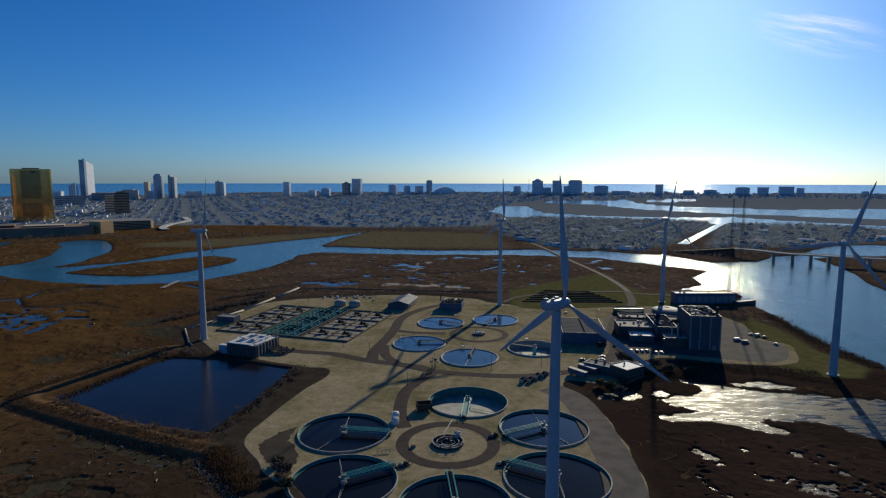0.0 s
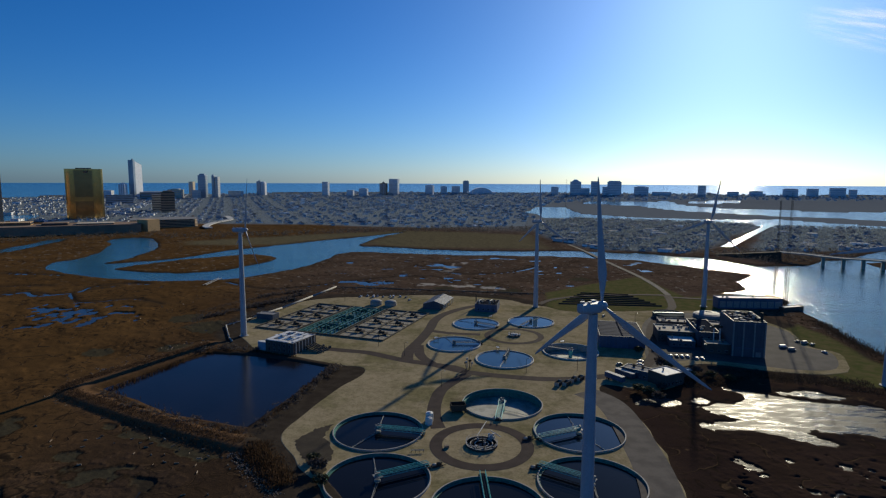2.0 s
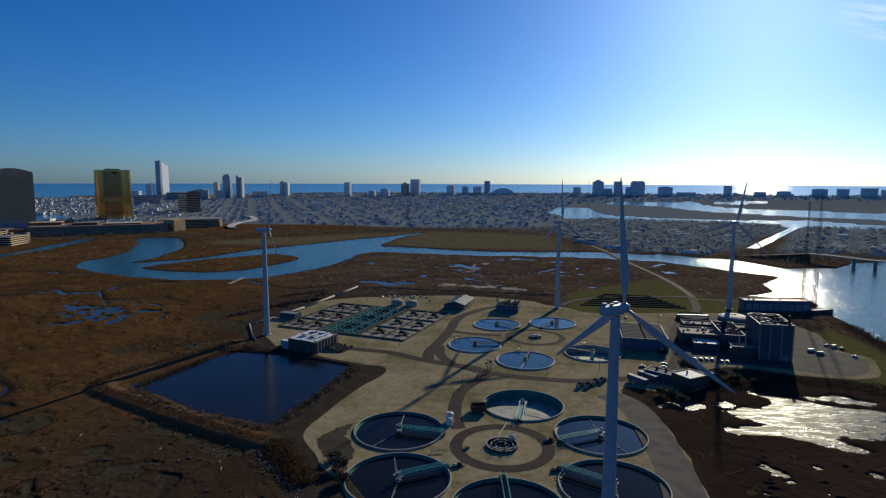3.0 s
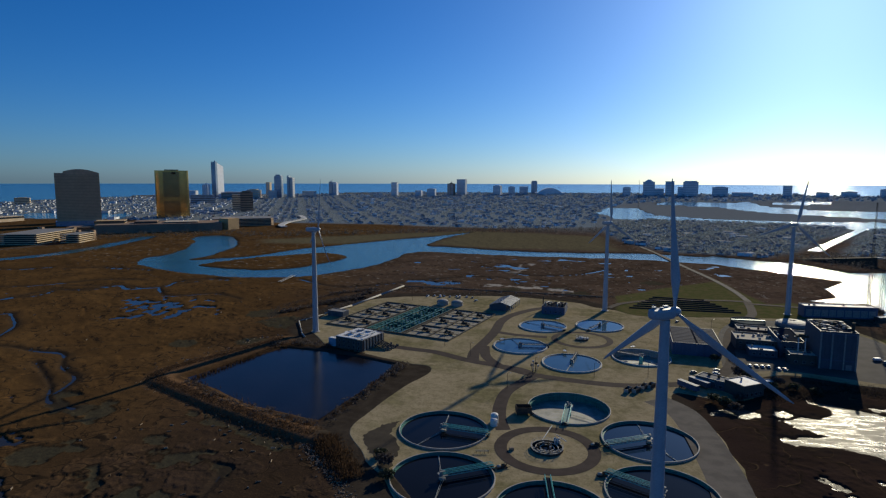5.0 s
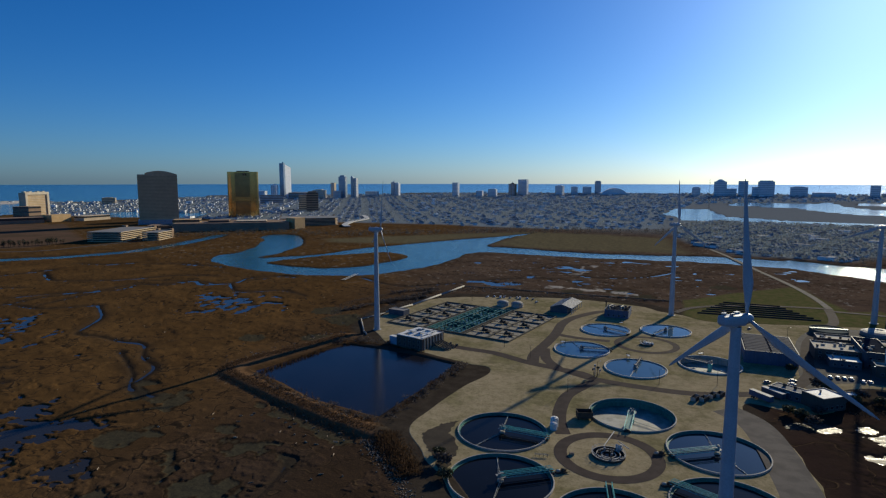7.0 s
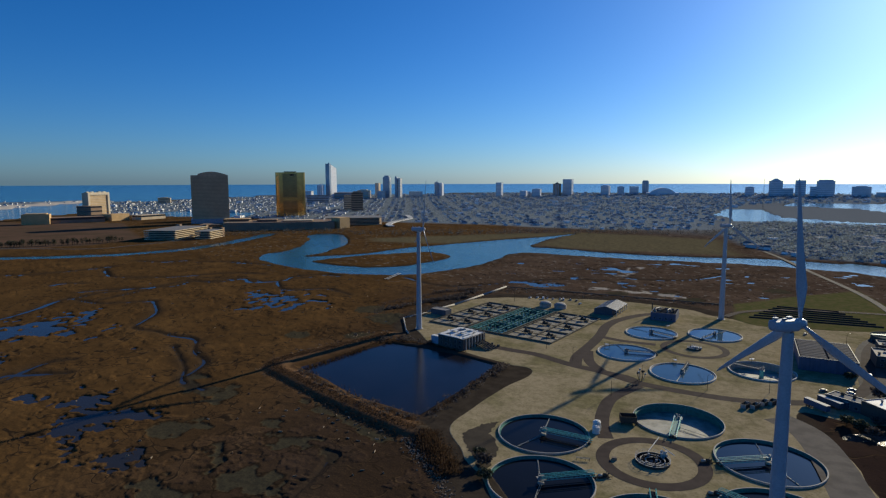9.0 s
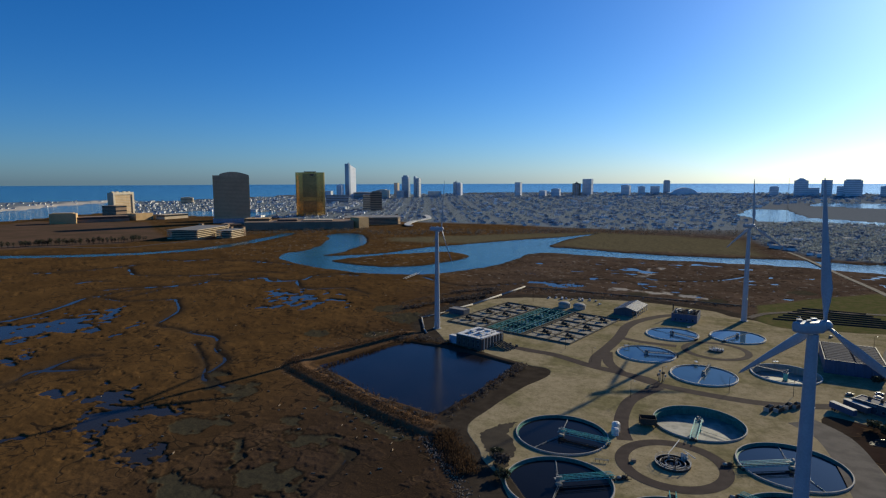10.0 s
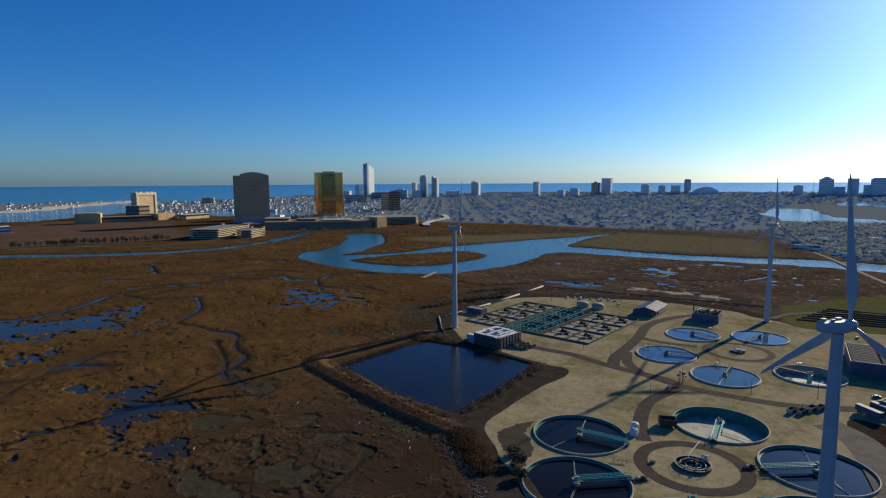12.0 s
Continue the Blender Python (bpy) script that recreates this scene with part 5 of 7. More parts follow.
bm = bmesh.new()
box(bm, 0, 0, 3.5, 26, 1.4, 0.4)
part("gangway", bm, teal_steel, t)
t = thing("silver_domed_tank", 200, 507, PAD_Z, 0, "wide low tank with a shining ribbed cover", "holding tank", "east holding tanks")
bm = bmesh.new()
lathe(bm, [(12, -0.5), (12, 2.2), (11.5, 2.6), (9, 3.4), (5, 4.0), (0.4, 4.2)], 40)
part("cover", bm, unit_grey, t)
for k in range(8):
    a = 2 * math.pi * k / 8
    bm = bmesh.new()
    tube(bm, (11.6 * math.cos(a), 11.6 * math.sin(a), 2.7), (0.6 * math.cos(a), 0.6 * math.sin(a), 4.4), 0.2, 5)
    part("cover_rib", bm, unit_grey, t)
block("site_office", 110, 334, 32, 15, 13, 7.0, brick_dark, roof_white, "small site office with a white flat roof", "site office", cols=4, rows=1, units=1, seed=12, parapet=0.25)
block("site_office_wing", 97, 344, -38, 17, 9, 5, cladding_dark, roof_grey, "low grey-roofed wing beside the site office", "site building", cols=4, rows=1, units=2, seed=13, parapet=0.25)
block("small_store", 125, 348, 10, 9, 5, 3.4, cladding_dark, roof_white, "little store hut with a pale roof among bushes", "hut", parapet=0.2, seed=14)
block("shore_store", 288, 541, 20, 22, 6, 3, brick_dark, roof_white, "low red-brown store by the water's edge", "hut", parapet=0.2, seed=15, base=0.2)
block("dark_hut", -178, 470, -15, 16, 9, 4.5, cladding_dark, roof_grey, "dark low hut beside the pipe bank", "hut", parapet=0.2, seed=16, base=0.3)


def trailer(x, y, rz, colour, label):
    t = thing("box_trailer", x, y, PAD_Z, rz, label, "trailer", "parked box trailers")
    bm = bmesh.new()
    box(bm, 0, 0, 1.2, 13, 2.8, 2.9)
    part("box_body", bm, colour, t)
    bm = bmesh.new()
    box(bm, 0, 0, 4.1, 13.1, 2.9, 0.12)
    part("box_roof", bm, colour if colour is cladding_blue else concrete_pale, t)
    bm = bmesh.new()
    box(bm, 0, 0, 0.9, 12, 1.2, 0.3)
    part("chassis", bm, rust_dark, t)
    for u in (-4.8, -3.6):
        for s in (-1, 1):
            bm = bmesh.new()
            tube(bm, (u, s * 1.3, 0.5), (u, s * 0.9, 0.5), 0.5, 14)
            part("wheel", bm, tyre_black, t)
    bm = bmesh.new()
    tube(bm, (4.5, 0.8, 0), (4.5, 0.8, 1.2), 0.12), tube(bm, (4.5, -0.8, 0), (4.5, -0.8, 1.2), 0.12)
    part("landing_leg", bm, rust_dark, t)


trailer(81.0, 335.0, -53, cladding_blue, "blue box trailer parked on the sandy ground")
trailer(88.5, 341.5, -53, cladding_dark, "dark box trailer with a pale roof")
trailer(92.6, 344.6, -53, cladding_dark, "dark box trailer with a pale roof")


def skip(x, y, rz):
    t = thing("waste_skip", x, y, PAD_Z, rz, "open steel waste container with a rusty shell", "skip", "open waste containers")
    for cx, cy, sx, sy in ((0, -1.35, 6.2, 0.15), (0, 1.35, 6.2, 0.15), (-3.05, 0, 0.15, 2.55), (3.05, 0, 0.15, 2.55)):
        bm = bmesh.new()
        box(bm, cx, cy, 0.1, sx, sy, 2.1)
        part("side", bm, rust_dark if cx == 0 else concrete, t)
    bm = bmesh.new()
    box(bm, 0, 0, 0.05, 6.0, 2.55, 0.15)
    part("floor_plate", bm, rust_dark, t)
    for k in range(5):
        for s in (-1, 1):
            bm = bmesh.new()
            box(bm, -2.4 + 1.2 * k, s * 1.46, 0.1, 0.12, 0.08, 2.1)
            part("rib", bm, rust_dark, t)


for x, y, a in ((47.0, 325.5, 62), (51.5, 326.0, 58), (56.8, 332.5, 60), (60.8, 335.0, 57)):
    skip(x, y, a)

# white silo pair and the dark open container by the lane
t = thing("chemical_tank", -23.0, 268.5, PAD_Z, 0, "pair of white plastic tanks standing by the lane", "chemical tank")
for v, r, h in ((1.6, 1.9, 4.6), (-2.2, 1.7, 3.4)):
    bm = bmesh.new()
    lathe(bm, [(r, -0.2), (r, h * 0.85), (r * 0.9, h * 0.95), (r * 0.4, h), (r * 0.4, h + 0.2)], 20, 0, v)
    part("tank_body", bm, roof_white, t)
bm = bmesh.new()
tube(bm, (0.4, 1.6, 4.6), (1.8, -0.4, 4.2), 0.12), tube(bm, (1.8, -0.4, 4.2), (1.8, -0.4, 0), 0.12)
part("pipe", bm, steel_grey, t)
t = thing("sludge_container", -9.5, 283.5, PAD_Z, 12, "dark open-topped steel container on legs", "container")
for cx, cy, sx, sy in ((0, -2.6, 7.6, 0.2), (0, 2.6, 7.6, 0.2), (-3.7, 0, 0.2, 5.0), (3.7, 0, 0.2, 5.0)):
    bm = bmesh.new()
    box(bm, cx, cy, 1.0, sx, sy, 3.0)
    part("side", bm, rust_dark, t)
bm = bmesh.new()
box(bm, 0, 0, 1.0, 7.2, 5.0, 0.2)
part("floor_plate", bm, rust_dark, t)
for u in (-3.4, 3.4):
    for v in (-2.3, 2.3):
        bm = bmesh.new()
        box(bm, u, v, -0.2, 0.4, 0.4, 1.3)
        part("leg", bm, rust_dark, t)

# pump skids, crates and racks about the tanks
def pump_skid(x, y, rz):
    t = thing("pump_skid", x, y, PAD_Z, rz, "rusty pump skid with pipes beside a tank", "pump", "pump skids")
    bm = bmesh.new()
    box(bm, 0, 0, -0.1, 4.6, 2.2, 0.4)
    part("base_frame", bm, rust_dark, t)
    for u, r in ((-1.3, 0.55), (0.9, 0.7)):
        bm = bmesh.new()
        tube(bm, (u - 0.8, 0, 0.95), (u + 0.8, 0, 0.95), r, 12)
        part("pump_body", bm, concrete if u < 0 else rust_dark, t, smooth=True)
    for v in (-0.8, 0.8):
        bm = bmesh.new()
        tube(bm, (-2.2, v, 0.6), (3.4, v * 1.6, 0.5), 0.16, 7)
        tube(bm, (1.8, v, 0.6), (1.8, v, 2.1), 0.12, 7)
        part("pipe", bm, rubble_white if v > 0 else rust_dark, t)


for x, y, a in ((24.5, 226.5, 20), (23.5, 253.0, 25), (-16.0, 225.5, 30)):
    pump_skid(x, y, a)
t = thing("crate", -12.9, 242.3, PAD_Z, 14, "pale wooden crate inside the ring lane", "crate")
bm = bmesh.new()
box(bm, 0, 0, -0.05, 1.9, 1.4, 1.1)
part("box_body", bm, rubble_white, t)
for u in (-0.7, 0.0, 0.7):
    bm = bmesh.new()
    box(bm, u, 0, 1.05, 0.45, 1.5, 0.08)
    part("lid_board", bm, rubble_white, t)
t = thing("pipe_rack", -25.3, 237.2, PAD_Z, 8, "low steel rack on the sand between tanks", "rack")
for u in (-2.6, -0.9, 0.9, 2.6):
    bm = bmesh.new()
    tube(bm, (u, -0.8, -0.1), (u, -0.8, 0.9), 0.08, 5), tube(bm, (u, 0.8, -0.1), (u, 0.8, 0.9), 0.08, 5), tube(bm, (u, -0.8, 0.9), (u, 0.8, 0.9), 0.08, 5)
    part("trestle", bm, rust_dark, t)
for v in (-0.5, 0.4):
    bm = bmesh.new()
    tube(bm, (-3.0, v, 1.0), (3.0, v, 1.0), 0.1, 6)
    part("stored_pipe", bm, concrete, t)
for x, y, a in ((10.7, 484.0, 60), (-30.5, 413.5, 20), (14.0, 391.5, 100), (61.0, 410.5, 40)):
    t = thing("sampling_gantry", x, y, PAD_Z, a, "small steel gantry frame at a clarifier's rim", "gantry", "rim gantries")
    for u in (-1.6, 1.6):
        bm = bmesh.new()
        tube(bm, (u, -0.9, -0.1), (u, -0.9, 3.4), 0.1, 5), tube(bm, (u, 0.9, -0.1), (u, 0.9, 3.4), 0.1, 5), tube(bm, (u, -0.9, 3.4), (u, 0.9, 3.4), 0.1, 5)
        part("portal", bm, rust_dark, t)
    bm = bmesh.new()
    box(bm, 0, 0, 2.2, 3.4, 1.9, 0.12)
    part("platform", bm, steel_grey, t)

# the round pit in the middle of each ring
def pit(x, y, r, label, rings):
    t = thing("splitter_pit", x, y, PAD_Z, 0, label, "flow splitter", "ring hubs")
    for k, f in enumerate(rings):
        bm = bmesh.new()
        top = 1.0 - 0.2 * k
        lathe(bm, [(r * f, -0.4), (r * f, top), (r * f - 0.35, top), (r * f - 0.35, -0.4)], 40, close=True)
        part("ring_wall", bm, rust_dark, t)
        bm = bmesh.new()
        lathe(bm, [(r * f + 0.02, top - 0.05), (r * f + 0.02, top + 0.12), (r * f - 0.4, top + 0.12), (r * f - 0.4, top - 0.05)], 40, close=True)
        part("ring_coping", bm, concrete, t)
    bm = bmesh.new()
    lathe(bm, [(r - 0.3, 0.05), (r - 0.3, 0.12)], 40)
    part("pit_water", bm, tank_dark_water, t)
    for k in range(9):
        a = 0.7 * k
        q = r * (0.2 + 0.09 * k)
        bm = bmesh.new()
        box(bm, q * math.cos(a), q * math.sin(a), 0.1, 0.9, 0.6, 1.2 + 0.25 * (k % 4), 40 * k)
        tube(bm, (q * math.cos(a), q * math.sin(a), 1.2), (q * math.cos(a), q * math.sin(a), 2.6 + 0.2 * (k % 3)), 0.12, 6)
        part("valve", bm, rust_dark if k % 3 else steel_grey, t)
    bm = bmesh.new()
    for k in range(20):
        a, b = 2 * math.pi * k / 20, 2 * math.pi * (k + 1) / 20
        tube(bm, (r * math.cos(a), r * math.sin(a), 1.2), (r * math.cos(a), r * math.sin(a), 2.3), 0.05, 4)
        for z in (1.75, 2.3):
            tube(bm, (r * math.cos(a), r * math.sin(a), z), (r * math.cos(b), r * math.sin(b), z), 0.05, 4)
    part("railing", bm, steel_grey, t)
    return t


t = pit(2.4, 246, 7.1, "round concrete splitter pit with valves and railing", (1.0, 0.72, 0.45))
bm = bmesh.new()
tube(bm, (-2.5, 6.5, 0.4), (2.4, 24, 0.8), 0.22, 6)
part("feed_pipe", bm, concrete_pale, t, "pale feed pipe")
bm = bmesh.new()
for k in range(6):
    box(bm, 3.5 + 0.9 * (k % 3), 5 + 1.3 * (k // 3), 0, 0.8, 0.9, 2.0 + 0.7 * (k % 2), 17 * k)
tube(bm, (4, 8, 3.4), (8.5, 2.5, 3.0), 0.2, 6)
part("pump_set", bm, concrete_pale, t)
t = pit(27.5, 430, 4.5, "small round splitter pit with pale pipes", (1.0, 0.6))
bm = bmesh.new()
for k in range(5):
    box(bm, -2.6 + 1.5 * k, -0.5 + 0.9 * (k % 2), 0.3, 2.0, 2.4, 1.0 + 0.4 * (k % 3), 25 * k)
part("pump_set", bm, roof_white, t)

# ---- aeration basins ----
t = thing("aeration_basin", AER[0], AER[1], PAD_Z, AER_TURN, "long concrete aeration block with a teal middle basin", "aeration basin")


def aer_wall(u0, v0, u1, v1, wide=0.6, top=1.1, material=weathered, low=-4.5):
    bm = bmesh.new()
    box(bm, -(u0 + u1) / 2, (v0 + v1) / 2, low, abs(u1 - u0) + wide, abs(v1 - v0) + wide, top - low)
    part("basin_wall", bm, material, t)


W, D = AER_W, AER_D
for u in (0, 39, 42, 74, 77, W):
    aer_wall(u, 0.6, u, D - 0.6, top=1.1)
for v in (0, D):
    aer_wall(0, v, W, v, 0.62, 1.12)
for u0, u1, n in ((0, 39, 3), (77, W, 3)):
    um = (u0 + u1) / 2
    aer_wall(um, 0.8, um, D - 0.8, 1.6, 1.0)
    for k in range(1, n):
        aer_wall(u0 + 0.5, D * k / n, u1 - 0.5, D * k / n, 1.3, 1.04)
    for k in range(n):
        for s in (0, 1):
            a0, a1 = (u0, um) if s == 0 else (um, u1)
            uc, vc = (a0 + a1) / 2, D * (k + 0.5) / n
            bm = bmesh.new()
            box(bm, -uc, vc, -0.9, a1 - a0 - 0.6, D / n - 1.0, 0.95)
            part("basin_water", bm, froth, t)
            # aerator platform: bridge, motor, cage, pipes
            bm = bmesh.new()
            box(bm, -uc, vc, 1.0, a1 - a0 - 0.4, 1.8, 0.2)
            box(bm, -uc, vc, 1.2, 4.8, 4.4, 0.5)
            box(bm, -uc + 3.6, vc + 2.4, 0.6, 2.4, 5.0, 0.7, 20)
            part("aerator_bridge", bm, rust_dark, t)
            bm = bmesh.new()
            lathe(bm, [(1.5, 1.6), (1.5, 2.8), (0.8, 3.1), (0.8, 4.0)], 12, -uc, vc)
            for q in range(6):
                tube(bm, (-uc + 1.8 * math.cos(q), vc + 1.6 * math.sin(q), -0.8), (-uc + 1.5 * math.cos(q), vc + 1.5 * math.sin(q), 1.8), 0.16, 5)
            box(bm, -uc + 2.2, vc + 1.0, 1.2, 1.4, 1.2, 1.5)
            part("aerator_drive", bm, rust_dark, t)
            bm = bmesh.new()
            for q in range(8):
                x0 = -a1 + (a1 - a0) * q / 7.0
                tube(bm, (x0, vc + 0.75, 1.2), (x0, vc + 0.75, 2.2), 0.05, 4)
            tube(bm, (-a1, vc + 0.75, 2.2), (-a0, vc + 0.75, 2.2), 0.05, 4)
            part("railing", bm, rust_dark, t)
# teal middle basin
bm = bmesh.new()
box(bm, -58, D / 2, -3.6, 31.4, D - 0.7, 0.4)
part("basin_floor", bm, teal_paint, t)
for u in (42.6, 73.4):
    aer_wall(u, 0.9, u, D - 0.9, 0.5, 1.0, teal_paint)
for v in (0.9, 31, 62, D - 0.9):
    aer_wall(43.2, v, 72.8, v, 0.4, 0.4 if 1 < v < 90 else 0.9, teal_paint)
bm = bmesh.new()
box(bm, -58, D / 2, -2.4, 29.6, D - 2.4, 0.2)
part("basin_water", bm, teal_water, t)
for k in range(14):
    for u in (46.5, 54, 62, 69.5):
        bm = bmesh.new()
        v = 4 + k * 6.4
        box(bm, -u, v, -3.4, 0.9, 0.9, 4.8)
        if k % 2 == 0:
            box(bm, -u, v + 1.8, 0.6, 1.0, 4.2, 0.7)
        elif u > 60:
            box(bm, -u + 1.4, v, 0.2, 3.4, 1.2, 0.8)
        part("column", bm, teal_paint, t)
for u in (50, 66):
    bm = bmesh.new()
    box(bm, -u, D / 2, 1.0, 1.1, D - 2, 0.18)
    for k in range(24):
        tube(bm, (-u + 0.5, 2 + 3.8 * k, 1.1), (-u + 0.5, 2 + 3.8 * k, 2.2), 0.05, 4)
    tube(bm, (-u + 0.5, 2, 2.2), (-u + 0.5, D - 2, 2.2), 0.06, 4)
    part("gangway", bm, teal_paint, t)

# ---- pipe bank, poles, masts, kerbs ----
def pipeline(points, r, z, label, material=concrete_pale):
    t = thing("pipeline", points[0][0], points[0][1], z, 0, label, "pipe")
    base = Vector((*points[0], 0))
    for p, q in zip(points, points[1:]):
        bm = bmesh.new()
        tube(bm, Vector((*p, r)) - base, Vector((*q, r)) - base, r, 10)
        part("pipe_run", bm, material, t, smooth=True)
    for p, q in zip(points, points[1:]):
        n = max(2, int((Vector(q) - Vector(p)).length / 14))
        for k in range(n):
            c = Vector(p).lerp(Vector(q), (k + 0.5) / n) - base.xy
            bm = bmesh.new()
            box(bm, c.x, c.y, -0.6, 1.2, 1.2, 0.9)
            part("pipe_support", bm, concrete, t)


pipeline([(-190, 470), (-178, 505), (-166, 560), (-155, 613)], 0.9, 0.5, "long pale pipe on low supports beside the basins", concrete)
pipeline([(-155, 613), (-110, 612), (-70, 606), (9, 599), (60, 594)], 0.5, 0.6, "thin grey pipe along the marsh edge", weathered)
pipeline([(-177, 397), (-184, 407), (-202, 442), (-190, 470)], 0.45, 0.5, "bent pale pipe round the turbine's foot", concrete)


def pole(x, y, h, arm=1.6):
    t = thing("light_pole", x, y, PAD_Z, 20, "slim dark lamp pole on the sandy ground", "lamp pole", "lamp poles")
    bm = bmesh.new()
    tube(bm, (0, 0, -0.3), (0, 0, h), 0.16, 8, 0.09)
    part("post", bm, rust_dark, t)
    bm = bmesh.new()
    tube(bm, (0, 0, h), (arm, 0, h + 0.2), 0.06, 6)
    part("arm", bm, rust_dark, t)
    bm = bmesh.new()
    box(bm, arm + 0.3, 0, h + 0.1, 0.8, 0.35, 0.18)
    part("lamp_head", bm, steel_grey, t)


for x, y, h in ((-20.1, 317.7, 9), (-5.0, 347.2, 10), (-129, 543.6, 12), (-48.8, 374, 9), (62, 352, 9), (-70, 395, 9), (30, 345, 9), (128, 470, 10), (150, 385, 9)):
    pole(x, y, h)
t = thing("floodlight_tree", -5.5, 350, PAD_Z, 0, "cluster of pipes and boxes on a rusty frame", "plant equipment")
for k in range(6):
    bm = bmesh.new()
    tube(bm, (1.2 * math.cos(k), 1.2 * math.sin(k), -0.2), (2.2 * math.cos(k), 2.0 * math.sin(k), 4.0 + (k % 3)), 0.16, 5)
    box(bm, 2.2 * math.cos(k), 2.0 * math.sin(k), 3.4 + (k % 3), 1.0, 0.8, 1.1, 30 * k)
    part("frame_leg", bm, rust_dark if k % 2 else steel_grey, t)


def lattice_mast(x, y, z, h, w, label):
    t = thing("radio_mast", x, y, z, 0, label, "radio mast", "radio masts")
    n = int(h / 5)
    for a in (0, 120, 240):
        bm = bmesh.new()
        c, s = math.cos(radians(a)), math.sin(radians(a))
        tube(bm, (w * c, w * s, -1), (w * 0.35 * c, w * 0.35 * s, h), 0.17, 5, 0.1)
        part("leg", bm, rust_dark, t)
    bm = bmesh.new()
    for k in range(n):
        f0, f1 = 1 - 0.65 * k / n, 1 - 0.65 * (k + 1) / n
        for a in (0, 120, 240):
            c0, s0, c1, s1 = math.cos(radians(a)), math.sin(radians(a)), math.cos(radians(a + 120)), math.sin(radians(a + 120))
            tube(bm, (w * f0 * c0, w * f0 * s0, 5.0 * k), (w * f1 * c1, w * f1 * s1, 5.0 * (k + 1)), 0.07, 4)
            tube(bm, (w * f0 * c0, w * f0 * s0, 5.0 * k), (w * f0 * c1, w * f0 * s1, 5.0 * k), 0.05, 4)
    part("bracing", bm, rust_dark, t)


lattice_mast(283, 543, 0.2, 108, 2.2, "tall thin red-brown lattice radio mast at the shore")
lattice_mast(276, 549, 0.2, 100, 1.6, "slender lattice radio mast at the shore")
lattice_mast(300, 2032, 0, 122, 3.0, "thin far radio mast behind the houses")


def car(x, y, rz, van=False, z=None):
    t = thing("parked_van" if van else "parked_car", x, y, PAD_Z if z is None else z, rz, "parked van with dark windows" if van else "parked car with dark windows", "van" if van else "car", "parked vehicles")
    L, Wd = (5.6, 2.0) if van else (4.5, 1.8)
    bm = bmesh.new()
    sec = [(-L / 2, 0.5, 0.85), (-L / 2 + 0.1, 0.3, 1.0), (L / 2 - 1.2, 0.3, 0.95), (L / 2 - 0.1, 0.3, 0.8), (L / 2, 0.45, 0.7)]
    lo = [[bm.verts.new((u, s * Wd / 2, z0)) for s in (-1, 1)] + [bm.verts.new((u, s * Wd / 2 * 0.97, z1)) for s in (1, -1)] for u, z0, z1 in sec]
    for a, b in zip(lo, lo[1:]):
        for i in range(4):
            bm.faces.new((a[i], a[(i + 1) % 4], b[(i + 1) % 4], b[i]))
    bm.faces.new(lo[0][::-1]), bm.faces.new(lo[-1])
    bmesh.ops.recalc_face_normals(bm, faces=bm.faces)
    part("body", bm, car_paint, t)
    bm = bmesh.new()
    box(bm, -0.3 if not van else -0.4, 0, 0.9, (L * 0.55 if not van else L * 0.78), Wd * 0.93, 0.55 if not van else 1.2, taper=0.8 if not van else 0.92)
    part("cabin", bm, glass_dark if not van else car_paint, t)
    bm = bmesh.new()
    box(bm, -0.3, 0, 1.44 if not van else 2.08, L * 0.42 if not van else L * 0.7, Wd * 0.72, 0.05)
    part("roof_panel", bm, car_paint, t)
    for u in (-L * 0.3, L * 0.3):
        for s in (-1, 1):
            bm = bmesh.new()
            tube(bm, (u, s * Wd * 0.5, 0.33), (u, s * Wd * 0.36, 0.33), 0.33, 12)
            part("wheel", bm, tyre_black, t)


for k, (x, y) in enumerate(((129.7, 386), (133.6, 386), (137, 385.8), (140.5, 385.8), (145.3, 382), (148.8, 382))):
    car(x, y, 86 + 3 * (k % 2))
for x, y, a in ((235, 429.2, 20), (237.6, 425.5, 25), (241, 422, 30), (238.7, 403, 100), (216.4, 413.6, 10), (219, 407, 5), (106.2, 372.6, 20), (91, 365.9, 30), (109, 499.9, 60), (-67, 553, 70), (104, 366, 140), (123, 402, 75)):
    car(x, y, a, van=(int(x) % 3 == 0))
for k in range(9):
    car(-118 + 5.5 * k + (k % 3), 566 + 3 * (k % 2), 80 + 9 * (k % 4), k % 4 == 2)

# ---- the city ----
gold_glass = plain("gold_mirror_glass", (0.62, 0.40, 0.16), (0.50, 0.31, 0.12), 0.14, 0.9, coarse=30.0, fine=6.0, bump=0.0)
# warm, lifted tone: reflected warm ground is put into the base colour
bronze_glass = plain("bronze_glass", (0.72, 0.45, 0.26), (0.64, 0.40, 0.23), 0.6, 0.0, coarse=30.0, fine=6.0, bump=0.0, spec=0.15)
# matt white base colour stands in for bright sky mirrored in the glass
pale_glass = plain("sky_toned_mirror_glass", (0.85, 0.88, 0.9), (0.8, 0.84, 0.87), 0.5, 0.0, coarse=40.0, fine=9.0, bump=0.0)
blue_glass = plain("blue_tower_glass", (0.30, 0.38, 0.46), (0.24, 0.31, 0.38), 0.3, 0.3, coarse=30.0, fine=8.0, bump=0.0)
tan_stone = plain("tan_precast", (0.70, 0.54, 0.35), (0.60, 0.46, 0.30), 0.8, coarse=20.0, fine=3.0)
orange_stone = plain("orange_stucco", (0.66, 0.42, 0.19), (0.56, 0.35, 0.15), 0.8, coarse=20.0, fine=3.0)
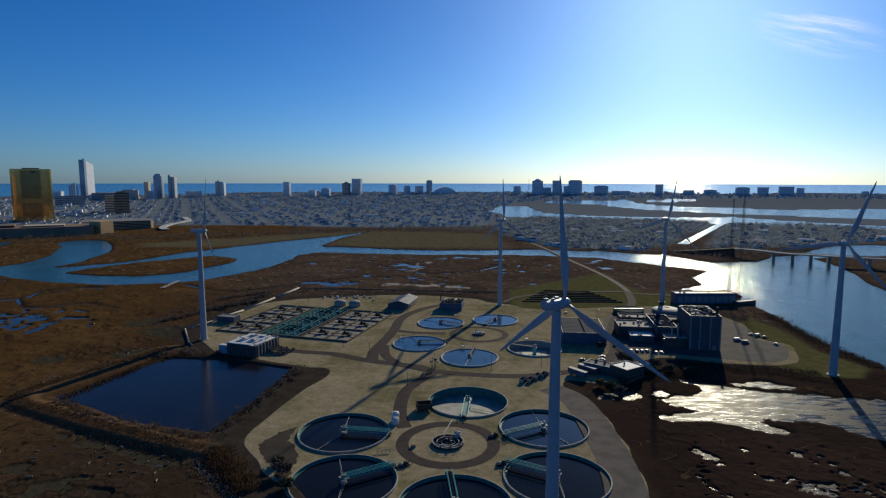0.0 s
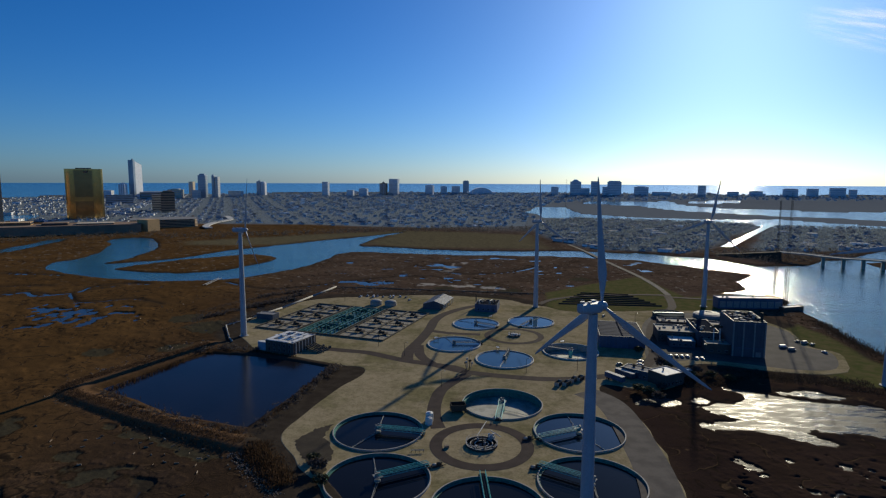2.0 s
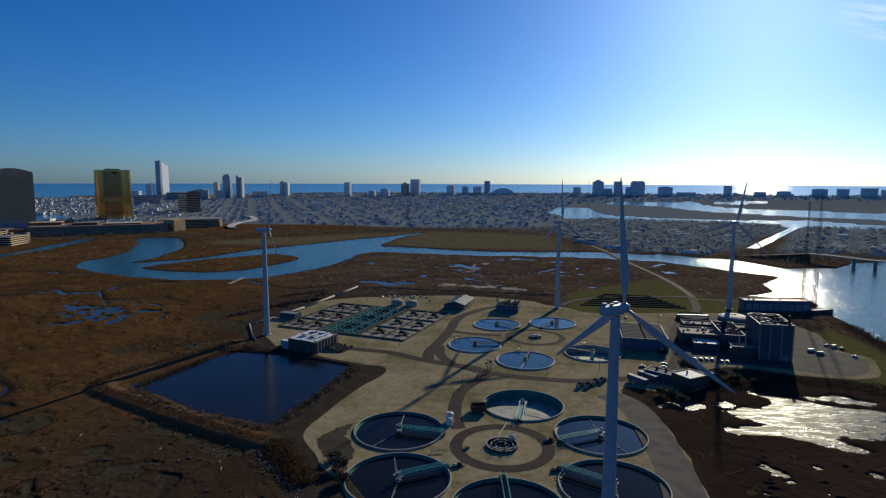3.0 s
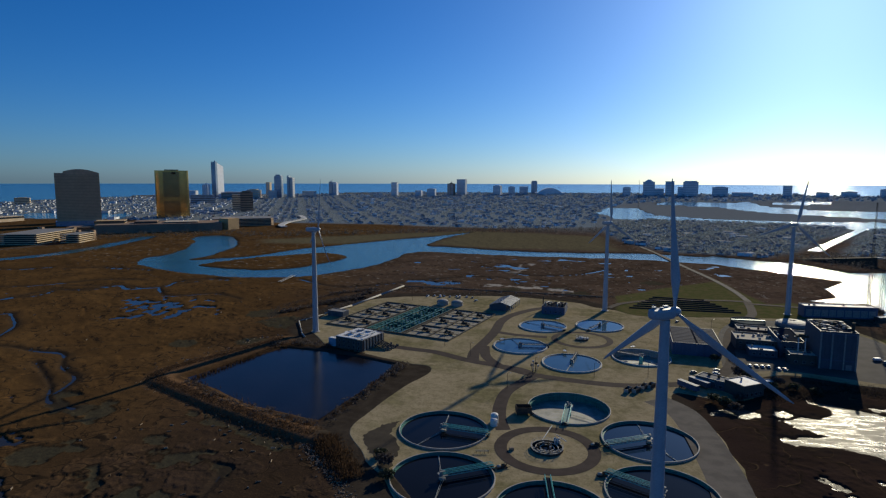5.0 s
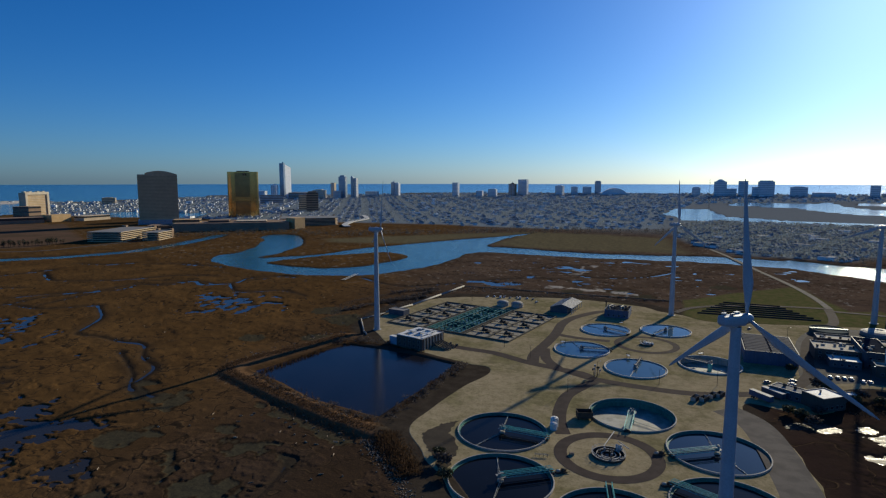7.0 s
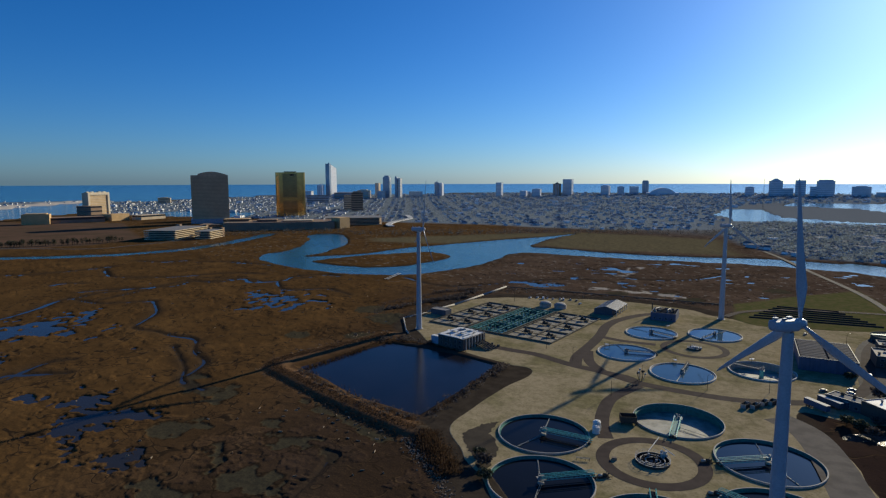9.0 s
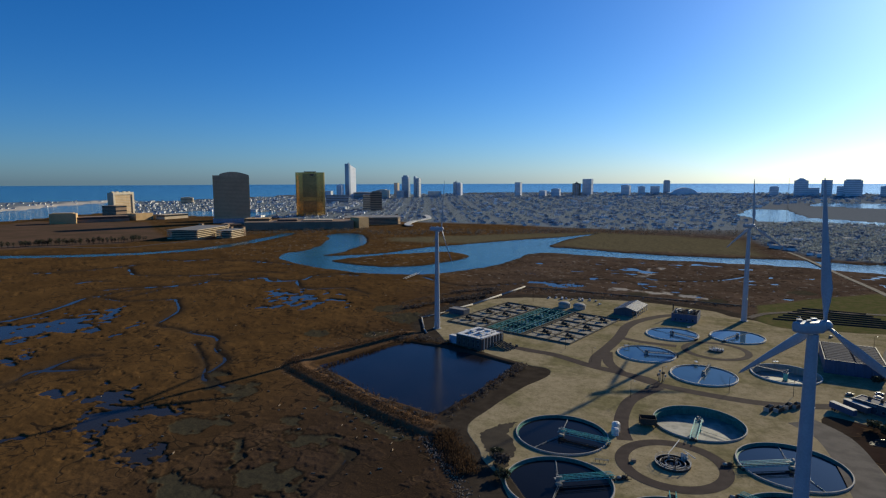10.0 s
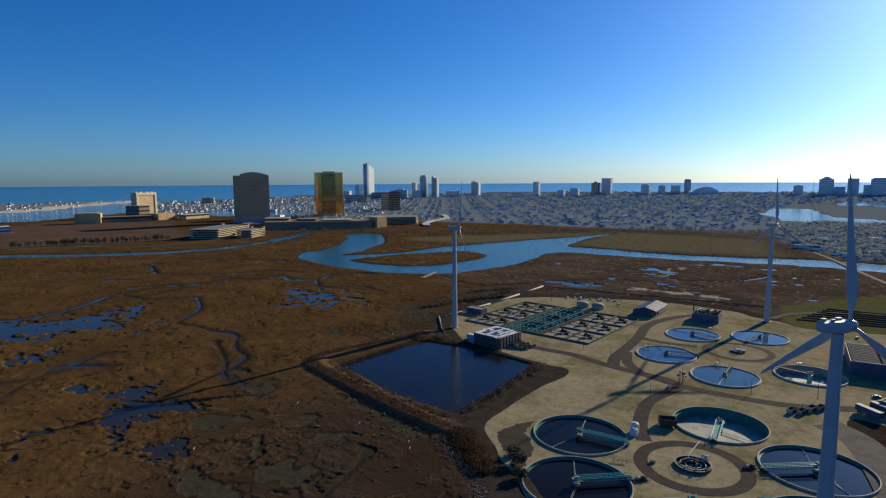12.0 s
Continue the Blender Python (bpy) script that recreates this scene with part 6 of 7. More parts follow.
# grey lifted so that distance haze sits in the far towers' base colour
hazed_stone = plain("hazed_grey_precast", (0.80, 0.82, 0.84), (0.70, 0.72, 0.75), 0.8, coarse=20.0, fine=3.0)
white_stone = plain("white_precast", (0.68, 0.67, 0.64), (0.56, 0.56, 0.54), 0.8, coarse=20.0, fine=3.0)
# window bands paled towards blue: haze painted into their colour
hazed_glass = plain("hazed_window_bands", (0.42, 0.47, 0.52), (0.34, 0.39, 0.44), 0.4, coarse=20.0, fine=4.0, bump=0.0)
# spandrels warmed the same way, reflection painted as colour
bronze_band = plain("bronze_spandrels", (0.52, 0.32, 0.18), (0.46, 0.285, 0.16), 0.7, coarse=20.0, fine=3.0, spec=0.1)
pale_stone = plain("pale_cream_precast", (0.78, 0.66, 0.48), (0.68, 0.57, 0.41), 0.8, coarse=20.0, fine=3.0)
# darker copy of the gold glass, for shade painted on the tower's centre
gold_dark = plain("shaded_gold_glass", (0.31, 0.215, 0.115), (0.23, 0.16, 0.085), 0.16, 0.9, coarse=30.0, fine=6.0, bump=0.0)
brown_stone = plain("dark_brown_podium", (0.36, 0.245, 0.165), (0.28, 0.19, 0.13), 0.9, coarse=20.0, fine=3.0, spec=0.05)


def tower(x, y, w, d, h, rz, wall, label, glass=None, bands=0, crown=None, strips=0, name="hotel_tower", setback=0.0, group="city towers", z=None):
    """A tower: body, floor bands, corner strips and crown."""
    # far off, the windows take the tone with haze painted in
    glass = glass or (hazed_glass if y > 2800 else glass_dark)
    if y > 2800 and x < -300:
        rz -= 22
    t = thing(name, x, y, height_at(x, y) if z is None else z, rz, label, "tower", group)
    bm = bmesh.new()
    box(bm, 0, 0, -6, w, d, h + 6)
    part("body", bm, wall, t)
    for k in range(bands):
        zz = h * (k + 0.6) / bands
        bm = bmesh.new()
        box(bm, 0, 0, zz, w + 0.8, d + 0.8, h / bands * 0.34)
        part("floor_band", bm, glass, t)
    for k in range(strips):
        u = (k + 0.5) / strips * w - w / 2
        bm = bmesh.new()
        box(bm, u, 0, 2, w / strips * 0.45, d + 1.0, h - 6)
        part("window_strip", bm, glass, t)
    if setback:
        bm = bmesh.new()
        box(bm, 0, 0, h, w * setback, d * setback, h * 0.07)
        part("penthouse", bm, wall, t)
    if crown == "spire":
        bm = bmesh.new()
        box(bm, 0, 0, h, w * 0.55, d * 0.55, h * 0.1, taper=0.3)
        tube(bm, (0, 0, h * 1.1), (0, 0, h * 1.22), 1.2, 6, 0.3)
        part("spire", bm, wall, t)
    elif crown == "gable":
        bm = bmesh.new()
        box(bm, 0, 0, h, w * 0.8, d * 0.8, h * 0.16, taper=0.25)
        part("pointed_top", bm, wall, t)
    elif crown == "slant":
        bm = bmesh.new()
        box(bm, -w * 0.18, 0, h, w * 0.5, d * 0.7, h * 0.05)
        part("roof_plant", bm, wall, t)
    elif crown == "mast":
        bm = bmesh.new()
        tube(bm, (w * 0.2, 0, h), (w * 0.2, 0, h + 14), 0.9, 6, 0.4)
        box(bm, 0, 0, h, w * 0.3, d * 0.4, 5)
        part("roof_plant", bm, wall, t)
    return t


# gold tower: mirror-glass slab with bright rounded ends and two standing fins
t = thing("gold_tower", -1161, 1640, 0, 34, "gold mirror-glass hotel tower with rounded corners", "tower", "city towers")
bm = bmesh.new()
lathe_pts = []
for i in range(48):
    a = 2 * math.pi * i / 48
    cx, sx = math.cos(a), math.sin(a)
    k = (abs(cx) ** 7 + abs(sx) ** 7) ** (-1 / 7)
    lathe_pts.append((48 * cx * k, 20 * sx * k))
lo = [bm.verts.new((x, y, -4)) for x, y in lathe_pts]
hi = [bm.verts.new((x, y, 146)) for x, y in lathe_pts]
for i in range(48):
    bm.faces.new((lo[i], lo[(i + 1) % 48], hi[(i + 1) % 48], hi[i]))
bm.faces.new(hi)
part("body", bm, gold_glass, t)
for u in (-27, 24):
    bm = bmesh.new()
    box(bm, u, -21, 0, 4, 3, 120)
    part("fin", bm, gold_glass, t)
# panels that paint the shaded, darkly reflecting middle of the front
for z0, sz in ((2, 50), (64, 78)):
    bm = bmesh.new()
    box(bm, -1.5, -20.2, z0, 46, 0.9, sz)
    part("front_glazing", bm, gold_dark, t, "gold glazing painted darker for the shaded centre")
bm = bmesh.new()
box(bm, 0, 0, 146, 40, 18, 3)
part("roof_plant", bm, brown_stone, t)
bm = bmesh.new()
box(bm, 6, -20.4, 134, 12, 0.5, 7)
part("sign_panel", bm, brown_stone, t, "dark plain sign panel")

# bronze slab with a curved roof
t = thing("bronze_tower", -1190, 1300, 0, 42, "dark bronze hotel slab with floor bands and a curved roof", "tower", "city towers")
bm = bmesh.new()
box(bm, 0, 0, -4, 97, 30, 138)
part("body", bm, bronze_glass, t)
for k in range(30):
    bm = bmesh.new()
    box(bm, 0, 0, 18 + k * 3.8, 97.8, 30.8, 1.4)
    part("floor_band", bm, bronze_band, t)
bm = bmesh.new()
prof = [(-30 + 78 * k / 12, 10 * math.sin(math.pi * (0.12 + 0.86 * k / 12)) + 0.0) for k in range(13)]
fr = [bm.verts.new((u, -15, 134 + max(0, hh))) for u, hh in prof]
bk = [bm.verts.new((u, 15, 134 + max(0, hh))) for u, hh in prof]
fl, bl = [bm.verts.new((prof[0][0], -15, 134)), bm.verts.new((prof[-1][0], -15, 134))], [bm.verts.new((prof[0][0], 15, 134)), bm.verts.new((prof[-1][0], 15, 134))]
for i in range(12):
    bm.faces.new((fr[i], fr[i + 1], bk[i + 1], bk[i]))
bm.faces.new([fl[0], fl[1]] + fr[::-1])
bm.faces.new([bl[0], bl[1]] + bk[::-1])
bmesh.ops.recalc_face_normals(bm, faces=bm.faces)
part("curved_roof", bm, bronze_glass, t)
bm = bmesh.new()
box(bm, 0, 0, -2, 104, 40, 14)
part("podium", bm, blue_glass, t)

# white mirror tower with a slanted side
t = thing("white_tower", -1885, 3082, 18, 85, "pale mirror-glass tower with a slanted far side", "tower", "city towers")
bm = bmesh.new()
a = [bm.verts.new(p) for p in ((-36, -14, -6), (36, -14, -6), (36, 14, -6), (-36, 14, -6), (-36, -14, 200), (34, -14, 176), (34, 14, 176), (-36, 14, 200))]
for f in ((4, 5, 6, 7), (0, 1, 5, 4), (1, 2, 6, 5), (2, 3, 7, 6), (3, 0, 4, 7)):
    bm.faces.new([a[i] for i in f])
part("body", bm, pale_glass, t)
bm = bmesh.new()
box(bm, -30, 0, 0, 16, 29.2, 202)
part("core", bm, blue_glass, t)
bm = bmesh.new()
lathe(bm, [(3, 200), (4, 206), (1, 210)], 12, -22, 0)
part("roof_ball", bm, blue_glass, t)

tower(-1912, 3003, 34, 26, 75, 25, hazed_stone, "grey slim hotel tower beside the mirror tower", bands=0, strips=3, crown="mast")
tower(-2010, 2990, 90, 30, 38, 28, hazed_stone, "broad grey block at the mirror tower's foot", bands=5)
tower(-1750, 3000, 110, 40, 34, 25, brown_stone, "long dark low block among the towers", bands=4)
tower(-1800, 3120, 120, 30, 30, 25, tan_stone, "long tan low hotel block", bands=4)
tower(-1650, 3060, 70, 40, 48, 25, tan_stone, "tan mid-rise hotel block", bands=5, setback=0.6)
tower(-1647, 3234, 25, 24, 84, 20, tan_stone, "narrow tan hotel tower", strips=2)
tower(-1549, 3166, 42, 30, 124, 22, blue_glass, "dark blue glass tower with stepped top", bands=14, setback=0.7)
tower(-1560, 3110, 36, 30, 44, 22, white_stone, "white low block before the blue tower", bands=5)
tower(-1498, 3196, 14, 30, 122, 22, blue_glass, "slim twin tower of dark glass", bands=12, crown="slant")
tower(-1480, 3200, 16, 30, 116, 22, white_stone, "slim pale twin tower", bands=12)
tower(-1341, 3465, 24, 28, 84, 18, blue_glass, "dark tower with a roof mast", crown="mast", strips=3)
tower(-1318, 3470, 30, 28, 76, 18, hazed_stone, "grey tower beside the dark one", strips=3, setback=0.7)
tower(-1440, 3350, 80, 30, 30, 18, white_stone, "long white low hotel", bands=4)
tower(-948, 3533, 36, 30, 84, 15, hazed_stone, "plain grey square tower", bands=10)
tower(-800, 3560, 40, 28, 34, 15, hazed_stone, "low grey apartment block", bands=4)
tower(-720, 3570, 52, 28, 44, 15, hazed_stone, "grey stepped apartment block", bands=5, setback=0.6)
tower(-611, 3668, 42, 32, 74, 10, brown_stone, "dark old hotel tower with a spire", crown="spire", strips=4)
tower(-554, 3743, 58, 34, 99, 10, hazed_stone, "broad grey hotel tower", bands=12)
tower(-324, 3764, 50, 32, 58, 8, hazed_stone, "grey slab apartment tower", setback=0.6, bands=7)
tower(-235, 3800, 40, 30, 50, 8, hazed_stone, "grey apartment tower with a stepped top", setback=0.5, bands=6)
tower(-161, 3912, 54, 30, 46, 6, hazed_stone, "grey square apartment block", bands=5)
tower(-93, 3929, 38, 28, 78, 6, blue_glass, "slim blue-grey apartment tower", strips=3, setback=0.8)
tower(-1104, 1990, 44, 38, 72, 30, brown_stone, "dark stepped mid-rise block inland", bands=8, setback=0.7)
tower(-1180, 2060, 40, 34, 60, 30, tan_stone, "tan mid-rise block inland", bands=7)
# hall with a vaulted roof
t = thing("arena_hall", 10, 3880, height_at(10, 3880), 5, "low grey hall with a vaulted roof", "hall", "city towers")
bm = bmesh.new()
prof = [(-80 + 160 * k / 14, 40 * math.sin(math.pi * k / 14) ** 0.7) for k in range(15)]
fr = [bm.verts.new((u, -40, hh)) for u, hh in prof]
bk = [bm.verts.new((u, 40, hh)) for u, hh in prof]
for i in range(14):
    bm.faces.new((fr[i], fr[i + 1], bk[i + 1], bk[i]))
bm.faces.new(fr[::-1]), bm.faces.new(bk)
bmesh.ops.recalc_face_normals(bm, faces=bm.faces)
part("vault", bm, hazed_stone, t)
bm = bmesh.new()
box(bm, 0, 0, -6, 190, 84, 16)
part("base", bm, hazed_stone, t)
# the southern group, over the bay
tower(486, 3799, 46, 30, 48, -5, hazed_stone, "blue-grey far apartment tower", setback=0.7, bands=5)
tower(616, 3783, 68, 34, 84, -7, hazed_stone, "far stepped tower with a pointed top", crown="gable", bands=8)
tower(665, 3790, 80, 34, 42, -7, hazed_stone, "far broad hotel block", bands=4)
tower(736, 3766, 50, 30, 87, -8, hazed_stone, "far square hotel tower", bands=8)
tower(800, 3757, 36, 30, 52, -8, hazed_stone, "far slim block between the towers", bands=4)
tower(853, 3747, 84, 34, 84, -9, hazed_stone, "far broad hotel tower with stepped top", setback=0.8, bands=8)
tower(1013, 3717, 84, 34, 52, -10, hazed_stone, "far stepped apartment block", setback=0.6, bands=5)
tower(1130, 3690, 110, 30, 22, -12, hazed_stone, "far long low block", bands=2)
tower(1355, 3638, 43, 30, 62, -14, hazed_stone, "lone far apartment tower", bands=6)
tower(1520, 3590, 60, 30, 26, -15, hazed_stone, "far low apartment block", bands=2)
tower(1640, 3560, 70, 30, 28, -16, hazed_stone, "far low apartment block with steps", bands=2, setback=0.5)
tower(1805, 3497, 74, 34, 42, -18, hazed_stone, "far broad apartment block", bands=4, setback=0.7)
tower(1908, 3459, 55, 30, 44, -18, hazed_stone, "far square apartment block", bands=4)
tower(2020, 3414, 75, 30, 48, -20, hazed_stone, "far wide apartment block with low wings", bands=4)
tower(2087, 3387, 34, 30, 39, -20, hazed_stone, "far narrow apartment block", bands=4)
tower(2330, 3200, 30, 30, 24, -24, hazed_stone, "far small grey tower", bands=2, setback=0.6)
tower(-2298, 2198, 56, 40, 30, 40, tan_stone, "tan stepped seaside block", bands=4, setback=0.5)
tower(-1650, 2560, 110, 34, 42, 35, blue_glass, "dark blue block behind the gold tower", bands=5)

# tan hotel with its low wings
t = tower(-1735, 1378, 80, 24, 80, 92, tan_stone, "tan hotel slab with a pale framed face and dark end", strips=0, name="tan_hotel")
for cx, sx, z0, sz in ((-36.5, 7, 0, 82), (36.5, 7, 0, 82), (0, 66, 74, 8)):
    bm = bmesh.new()
    box(bm, cx, -13.2, z0, sx, 3.0, sz)
    part("face_frame", bm, pale_stone, t)
for k in range(13):
    bm = bmesh.new()
    box(bm, 0, -12.1, 6 + 5.2 * k, 65, 0.6, 1.6)
    part("floor_band", bm, orange_stone, t)
for u in (-30, -12, 14, 32):
    bm = bmesh.new()
    box(bm, u, 2, 80, 8, 10, 4.5)
    part("roof_plant", bm, pale_stone, t)
tower(-1700, 1325, 40, 60, 40, 92, brown_stone, "dark lower wing of the tan hotel", bands=3, name="hotel_wing")
tower(-1610, 1095, 64, 40, 28, 48, orange_stone, "tan low hotel wing with a lit end", bands=0, setback=0.8, name="hotel_wing")
tower(-1580, 1180, 150, 50, 16, 60, brown_stone, "long dark casino podium", bands=1, name="casino_podium")
tower(-1545, 1290, 60, 40, 20, 88, orange_stone, "orange low casino front", bands=0, name="casino_hall")
tower(-1500, 1370, 90, 40, 14, 88, tan_stone, "low tan casino wing", bands=1, name="casino_hall")
tower(-1500, 790, 60, 46, 16, 64, white_stone, "pale low building on the field's edge", bands=2, name="field_building")


def car_park(x, y, rz, w, d, decks, label):
    t = thing("parking_garage", x, y, 0, rz, label, "parking garage", "parking garages")
    # near-black core paints the shade between the open decks
    bm = bmesh.new()
    box(bm, 0, 0, -1, w - 14, d - 14, decks * 3.6)
    part("core", bm, dark_roof, t)
    for k in range(decks + 1):
        bm = bmesh.new()
        box(bm, 0, 0, 0.6 + k * 3.6, w, d, 1.15)
        part("deck_parapet", bm, tan_stone, t)
    bm = bmesh.new()
    box(bm, 0, 0, 1.75 + decks * 3.6, w - 1.2, d - 1.2, 0.06)
    part("top_deck", bm, roof_grey, t)
    for s in (-1, 1):
        bm = bmesh.new()
        box(bm, s * (w / 2 - 3), d / 2 - 4, 0, 6, 8, decks * 3.4 + 6)
        part("stair_tower", bm, brown_stone, t)
    return t


car_park(-950, 938, 14, 68, 128, 5, "long open-decked tan parking garage by the creek")
car_park(-880, 955, 14, 34, 60, 4, "smaller open-decked tan parking garage")
car_park(-790, 1400, 32, 150, 100, 5, "open-decked tan parking garage beside the gold tower")
tower(-880, 1200, 260, 90, 19, 31, brown_stone, "long dark brown casino podium under the gold tower", bands=0, name="casino_podium", group="")
tower(-748, 1262, 34, 30, 27, 75, orange_stone, "bright tan block at the podium's end", bands=0, name="podium_block", group="")
tower(-1010, 1120, 70, 50, 14, 31, brown_stone, "low dark wing of the casino", bands=1, name="casino_podium", group="")
tower(-985, 1165, 60, 40, 25, 31, orange_stone, "brown block rising from the casino podium", bands=2, name="podium_block", group="")
tower(-905, 1180, 46, 36, 24, 31, brown_stone, "dark roof block on the casino podium", bands=1, name="podium_block", group="")
tower(-840, 1215, 70, 40, 22, 31, tan_stone, "tan low hall joined to the casino podium", bands=1, name="podium_block", group="")
# curved ramp road
bm = bmesh.new()
solid_ribbon(bm, smooth_line([Vector(p) for p in ((-640, 1330), (-672, 1380), (-700, 1480), (-716, 1620), (-790, 1760))], 8), 16, 4.0, 2.0)
tagged(part("road", bm, concrete_pale), "pale raised ramp road beside the garage", "ramp road", kind="structure")

# ---- houses and trees in great number ----
def many(name, verts, faces, mats, index, label, category):
    me = bpy.data.meshes.new(name)
    me.from_pydata([tuple(v) for v in verts], [], faces)
    for m in mats:
        me.materials.append(m)
    me.polygons.foreach_set("material_index", index)
    return tagged(new(name, me), label, category, kind="stuff")


# light walls and bluish roofs flatten the contrast, painting in distance haze
house_wall = plain("house_walls", (0.86, 0.86, 0.85), (0.76, 0.76, 0.75), 0.9, coarse=8.0, fine=1.0, island=0.6, spec=0.1)
house_roof = plain("house_roofs", (0.22, 0.235, 0.25), (0.17, 0.185, 0.20), 0.95, coarse=8.0, fine=1.0, island=0.9, spec=0.05)
flat_roof = plain("pale_flat_roofs", (0.28, 0.29, 0.30), (0.21, 0.22, 0.225), 0.95, coarse=10.0, fine=1.0, island=0.9, spec=0.05)


def house(vs, fs, mi, x, y, z, a, w, d, h, gable, flat):
    c, s = math.cos(a), math.sin(a)

    def put(u, v, q):
        vs.append((x + c * u - s * v, y + s * u + c * v, z + q))
        return len(vs) - 1
    b = [put(u * w / 2, v * d / 2, -1.5) for u, v in ((-1, -1), (1, -1), (1, 1), (-1, 1))]
    e = [put(u * w / 2, v * d / 2, h) for u, v in ((-1, -1), (1, -1), (1, 1), (-1, 1))]
    for i in range(4):
        fs.append((b[i], b[(i + 1) % 4], e[(i + 1) % 4], e[i]))
        mi.append(0)
    if flat:
        fs.append(tuple(e))
        mi.append(2)
        return
    o = [put(u * (w / 2 + 0.5), v * (d / 2 + 0.5), h) for u, v in ((-1, -1), (1, -1), (1, 1), (-1, 1))]
    r0, r1 = put(0, -d / 2 - 0.5, h + gable), put(0, d / 2 + 0.5, h + gable)
    for f in ((o[0], r0, r1, o[3]), (o[1], o[2], r1, r0), (o[0], o[1], r0), (o[2], o[3], r1)):
        fs.append(f)
        mi.append(1)


rng = random.Random(11)
town_turn = [radians(24), radians(-32), radians(-30), radians(40)]
counts = [4800, 1100, 560, 70]
town_water = [LAGOON, STRAIT, SOUND, BACKWATER, COAST]
for k, poly in enumerate(TOWN):
    xs, ys = [p[0] for p in poly], [p[1] for p in poly]
    n = 9000
    px_ = np.array([rng.uniform(min(xs), max(xs)) for _ in range(n * 3)])
    py_ = np.array([rng.uniform(min(ys), max(ys)) for _ in range(n * 3)])
    # rows along streets
    ct, st = math.cos(town_turn[k]), math.sin(town_turn[k])
    u, v = px_ * ct + py_ * st, -px_ * st + py_ * ct
    u = np.round(u / 26.0) * 26.0 + np.array([rng.uniform(-6, 6) for _ in range(n * 3)])
    v = np.round(v / 15.0) * 15.0 + np.array([rng.uniform(-5, 5) for _ in range(n * 3)])
    px_, py_ = u * ct - v * st, u * st + v * ct
    ok = inside(px_, py_, poly) & (np.round(u / 26.0) % 4 != 0)
    dist = np.hypot(px_, py_)
    for w_ in town_water:
        ok &= area_sd(px_, py_, w_) > 12
    ok &= edge_distance(px_, py_, CANAL, False) > 26
    idx = np.nonzero(ok)[0][:counts[k]]
    vs, fs, mi = [], [], []
    for i in idx:
        x, y = float(px_[i]), float(py_[i])
        z = height_at(x, y)
        far = dist[i] > 2400
        big = k != 3 and rng.random() < 0.035
        if big:
            house(vs, fs, mi, x, y, z, town_turn[k] + rng.choice([0, math.pi / 2]), rng.uniform(14, 32), rng.uniform(12, 20), rng.uniform(5, 13 if far else 8), 0, True)
        else:
            house(vs, fs, mi, x, y, z, town_turn[k] + rng.choice([0, math.pi / 2]), rng.uniform(6, 9.5), rng.uniform(8, 12), rng.uniform(2.8, 5.0), rng.uniform(1.6, 3.0), rng.random() < 0.12)
    many("town_houses", vs, fs, [house_wall, house_roof, flat_roof], mi, "rows of small town houses with dark roofs and pale walls", "houses")


def tuft(vs, fs, x, y, z, r, h, n, rnd):
    """A ragged crown of n small leaf clumps."""
    for _ in range(n):
        a, q = rnd.uniform(0, 6.283), math.sqrt(rnd.random())
        zz = z + h * (0.25 + 0.75 * rnd.random())
        f = q * r * (1.1 - 0.6 * abs((zz - z) / h - 0.5))
        cx, cy = x + f * math.cos(a), y + f * math.sin(a)
        s = r * rnd.uniform(0.22, 0.5)
        b = len(vs)
        for _ in range(3):
            vs.append((cx + rnd.uniform(-s, s), cy + rnd.uniform(-s, s), zz + rnd.uniform(-s, s) * 0.9))
        fs.append((b, b + 1, b + 2))


leafy, shrubs = ([], []), ([], [])
rng = random.Random(5)
for poly, count, lo_, hi_ in ((TOWN[1], 5200, 4, 8), (TOWN[2], 2400, 4, 8), (TOWN[0], 11000, 4, 8),
                              ([(120, 1030), (330, 950), (480, 1010), (640, 1000), (560, 900), (470, 850), (390, 835), (352, 915), (250, 985)], 420, 3, 6),
                              ([(-700, 1130), (-300, 1330), (-160, 1420), (140, 1450), (120, 1330), (-120, 1300), (-560, 1090)], 700, 3, 6),
                              ([(-1000, 1000), (-700, 1230), (-640, 1200), (-700, 1110), (-880, 980)], 300, 3, 6)):
    xs, ys = [p[0] for p in poly], [p[1] for p in poly]
    px_ = np.array([rng.uniform(min(xs), max(xs)) for _ in range(count * 4)])
    py_ = np.array([rng.uniform(min(ys), max(ys)) for _ in range(count * 4)])
    ok = inside(px_, py_, poly) & (edge_distance(px_, py_, CANAL, False) > 24)
    for w_ in town_water:
        ok &= area_sd(px_, py_, w_) > 8
    for i in np.nonzero(ok)[0][:count]:
        x, y = float(px_[i]), float(py_[i])
        h = rng.uniform(5, 10)
        tuft(*(leafy if hi_ > 6.5 else shrubs), x, y, height_at(x, y), rng.uniform(lo_, hi_) * 0.8, h, 11, rng)
# twigs tinted blue-grey, carrying distance haze in their colour
hazed_twigs = plain("hazed_bare_twigs", (0.24, 0.28, 0.29), (0.19, 0.225, 0.235), 0.95, coarse=3.0, fine=0.5, island=0.6, thin=0.4)
many("town_trees", *leafy, [hazed_twigs], [0] * len(leafy[1]), "bare winter trees among the houses", "trees")
shore_twigs = plain("dark_shore_scrub", (0.15, 0.135, 0.115), (0.11, 0.10, 0.085), 0.95, coarse=3.0, fine=0.5, island=0.7, thin=0.3, spec=0.0)
many("shore_scrub", *shrubs, [shore_twigs], [0] * len(shrubs[1]), "dark bare scrub along the creek's far bank", "scrub")

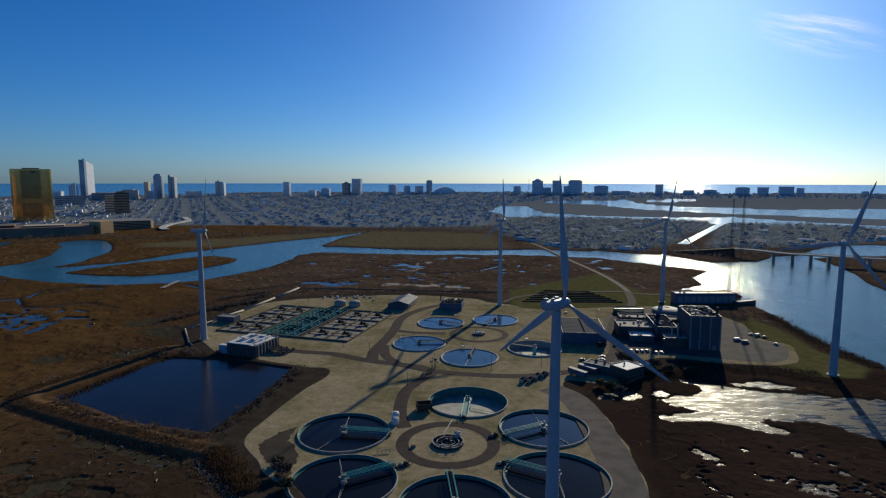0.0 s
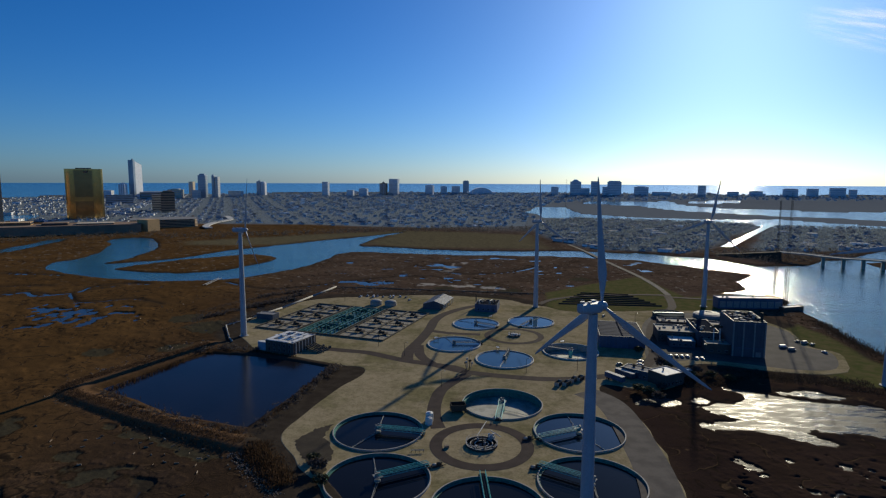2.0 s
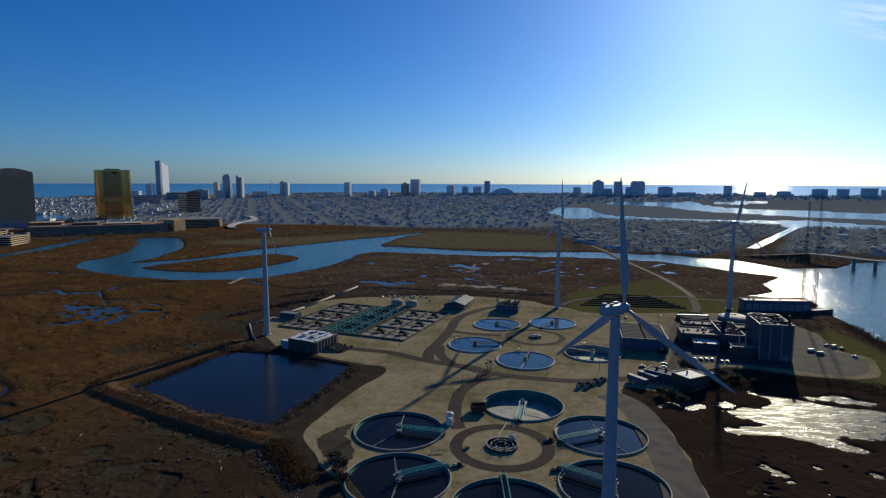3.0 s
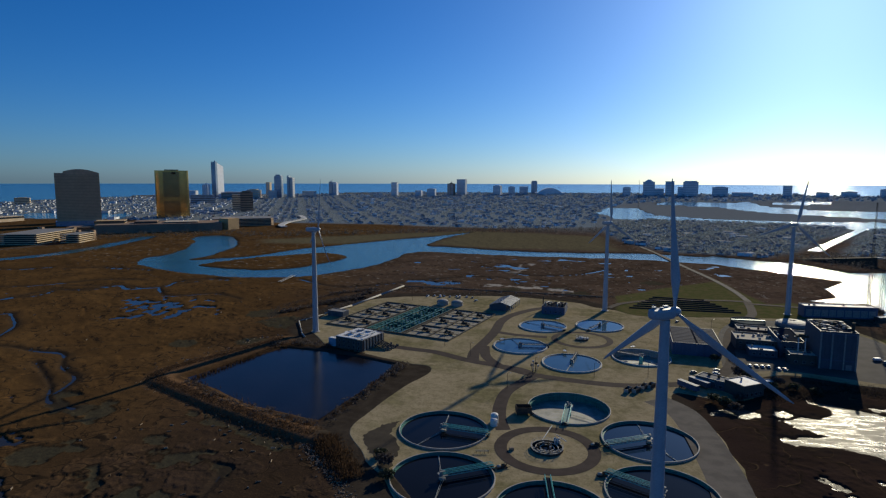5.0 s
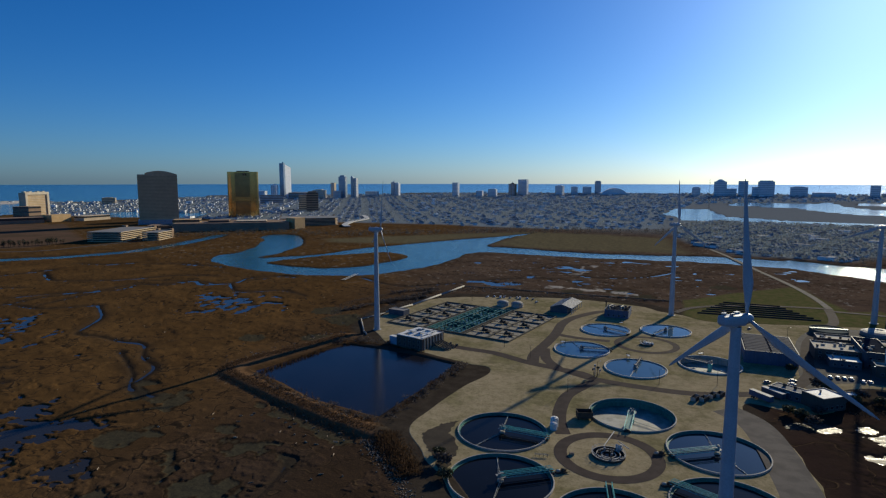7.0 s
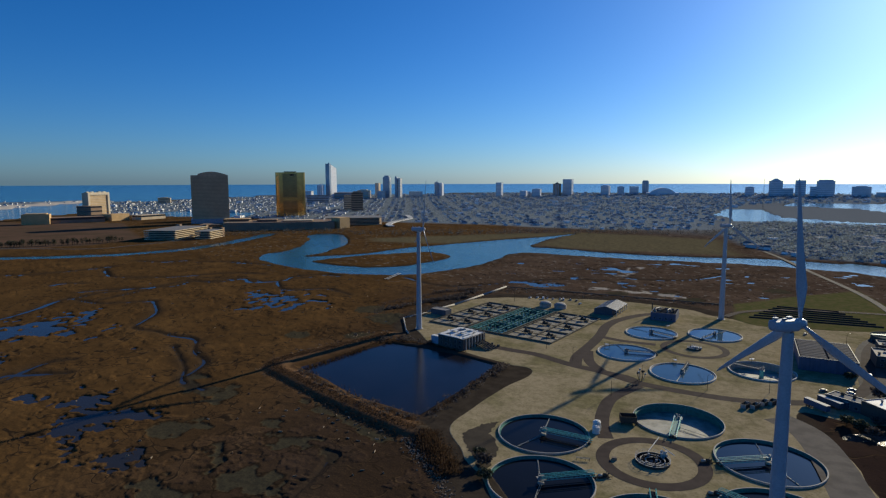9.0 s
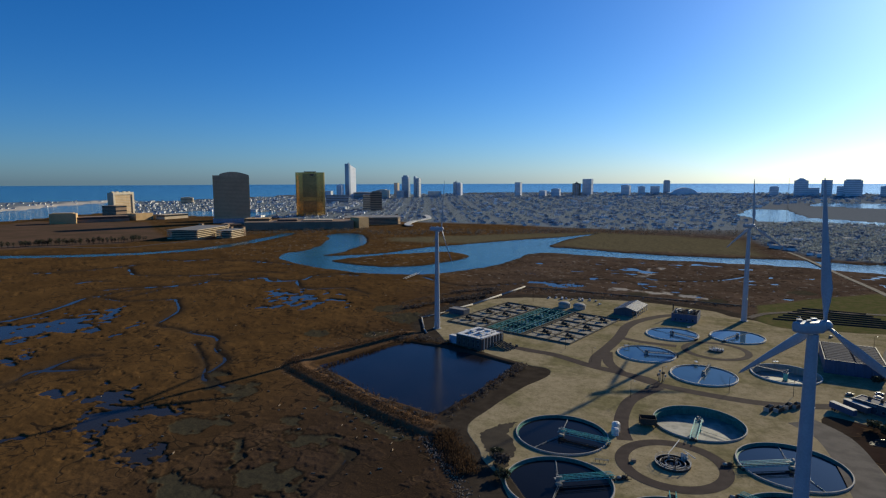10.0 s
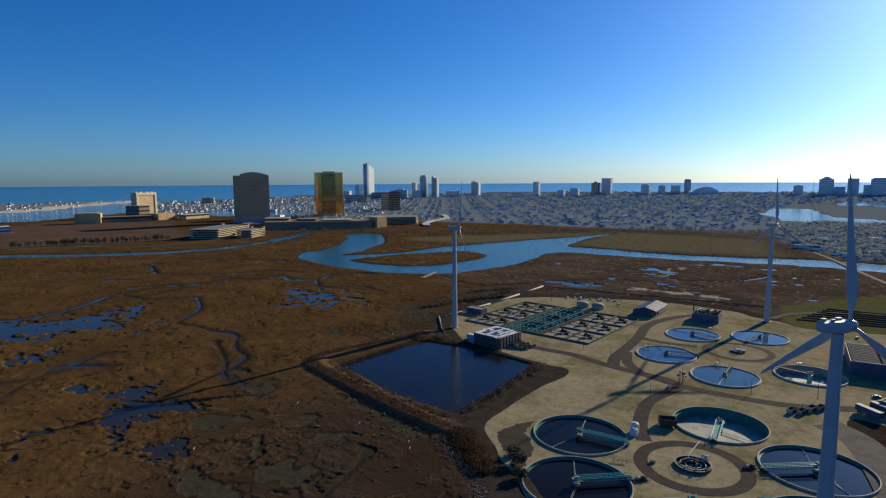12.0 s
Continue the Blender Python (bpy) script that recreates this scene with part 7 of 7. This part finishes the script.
# ---- reeds, scrub and trees about the plant ----
def reeds(name, lines, count, spread, hmin, hmax, seed, label, base=0.2, material=None):
    rnd = random.Random(seed)
    vs, fs = [], []
    pts = []
    for line in lines:
        pl = smooth_line([Vector(p) for p in line], 10)
        pts += [(p, q) for p, q in zip(pl, pl[1:])]
    lens = [(q - p).length for p, q in pts]
    for _ in range(count):
        p, q = rnd.choices(pts, lens)[0]
        c = p.lerp(q, rnd.random())
        off = rnd.gauss(0, spread / 2)
        d = (q - p).normalized()
        x, y = c.x - d.y * off, c.y + d.x * off
        h = rnd.uniform(hmin, hmax) * max(0.35, 1 - abs(off) / (spread * 1.6))
        a, w = rnd.uniform(0, 6.283), rnd.uniform(0.10, 0.28)
        z = base + 1.3 * max(0, min(1, (9 - abs(off)) / 6)) * (spread > 9)
        b = len(vs)
        lean = rnd.uniform(-0.5, 0.5)
        vs += [(x - w * math.cos(a), y - w * math.sin(a), z - 0.8), (x + w * math.cos(a), y + w * math.sin(a), z - 0.8), (x + w * 0.7 * math.cos(a) + lean, y + w * 0.7 * math.sin(a), z + h), (x - w * 0.4 * math.cos(a) + lean, y - w * 0.4 * math.sin(a), z + h * 0.85)]
        fs.append((b, b + 1, b + 2, b + 3))
    return many(name, vs, fs, [material or reed_straw], [0] * len(fs), label, "reeds")


reeds("dike_reeds", [DIKE, [(-100, 240), (-95, 232), (-86, 222), (-74, 205)]], 16000, 9.2, 0.35, 1.1, 3, "tall dry brown reeds along the bank")
reeds("pond_reeds", [[(-206, 300), (-196, 335), (-184, 372), (-150, 374), (-120, 366)], [(-92, 345), (-97, 305), (-104, 262)], [(-108, 250), (-157, 266), (-205, 296)]], 3600, 3.0, 0.5, 1.6, 4, "dry reeds round the pond's edge")
reeds("east_reeds", [[(128, 338), (140, 335), (150, 340)], [(120, 330), (150, 345), (190, 345), (230, 325)], [(150, 360), (200, 350), (230, 340)], [(285, 500), (276, 440), (272, 390), (276, 352)]], 14000, 9.0, 0.4, 1.1, 6, "dark dry scrub on the east bank", material=scrub_dark)
reeds("north_reeds", [[(-205, 445), (-190, 500), (-170, 560), (-150, 600)], [(-230, 440), (-240, 500), (-215, 560)], [(-150, 605), (-70, 596), (20, 590), (70, 600)]], 4200, 9.0, 0.5, 1.5, 7, "low dark scrub along the marsh edge", material=bark)
reeds("spit_reeds", [[(-190, 283), (-178, 276), (-170, 274)]], 500, 3.0, 1.0, 2.4, 8, "tongue of dry reeds in the pond")


def tree(x, y, z, h, r, seed, leaf, label, category="tree", group="", n=260):
    rnd = random.Random(seed)
    t = thing("tree", x, y, z, rnd.uniform(0, 360), label, category, group)
    bm = bmesh.new()
    tube(bm, (0, 0, -0.5), (0.2, 0.1, h * 0.5), 0.05 * h * 0.5, 7, 0.02 * h)
    for k in range(7):
        a = 0.9 * k
        tube(bm, (0.1, 0.05, h * (0.22 + 0.05 * k)), (r * 0.7 * math.cos(a), r * 0.7 * math.sin(a), h * (0.5 + 0.06 * k)), 0.018 * h * 0.5, 5, 0.01)
    part("trunk", bm, bark, t)
    vs, fs = [], []
    for _ in range(n):
        a, q, e = rnd.uniform(0, 6.283), rnd.random() ** 0.4, rnd.uniform(-0.8, 1)
        k = math.sqrt(max(0.05, 1 - e * e))
        lump = 0.75 + 0.35 * math.sin(3 * a + seed) * math.cos(2.3 * e + seed)
        c = Vector((r * q * k * lump * math.cos(a), r * q * k * lump * math.sin(a), h * 0.6 + h * 0.4 * e * q))
        s = r * 0.16
        b = len(vs)
        for _ in range(4):
            vs.append(c + Vector((rnd.uniform(-s, s), rnd.uniform(-s, s), rnd.uniform(-s, s))))
        fs += [(b, b + 1, b + 2), (b, b + 2, b + 3)]
    me = bpy.data.meshes.new("crown")
    me.from_pydata([tuple(v) for v in vs], [], fs)
    me.materials.append(leaf)
    ob = new("crown", me)
    ob.parent = t
    return t


for k, (x, y, h, r) in enumerate(((116, 362, 7, 5), (119, 357, 6, 4), (127, 341, 5, 4), (134, 352, 5, 4), (94, 313, 5, 4.5), (90, 318, 4.5, 4), (98, 308, 4, 4), (281, 569, 8, 6), (287, 564, 7, 5), (291, 559, 5, 4),
                                  (110, 392, 5, 4), (140, 345, 4, 4), (-64, 219, 4.5, 4.5), (-68, 226, 3.5, 3.5), (-60, 208, 4, 4), (104, 322, 4, 4), (150, 340, 4, 4))):
    tree(x, y, 0.2, h, r, k + 3, leaf_dark if k % 3 else bark, "dark dense bush by the plant's edge", "bush", "bushes by the plant", 420)
first = tree(-1126, 619, 0, 12, 4.0, 77, leaf_dark, "small dark evergreen in a planted row", "tree", "row of evergreens", 120)
rng = random.Random(9)
row = smooth_line([Vector(p) for p in ((-1126, 619), (-1103, 674), (-1086, 705), (-1049, 736), (-1012, 780), (-982, 834))], 24)
for k, p in enumerate(row[1:]):
    if rng.random() < 0.85:
        copy_thing(first, pose(p.x + rng.uniform(-6, 6), p.y + rng.uniform(-3, 3), 0, 0, 0, rng.uniform(0, 360)) @ Matrix.Scale(rng.uniform(0.7, 1.25), 4))

# bare scrub leaning over the pond
rng = random.Random(21)
vs, fs = [], []
for line, count in (([(-205, 292), (-180, 278), (-157, 265), (-133, 256), (-110, 249)], 110), ([(-104, 258), (-97, 295), (-92, 330), (-88, 345)], 90), ([(-150, 380), (-178, 382), (-190, 372)], 60), ([(-230, 470), (-205, 520), (-180, 575)], 260), ([(-212, 512), (-196, 530), (-178, 545)], 200), ([(-216, 560), (-195, 580), (-180, 590)], 120)):
    pl = smooth_line([Vector(p) for p in line], 12)
    for _ in range(count):
        p = pl[rng.randrange(len(pl))]
        tuft(vs, fs, p.x + rng.gauss(0, 2.2), p.y + rng.gauss(0, 2.2), 0.2, rng.uniform(0.8, 2.0), rng.uniform(1.2, 3.4), 26, rng)
many("pond_scrub", vs, fs, [bark], [0] * len(fs), "bare grey-brown scrub round the pond and pipe bank", "scrub")

# pale rubble along the bank
rng = random.Random(2)
vs, fs = [], []
path = smooth_line([Vector(p) for p in ((-112, 240), (-104, 231), (-93, 219), (-84, 209), (-76, 200), (-68, 189))], 10)
for _ in range(420):
    p = path[rng.randrange(len(path))]
    x, y, s = p.x + rng.gauss(0, 1.9), p.y + rng.gauss(0, 2.2), rng.uniform(0.2, 0.55)
    b = len(vs)
    z = 0.25
    for q in range(4):
        a = q * 1.571 + rng.uniform(-0.4, 0.4)
        vs.append((x + s * math.cos(a), y + s * math.sin(a), z - 0.4))
    for q in range(4):
        a = q * 1.571 + rng.uniform(-0.4, 0.4)
        vs.append((x + 0.6 * s * math.cos(a), y + 0.6 * s * math.sin(a), z + s * rng.uniform(0.3, 0.7)))
    fs += [(b + 4, b + 5, b + 6, b + 7)] + [(b + q, b + (q + 1) % 4, b + 4 + (q + 1) % 4, b + 4 + q) for q in range(4)]
many("rubble", vs, fs, [rubble_white], [0] * len(fs), "strip of pale broken rubble along the bank", "rubble")

# bleached driftwood and wrack, scattered along the bank and over the marsh
rng = random.Random(14)
vs, fs = [], []
for line, count, sp in (([(-228, 296), (-214, 286), (-196, 278)], 90, 5), ([(-236, 312), (-226, 345), (-205, 392)], 70, 5), ([(-170, 250), (-140, 236), (-112, 222)], 30, 9), ([(-300, 330), (-230, 250), (-150, 190)], 40, 45), ([(-420, 420), (-300, 470), (-220, 420)], 60, 50), ([(-110, 640), (-40, 625), (60, 610)], 130, 13), ([(-150, 590), (-100, 585), (-40, 580)], 60, 6)):
    pl = smooth_line([Vector(p) for p in line], 12)
    for _ in range(count):
        p = pl[rng.randrange(len(pl))]
        x, y, a, ln, w = p.x + rng.gauss(0, sp), p.y + rng.gauss(0, sp), rng.uniform(0, 3.14), rng.uniform(0.25, 1.1), rng.uniform(0.08, 0.2)
        if inside(np.array([x]), np.array([y]), BASIN)[0]:
            continue
        c_, s_ = math.cos(a), math.sin(a)
        b = len(vs)
        for u, v, q in ((-1, -1, 0), (1, -1, 0), (1, 1, 0), (-1, 1, 0), (-1, -0.5, 1), (1, -0.5, 1), (1, 0.5, 1), (-1, 0.5, 1)):
            vs.append((x + c_ * u * ln - s_ * v * w, y + s_ * u * ln + c_ * v * w, -0.1 + q * 0.55))
        fs += [(b + 4, b + 5, b + 6, b + 7), (b, b + 1, b + 5, b + 4), (b + 1, b + 2, b + 6, b + 5), (b + 2, b + 3, b + 7, b + 6), (b + 3, b, b + 4, b + 7)]
many("driftwood", vs, fs, [rubble_white], [0] * len(fs), "bleached driftwood and reed wrack scattered over the marsh", "driftwood")

# timber pier on the creek
t = thing("timber_pier", -305, 637, 0, 4, "narrow grey timber pier out on the marsh", "pier")
for s in (-1.6, 1.6):
    bm = bmesh.new()
    box(bm, s, 0, 0.9, 1.0, 46, 0.25)
    part("walkway", bm, concrete_pale, t)
for k in range(12):
    for s in (-2, 2):
        bm = bmesh.new()
        tube(bm, (s, -22 + 4 * k, -1.5), (s, -22 + 4 * k, 1.2), 0.16, 6)
        part("pile", bm, bark, t)
for k in range(6):
    bm = bmesh.new()
    box(bm, 0, -20 + 8 * k, 1.1, 3.6, 0.4, 0.2)
    part("cross_beam", bm, bark, t)

# road bridge over the bay, and the causeway
def road_line(points, w, z, material, label):
    bm = bmesh.new()
    ribbon(bm, smooth_line([Vector(p) for p in points], 8), w, z)
    return tagged(part("road", bm, material), label, "road", kind="structure")


road_line([(165, 1075), (176, 986), (186, 850), (197, 728), (199, 655), (196, 600)], 6, 0.5, asphalt_pale, "straight pale causeway road through the marsh")
road_line([(196, 600), (160, 600), (110, 590), (75, 570), (58, 545)], 6, 0.45, gravel_lane, "curved lane over the lawn to the turbine")
road_line([(190, 590), (225, 583), (246, 575)], 6, 0.47, gravel_lane, "short lane to the garage")
road_line([(-1300, 600), (-1094, 672), (-930, 722), (-905, 800), (-880, 930)], 6, 0.5, asphalt, "shore road on the far bank")
for k in range(7):
    y0 = 548 + 9 * k
    x0 = 80 + 4 * k
    bm = bmesh.new()
    box(bm, x0 + 45 - 3 * k, y0, 0.1, 96 - 8 * k, 1.3, 0.9, -2 - k)
    tagged(part("drying_bed_wall", bm, dark_roof), "long low wall between old drying beds", "low wall", "drying bed walls")

t = thing("road_bridge", 400, 960, 0, 0, "high concrete road bridge on broad piers over the bay", "bridge")
line = smooth_line([Vector(p) for p in ((52, -72), (74, -96), (86, -121), (101, -140), (121, -150), (153, -172), (240, -220), (330, -270))], 6)
bm = bmesh.new()
solid_ribbon(bm, line, 11, 13.5, 1.8)
part("deck", bm, concrete, t)
for s in (-5.2, 5.2):
    bm = bmesh.new()
    for i in range(len(line) - 1):
        d = (line[i + 1] - line[i]).normalized()
        o = Vector((-d.y, d.x)) * s
        tube(bm, (line[i].x + o.x, line[i].y + o.y, 14.3), (line[i + 1].x + o.x, line[i + 1].y + o.y, 14.3), 0.4, 4)
    part("parapet", bm, concrete, t)
for u, v in ((86, -119), (104, -135), (124, -145), (144, -154), (177, -186), (210, -204), (243, -222)):
    bm = bmesh.new()
    box(bm, u, v, -4, 9, 4.2, 15.8, 63)
    part("pier", bm, concrete, t)
    bm = bmesh.new()
    box(bm, u, v, 11.0, 11, 5.0, 0.9, 63)
    part("pier_cap", bm, concrete, t)
bm = bmesh.new()  # sloping approach on the land side
ends = [(52, -72, 13.4), (24, -46, 8.0), (-20, -12, 1.2)]
rows_ = []
for u, v, q in ends:
    o = Vector((26, 44)).normalized() * 6.5
    rows_.append([bm.verts.new((u + s * o.x * k, v + s * o.y * k, z)) for s, k, z in ((1, 1.6, -1), (1, 1, q), (-1, 1, q), (-1, 1.6, -1))])
for a, b in zip(rows_, rows_[1:]):
    for i in range(3):
        bm.faces.new((a[i], a[i + 1], b[i + 1], b[i]))
bm.faces.new(rows_[0]), bm.faces.new(rows_[-1][::-1])
bmesh.ops.recalc_face_normals(bm, faces=bm.faces)
part("approach_ramp", bm, damp_soil, t)


# thin ice cloud, high and far towards the sun
m, n, l = graph("thin_ice_cloud")
src = n.new("ShaderNodeTexCoord").outputs["Generated"]
mp = n.new("ShaderNodeMapping")
mp.inputs["Scale"].default_value = (2.0, 9.0, 1.0)
mp.inputs["Rotation"].default_value = (0, 0, radians(14))
l.new(src, mp.inputs["Vector"])
f = noise_node(n, l, mp.outputs["Vector"], 1.0, 6.0, 0.6)
grad = n.new("ShaderNodeTexGradient")
grad.gradient_type = "SPHERICAL"
mc = n.new("ShaderNodeMapping")
mc.inputs["Location"].default_value = (-1.0, -1.0, 0)
mc.inputs["Scale"].default_value = (2.0, 2.0, 0.0)
l.new(src, mc.inputs["Vector"]), l.new(mc.outputs["Vector"], grad.inputs["Vector"])
dens = maths(n, l, "MULTIPLY", maths(n, l, "MULTIPLY", ramp(n, l, f, 0.38, 0.75), ramp(n, l, grad.outputs["Fac"], 0.0, 0.6)), 0.42)
tp, tl_, mx, ou = n.new("ShaderNodeBsdfTransparent"), n.new("ShaderNodeBsdfTranslucent"), n.new("ShaderNodeMixShader"), n.new("ShaderNodeOutputMaterial")
tl_.inputs["Color"].default_value = (0.9, 0.9, 0.9, 1)
l.new(dens, mx.inputs["Fac"]), l.new(tp.outputs[0], mx.inputs[1]), l.new(tl_.outputs[0], mx.inputs[2]), l.new(mx.outputs[0], ou.inputs["Surface"])
bm = bmesh.new()
bm.faces.new([bm.verts.new(p) for p in ((-420, -150, 0), (420, -150, 0), (420, 150, 0), (-420, 150, 0))])
cloud = part("cloud", bm, m)
cloud.matrix_basis = Matrix.Translation((2228, 3571, 996)) @ (Vector((2228, 3571, 879)).to_track_quat("Z", "Y").to_matrix().to_4x4()) @ pose(0, 0, 0, 0, 0, 18)
tagged(cloud, "thin streak of white ice cloud", "cloud", kind="structure")
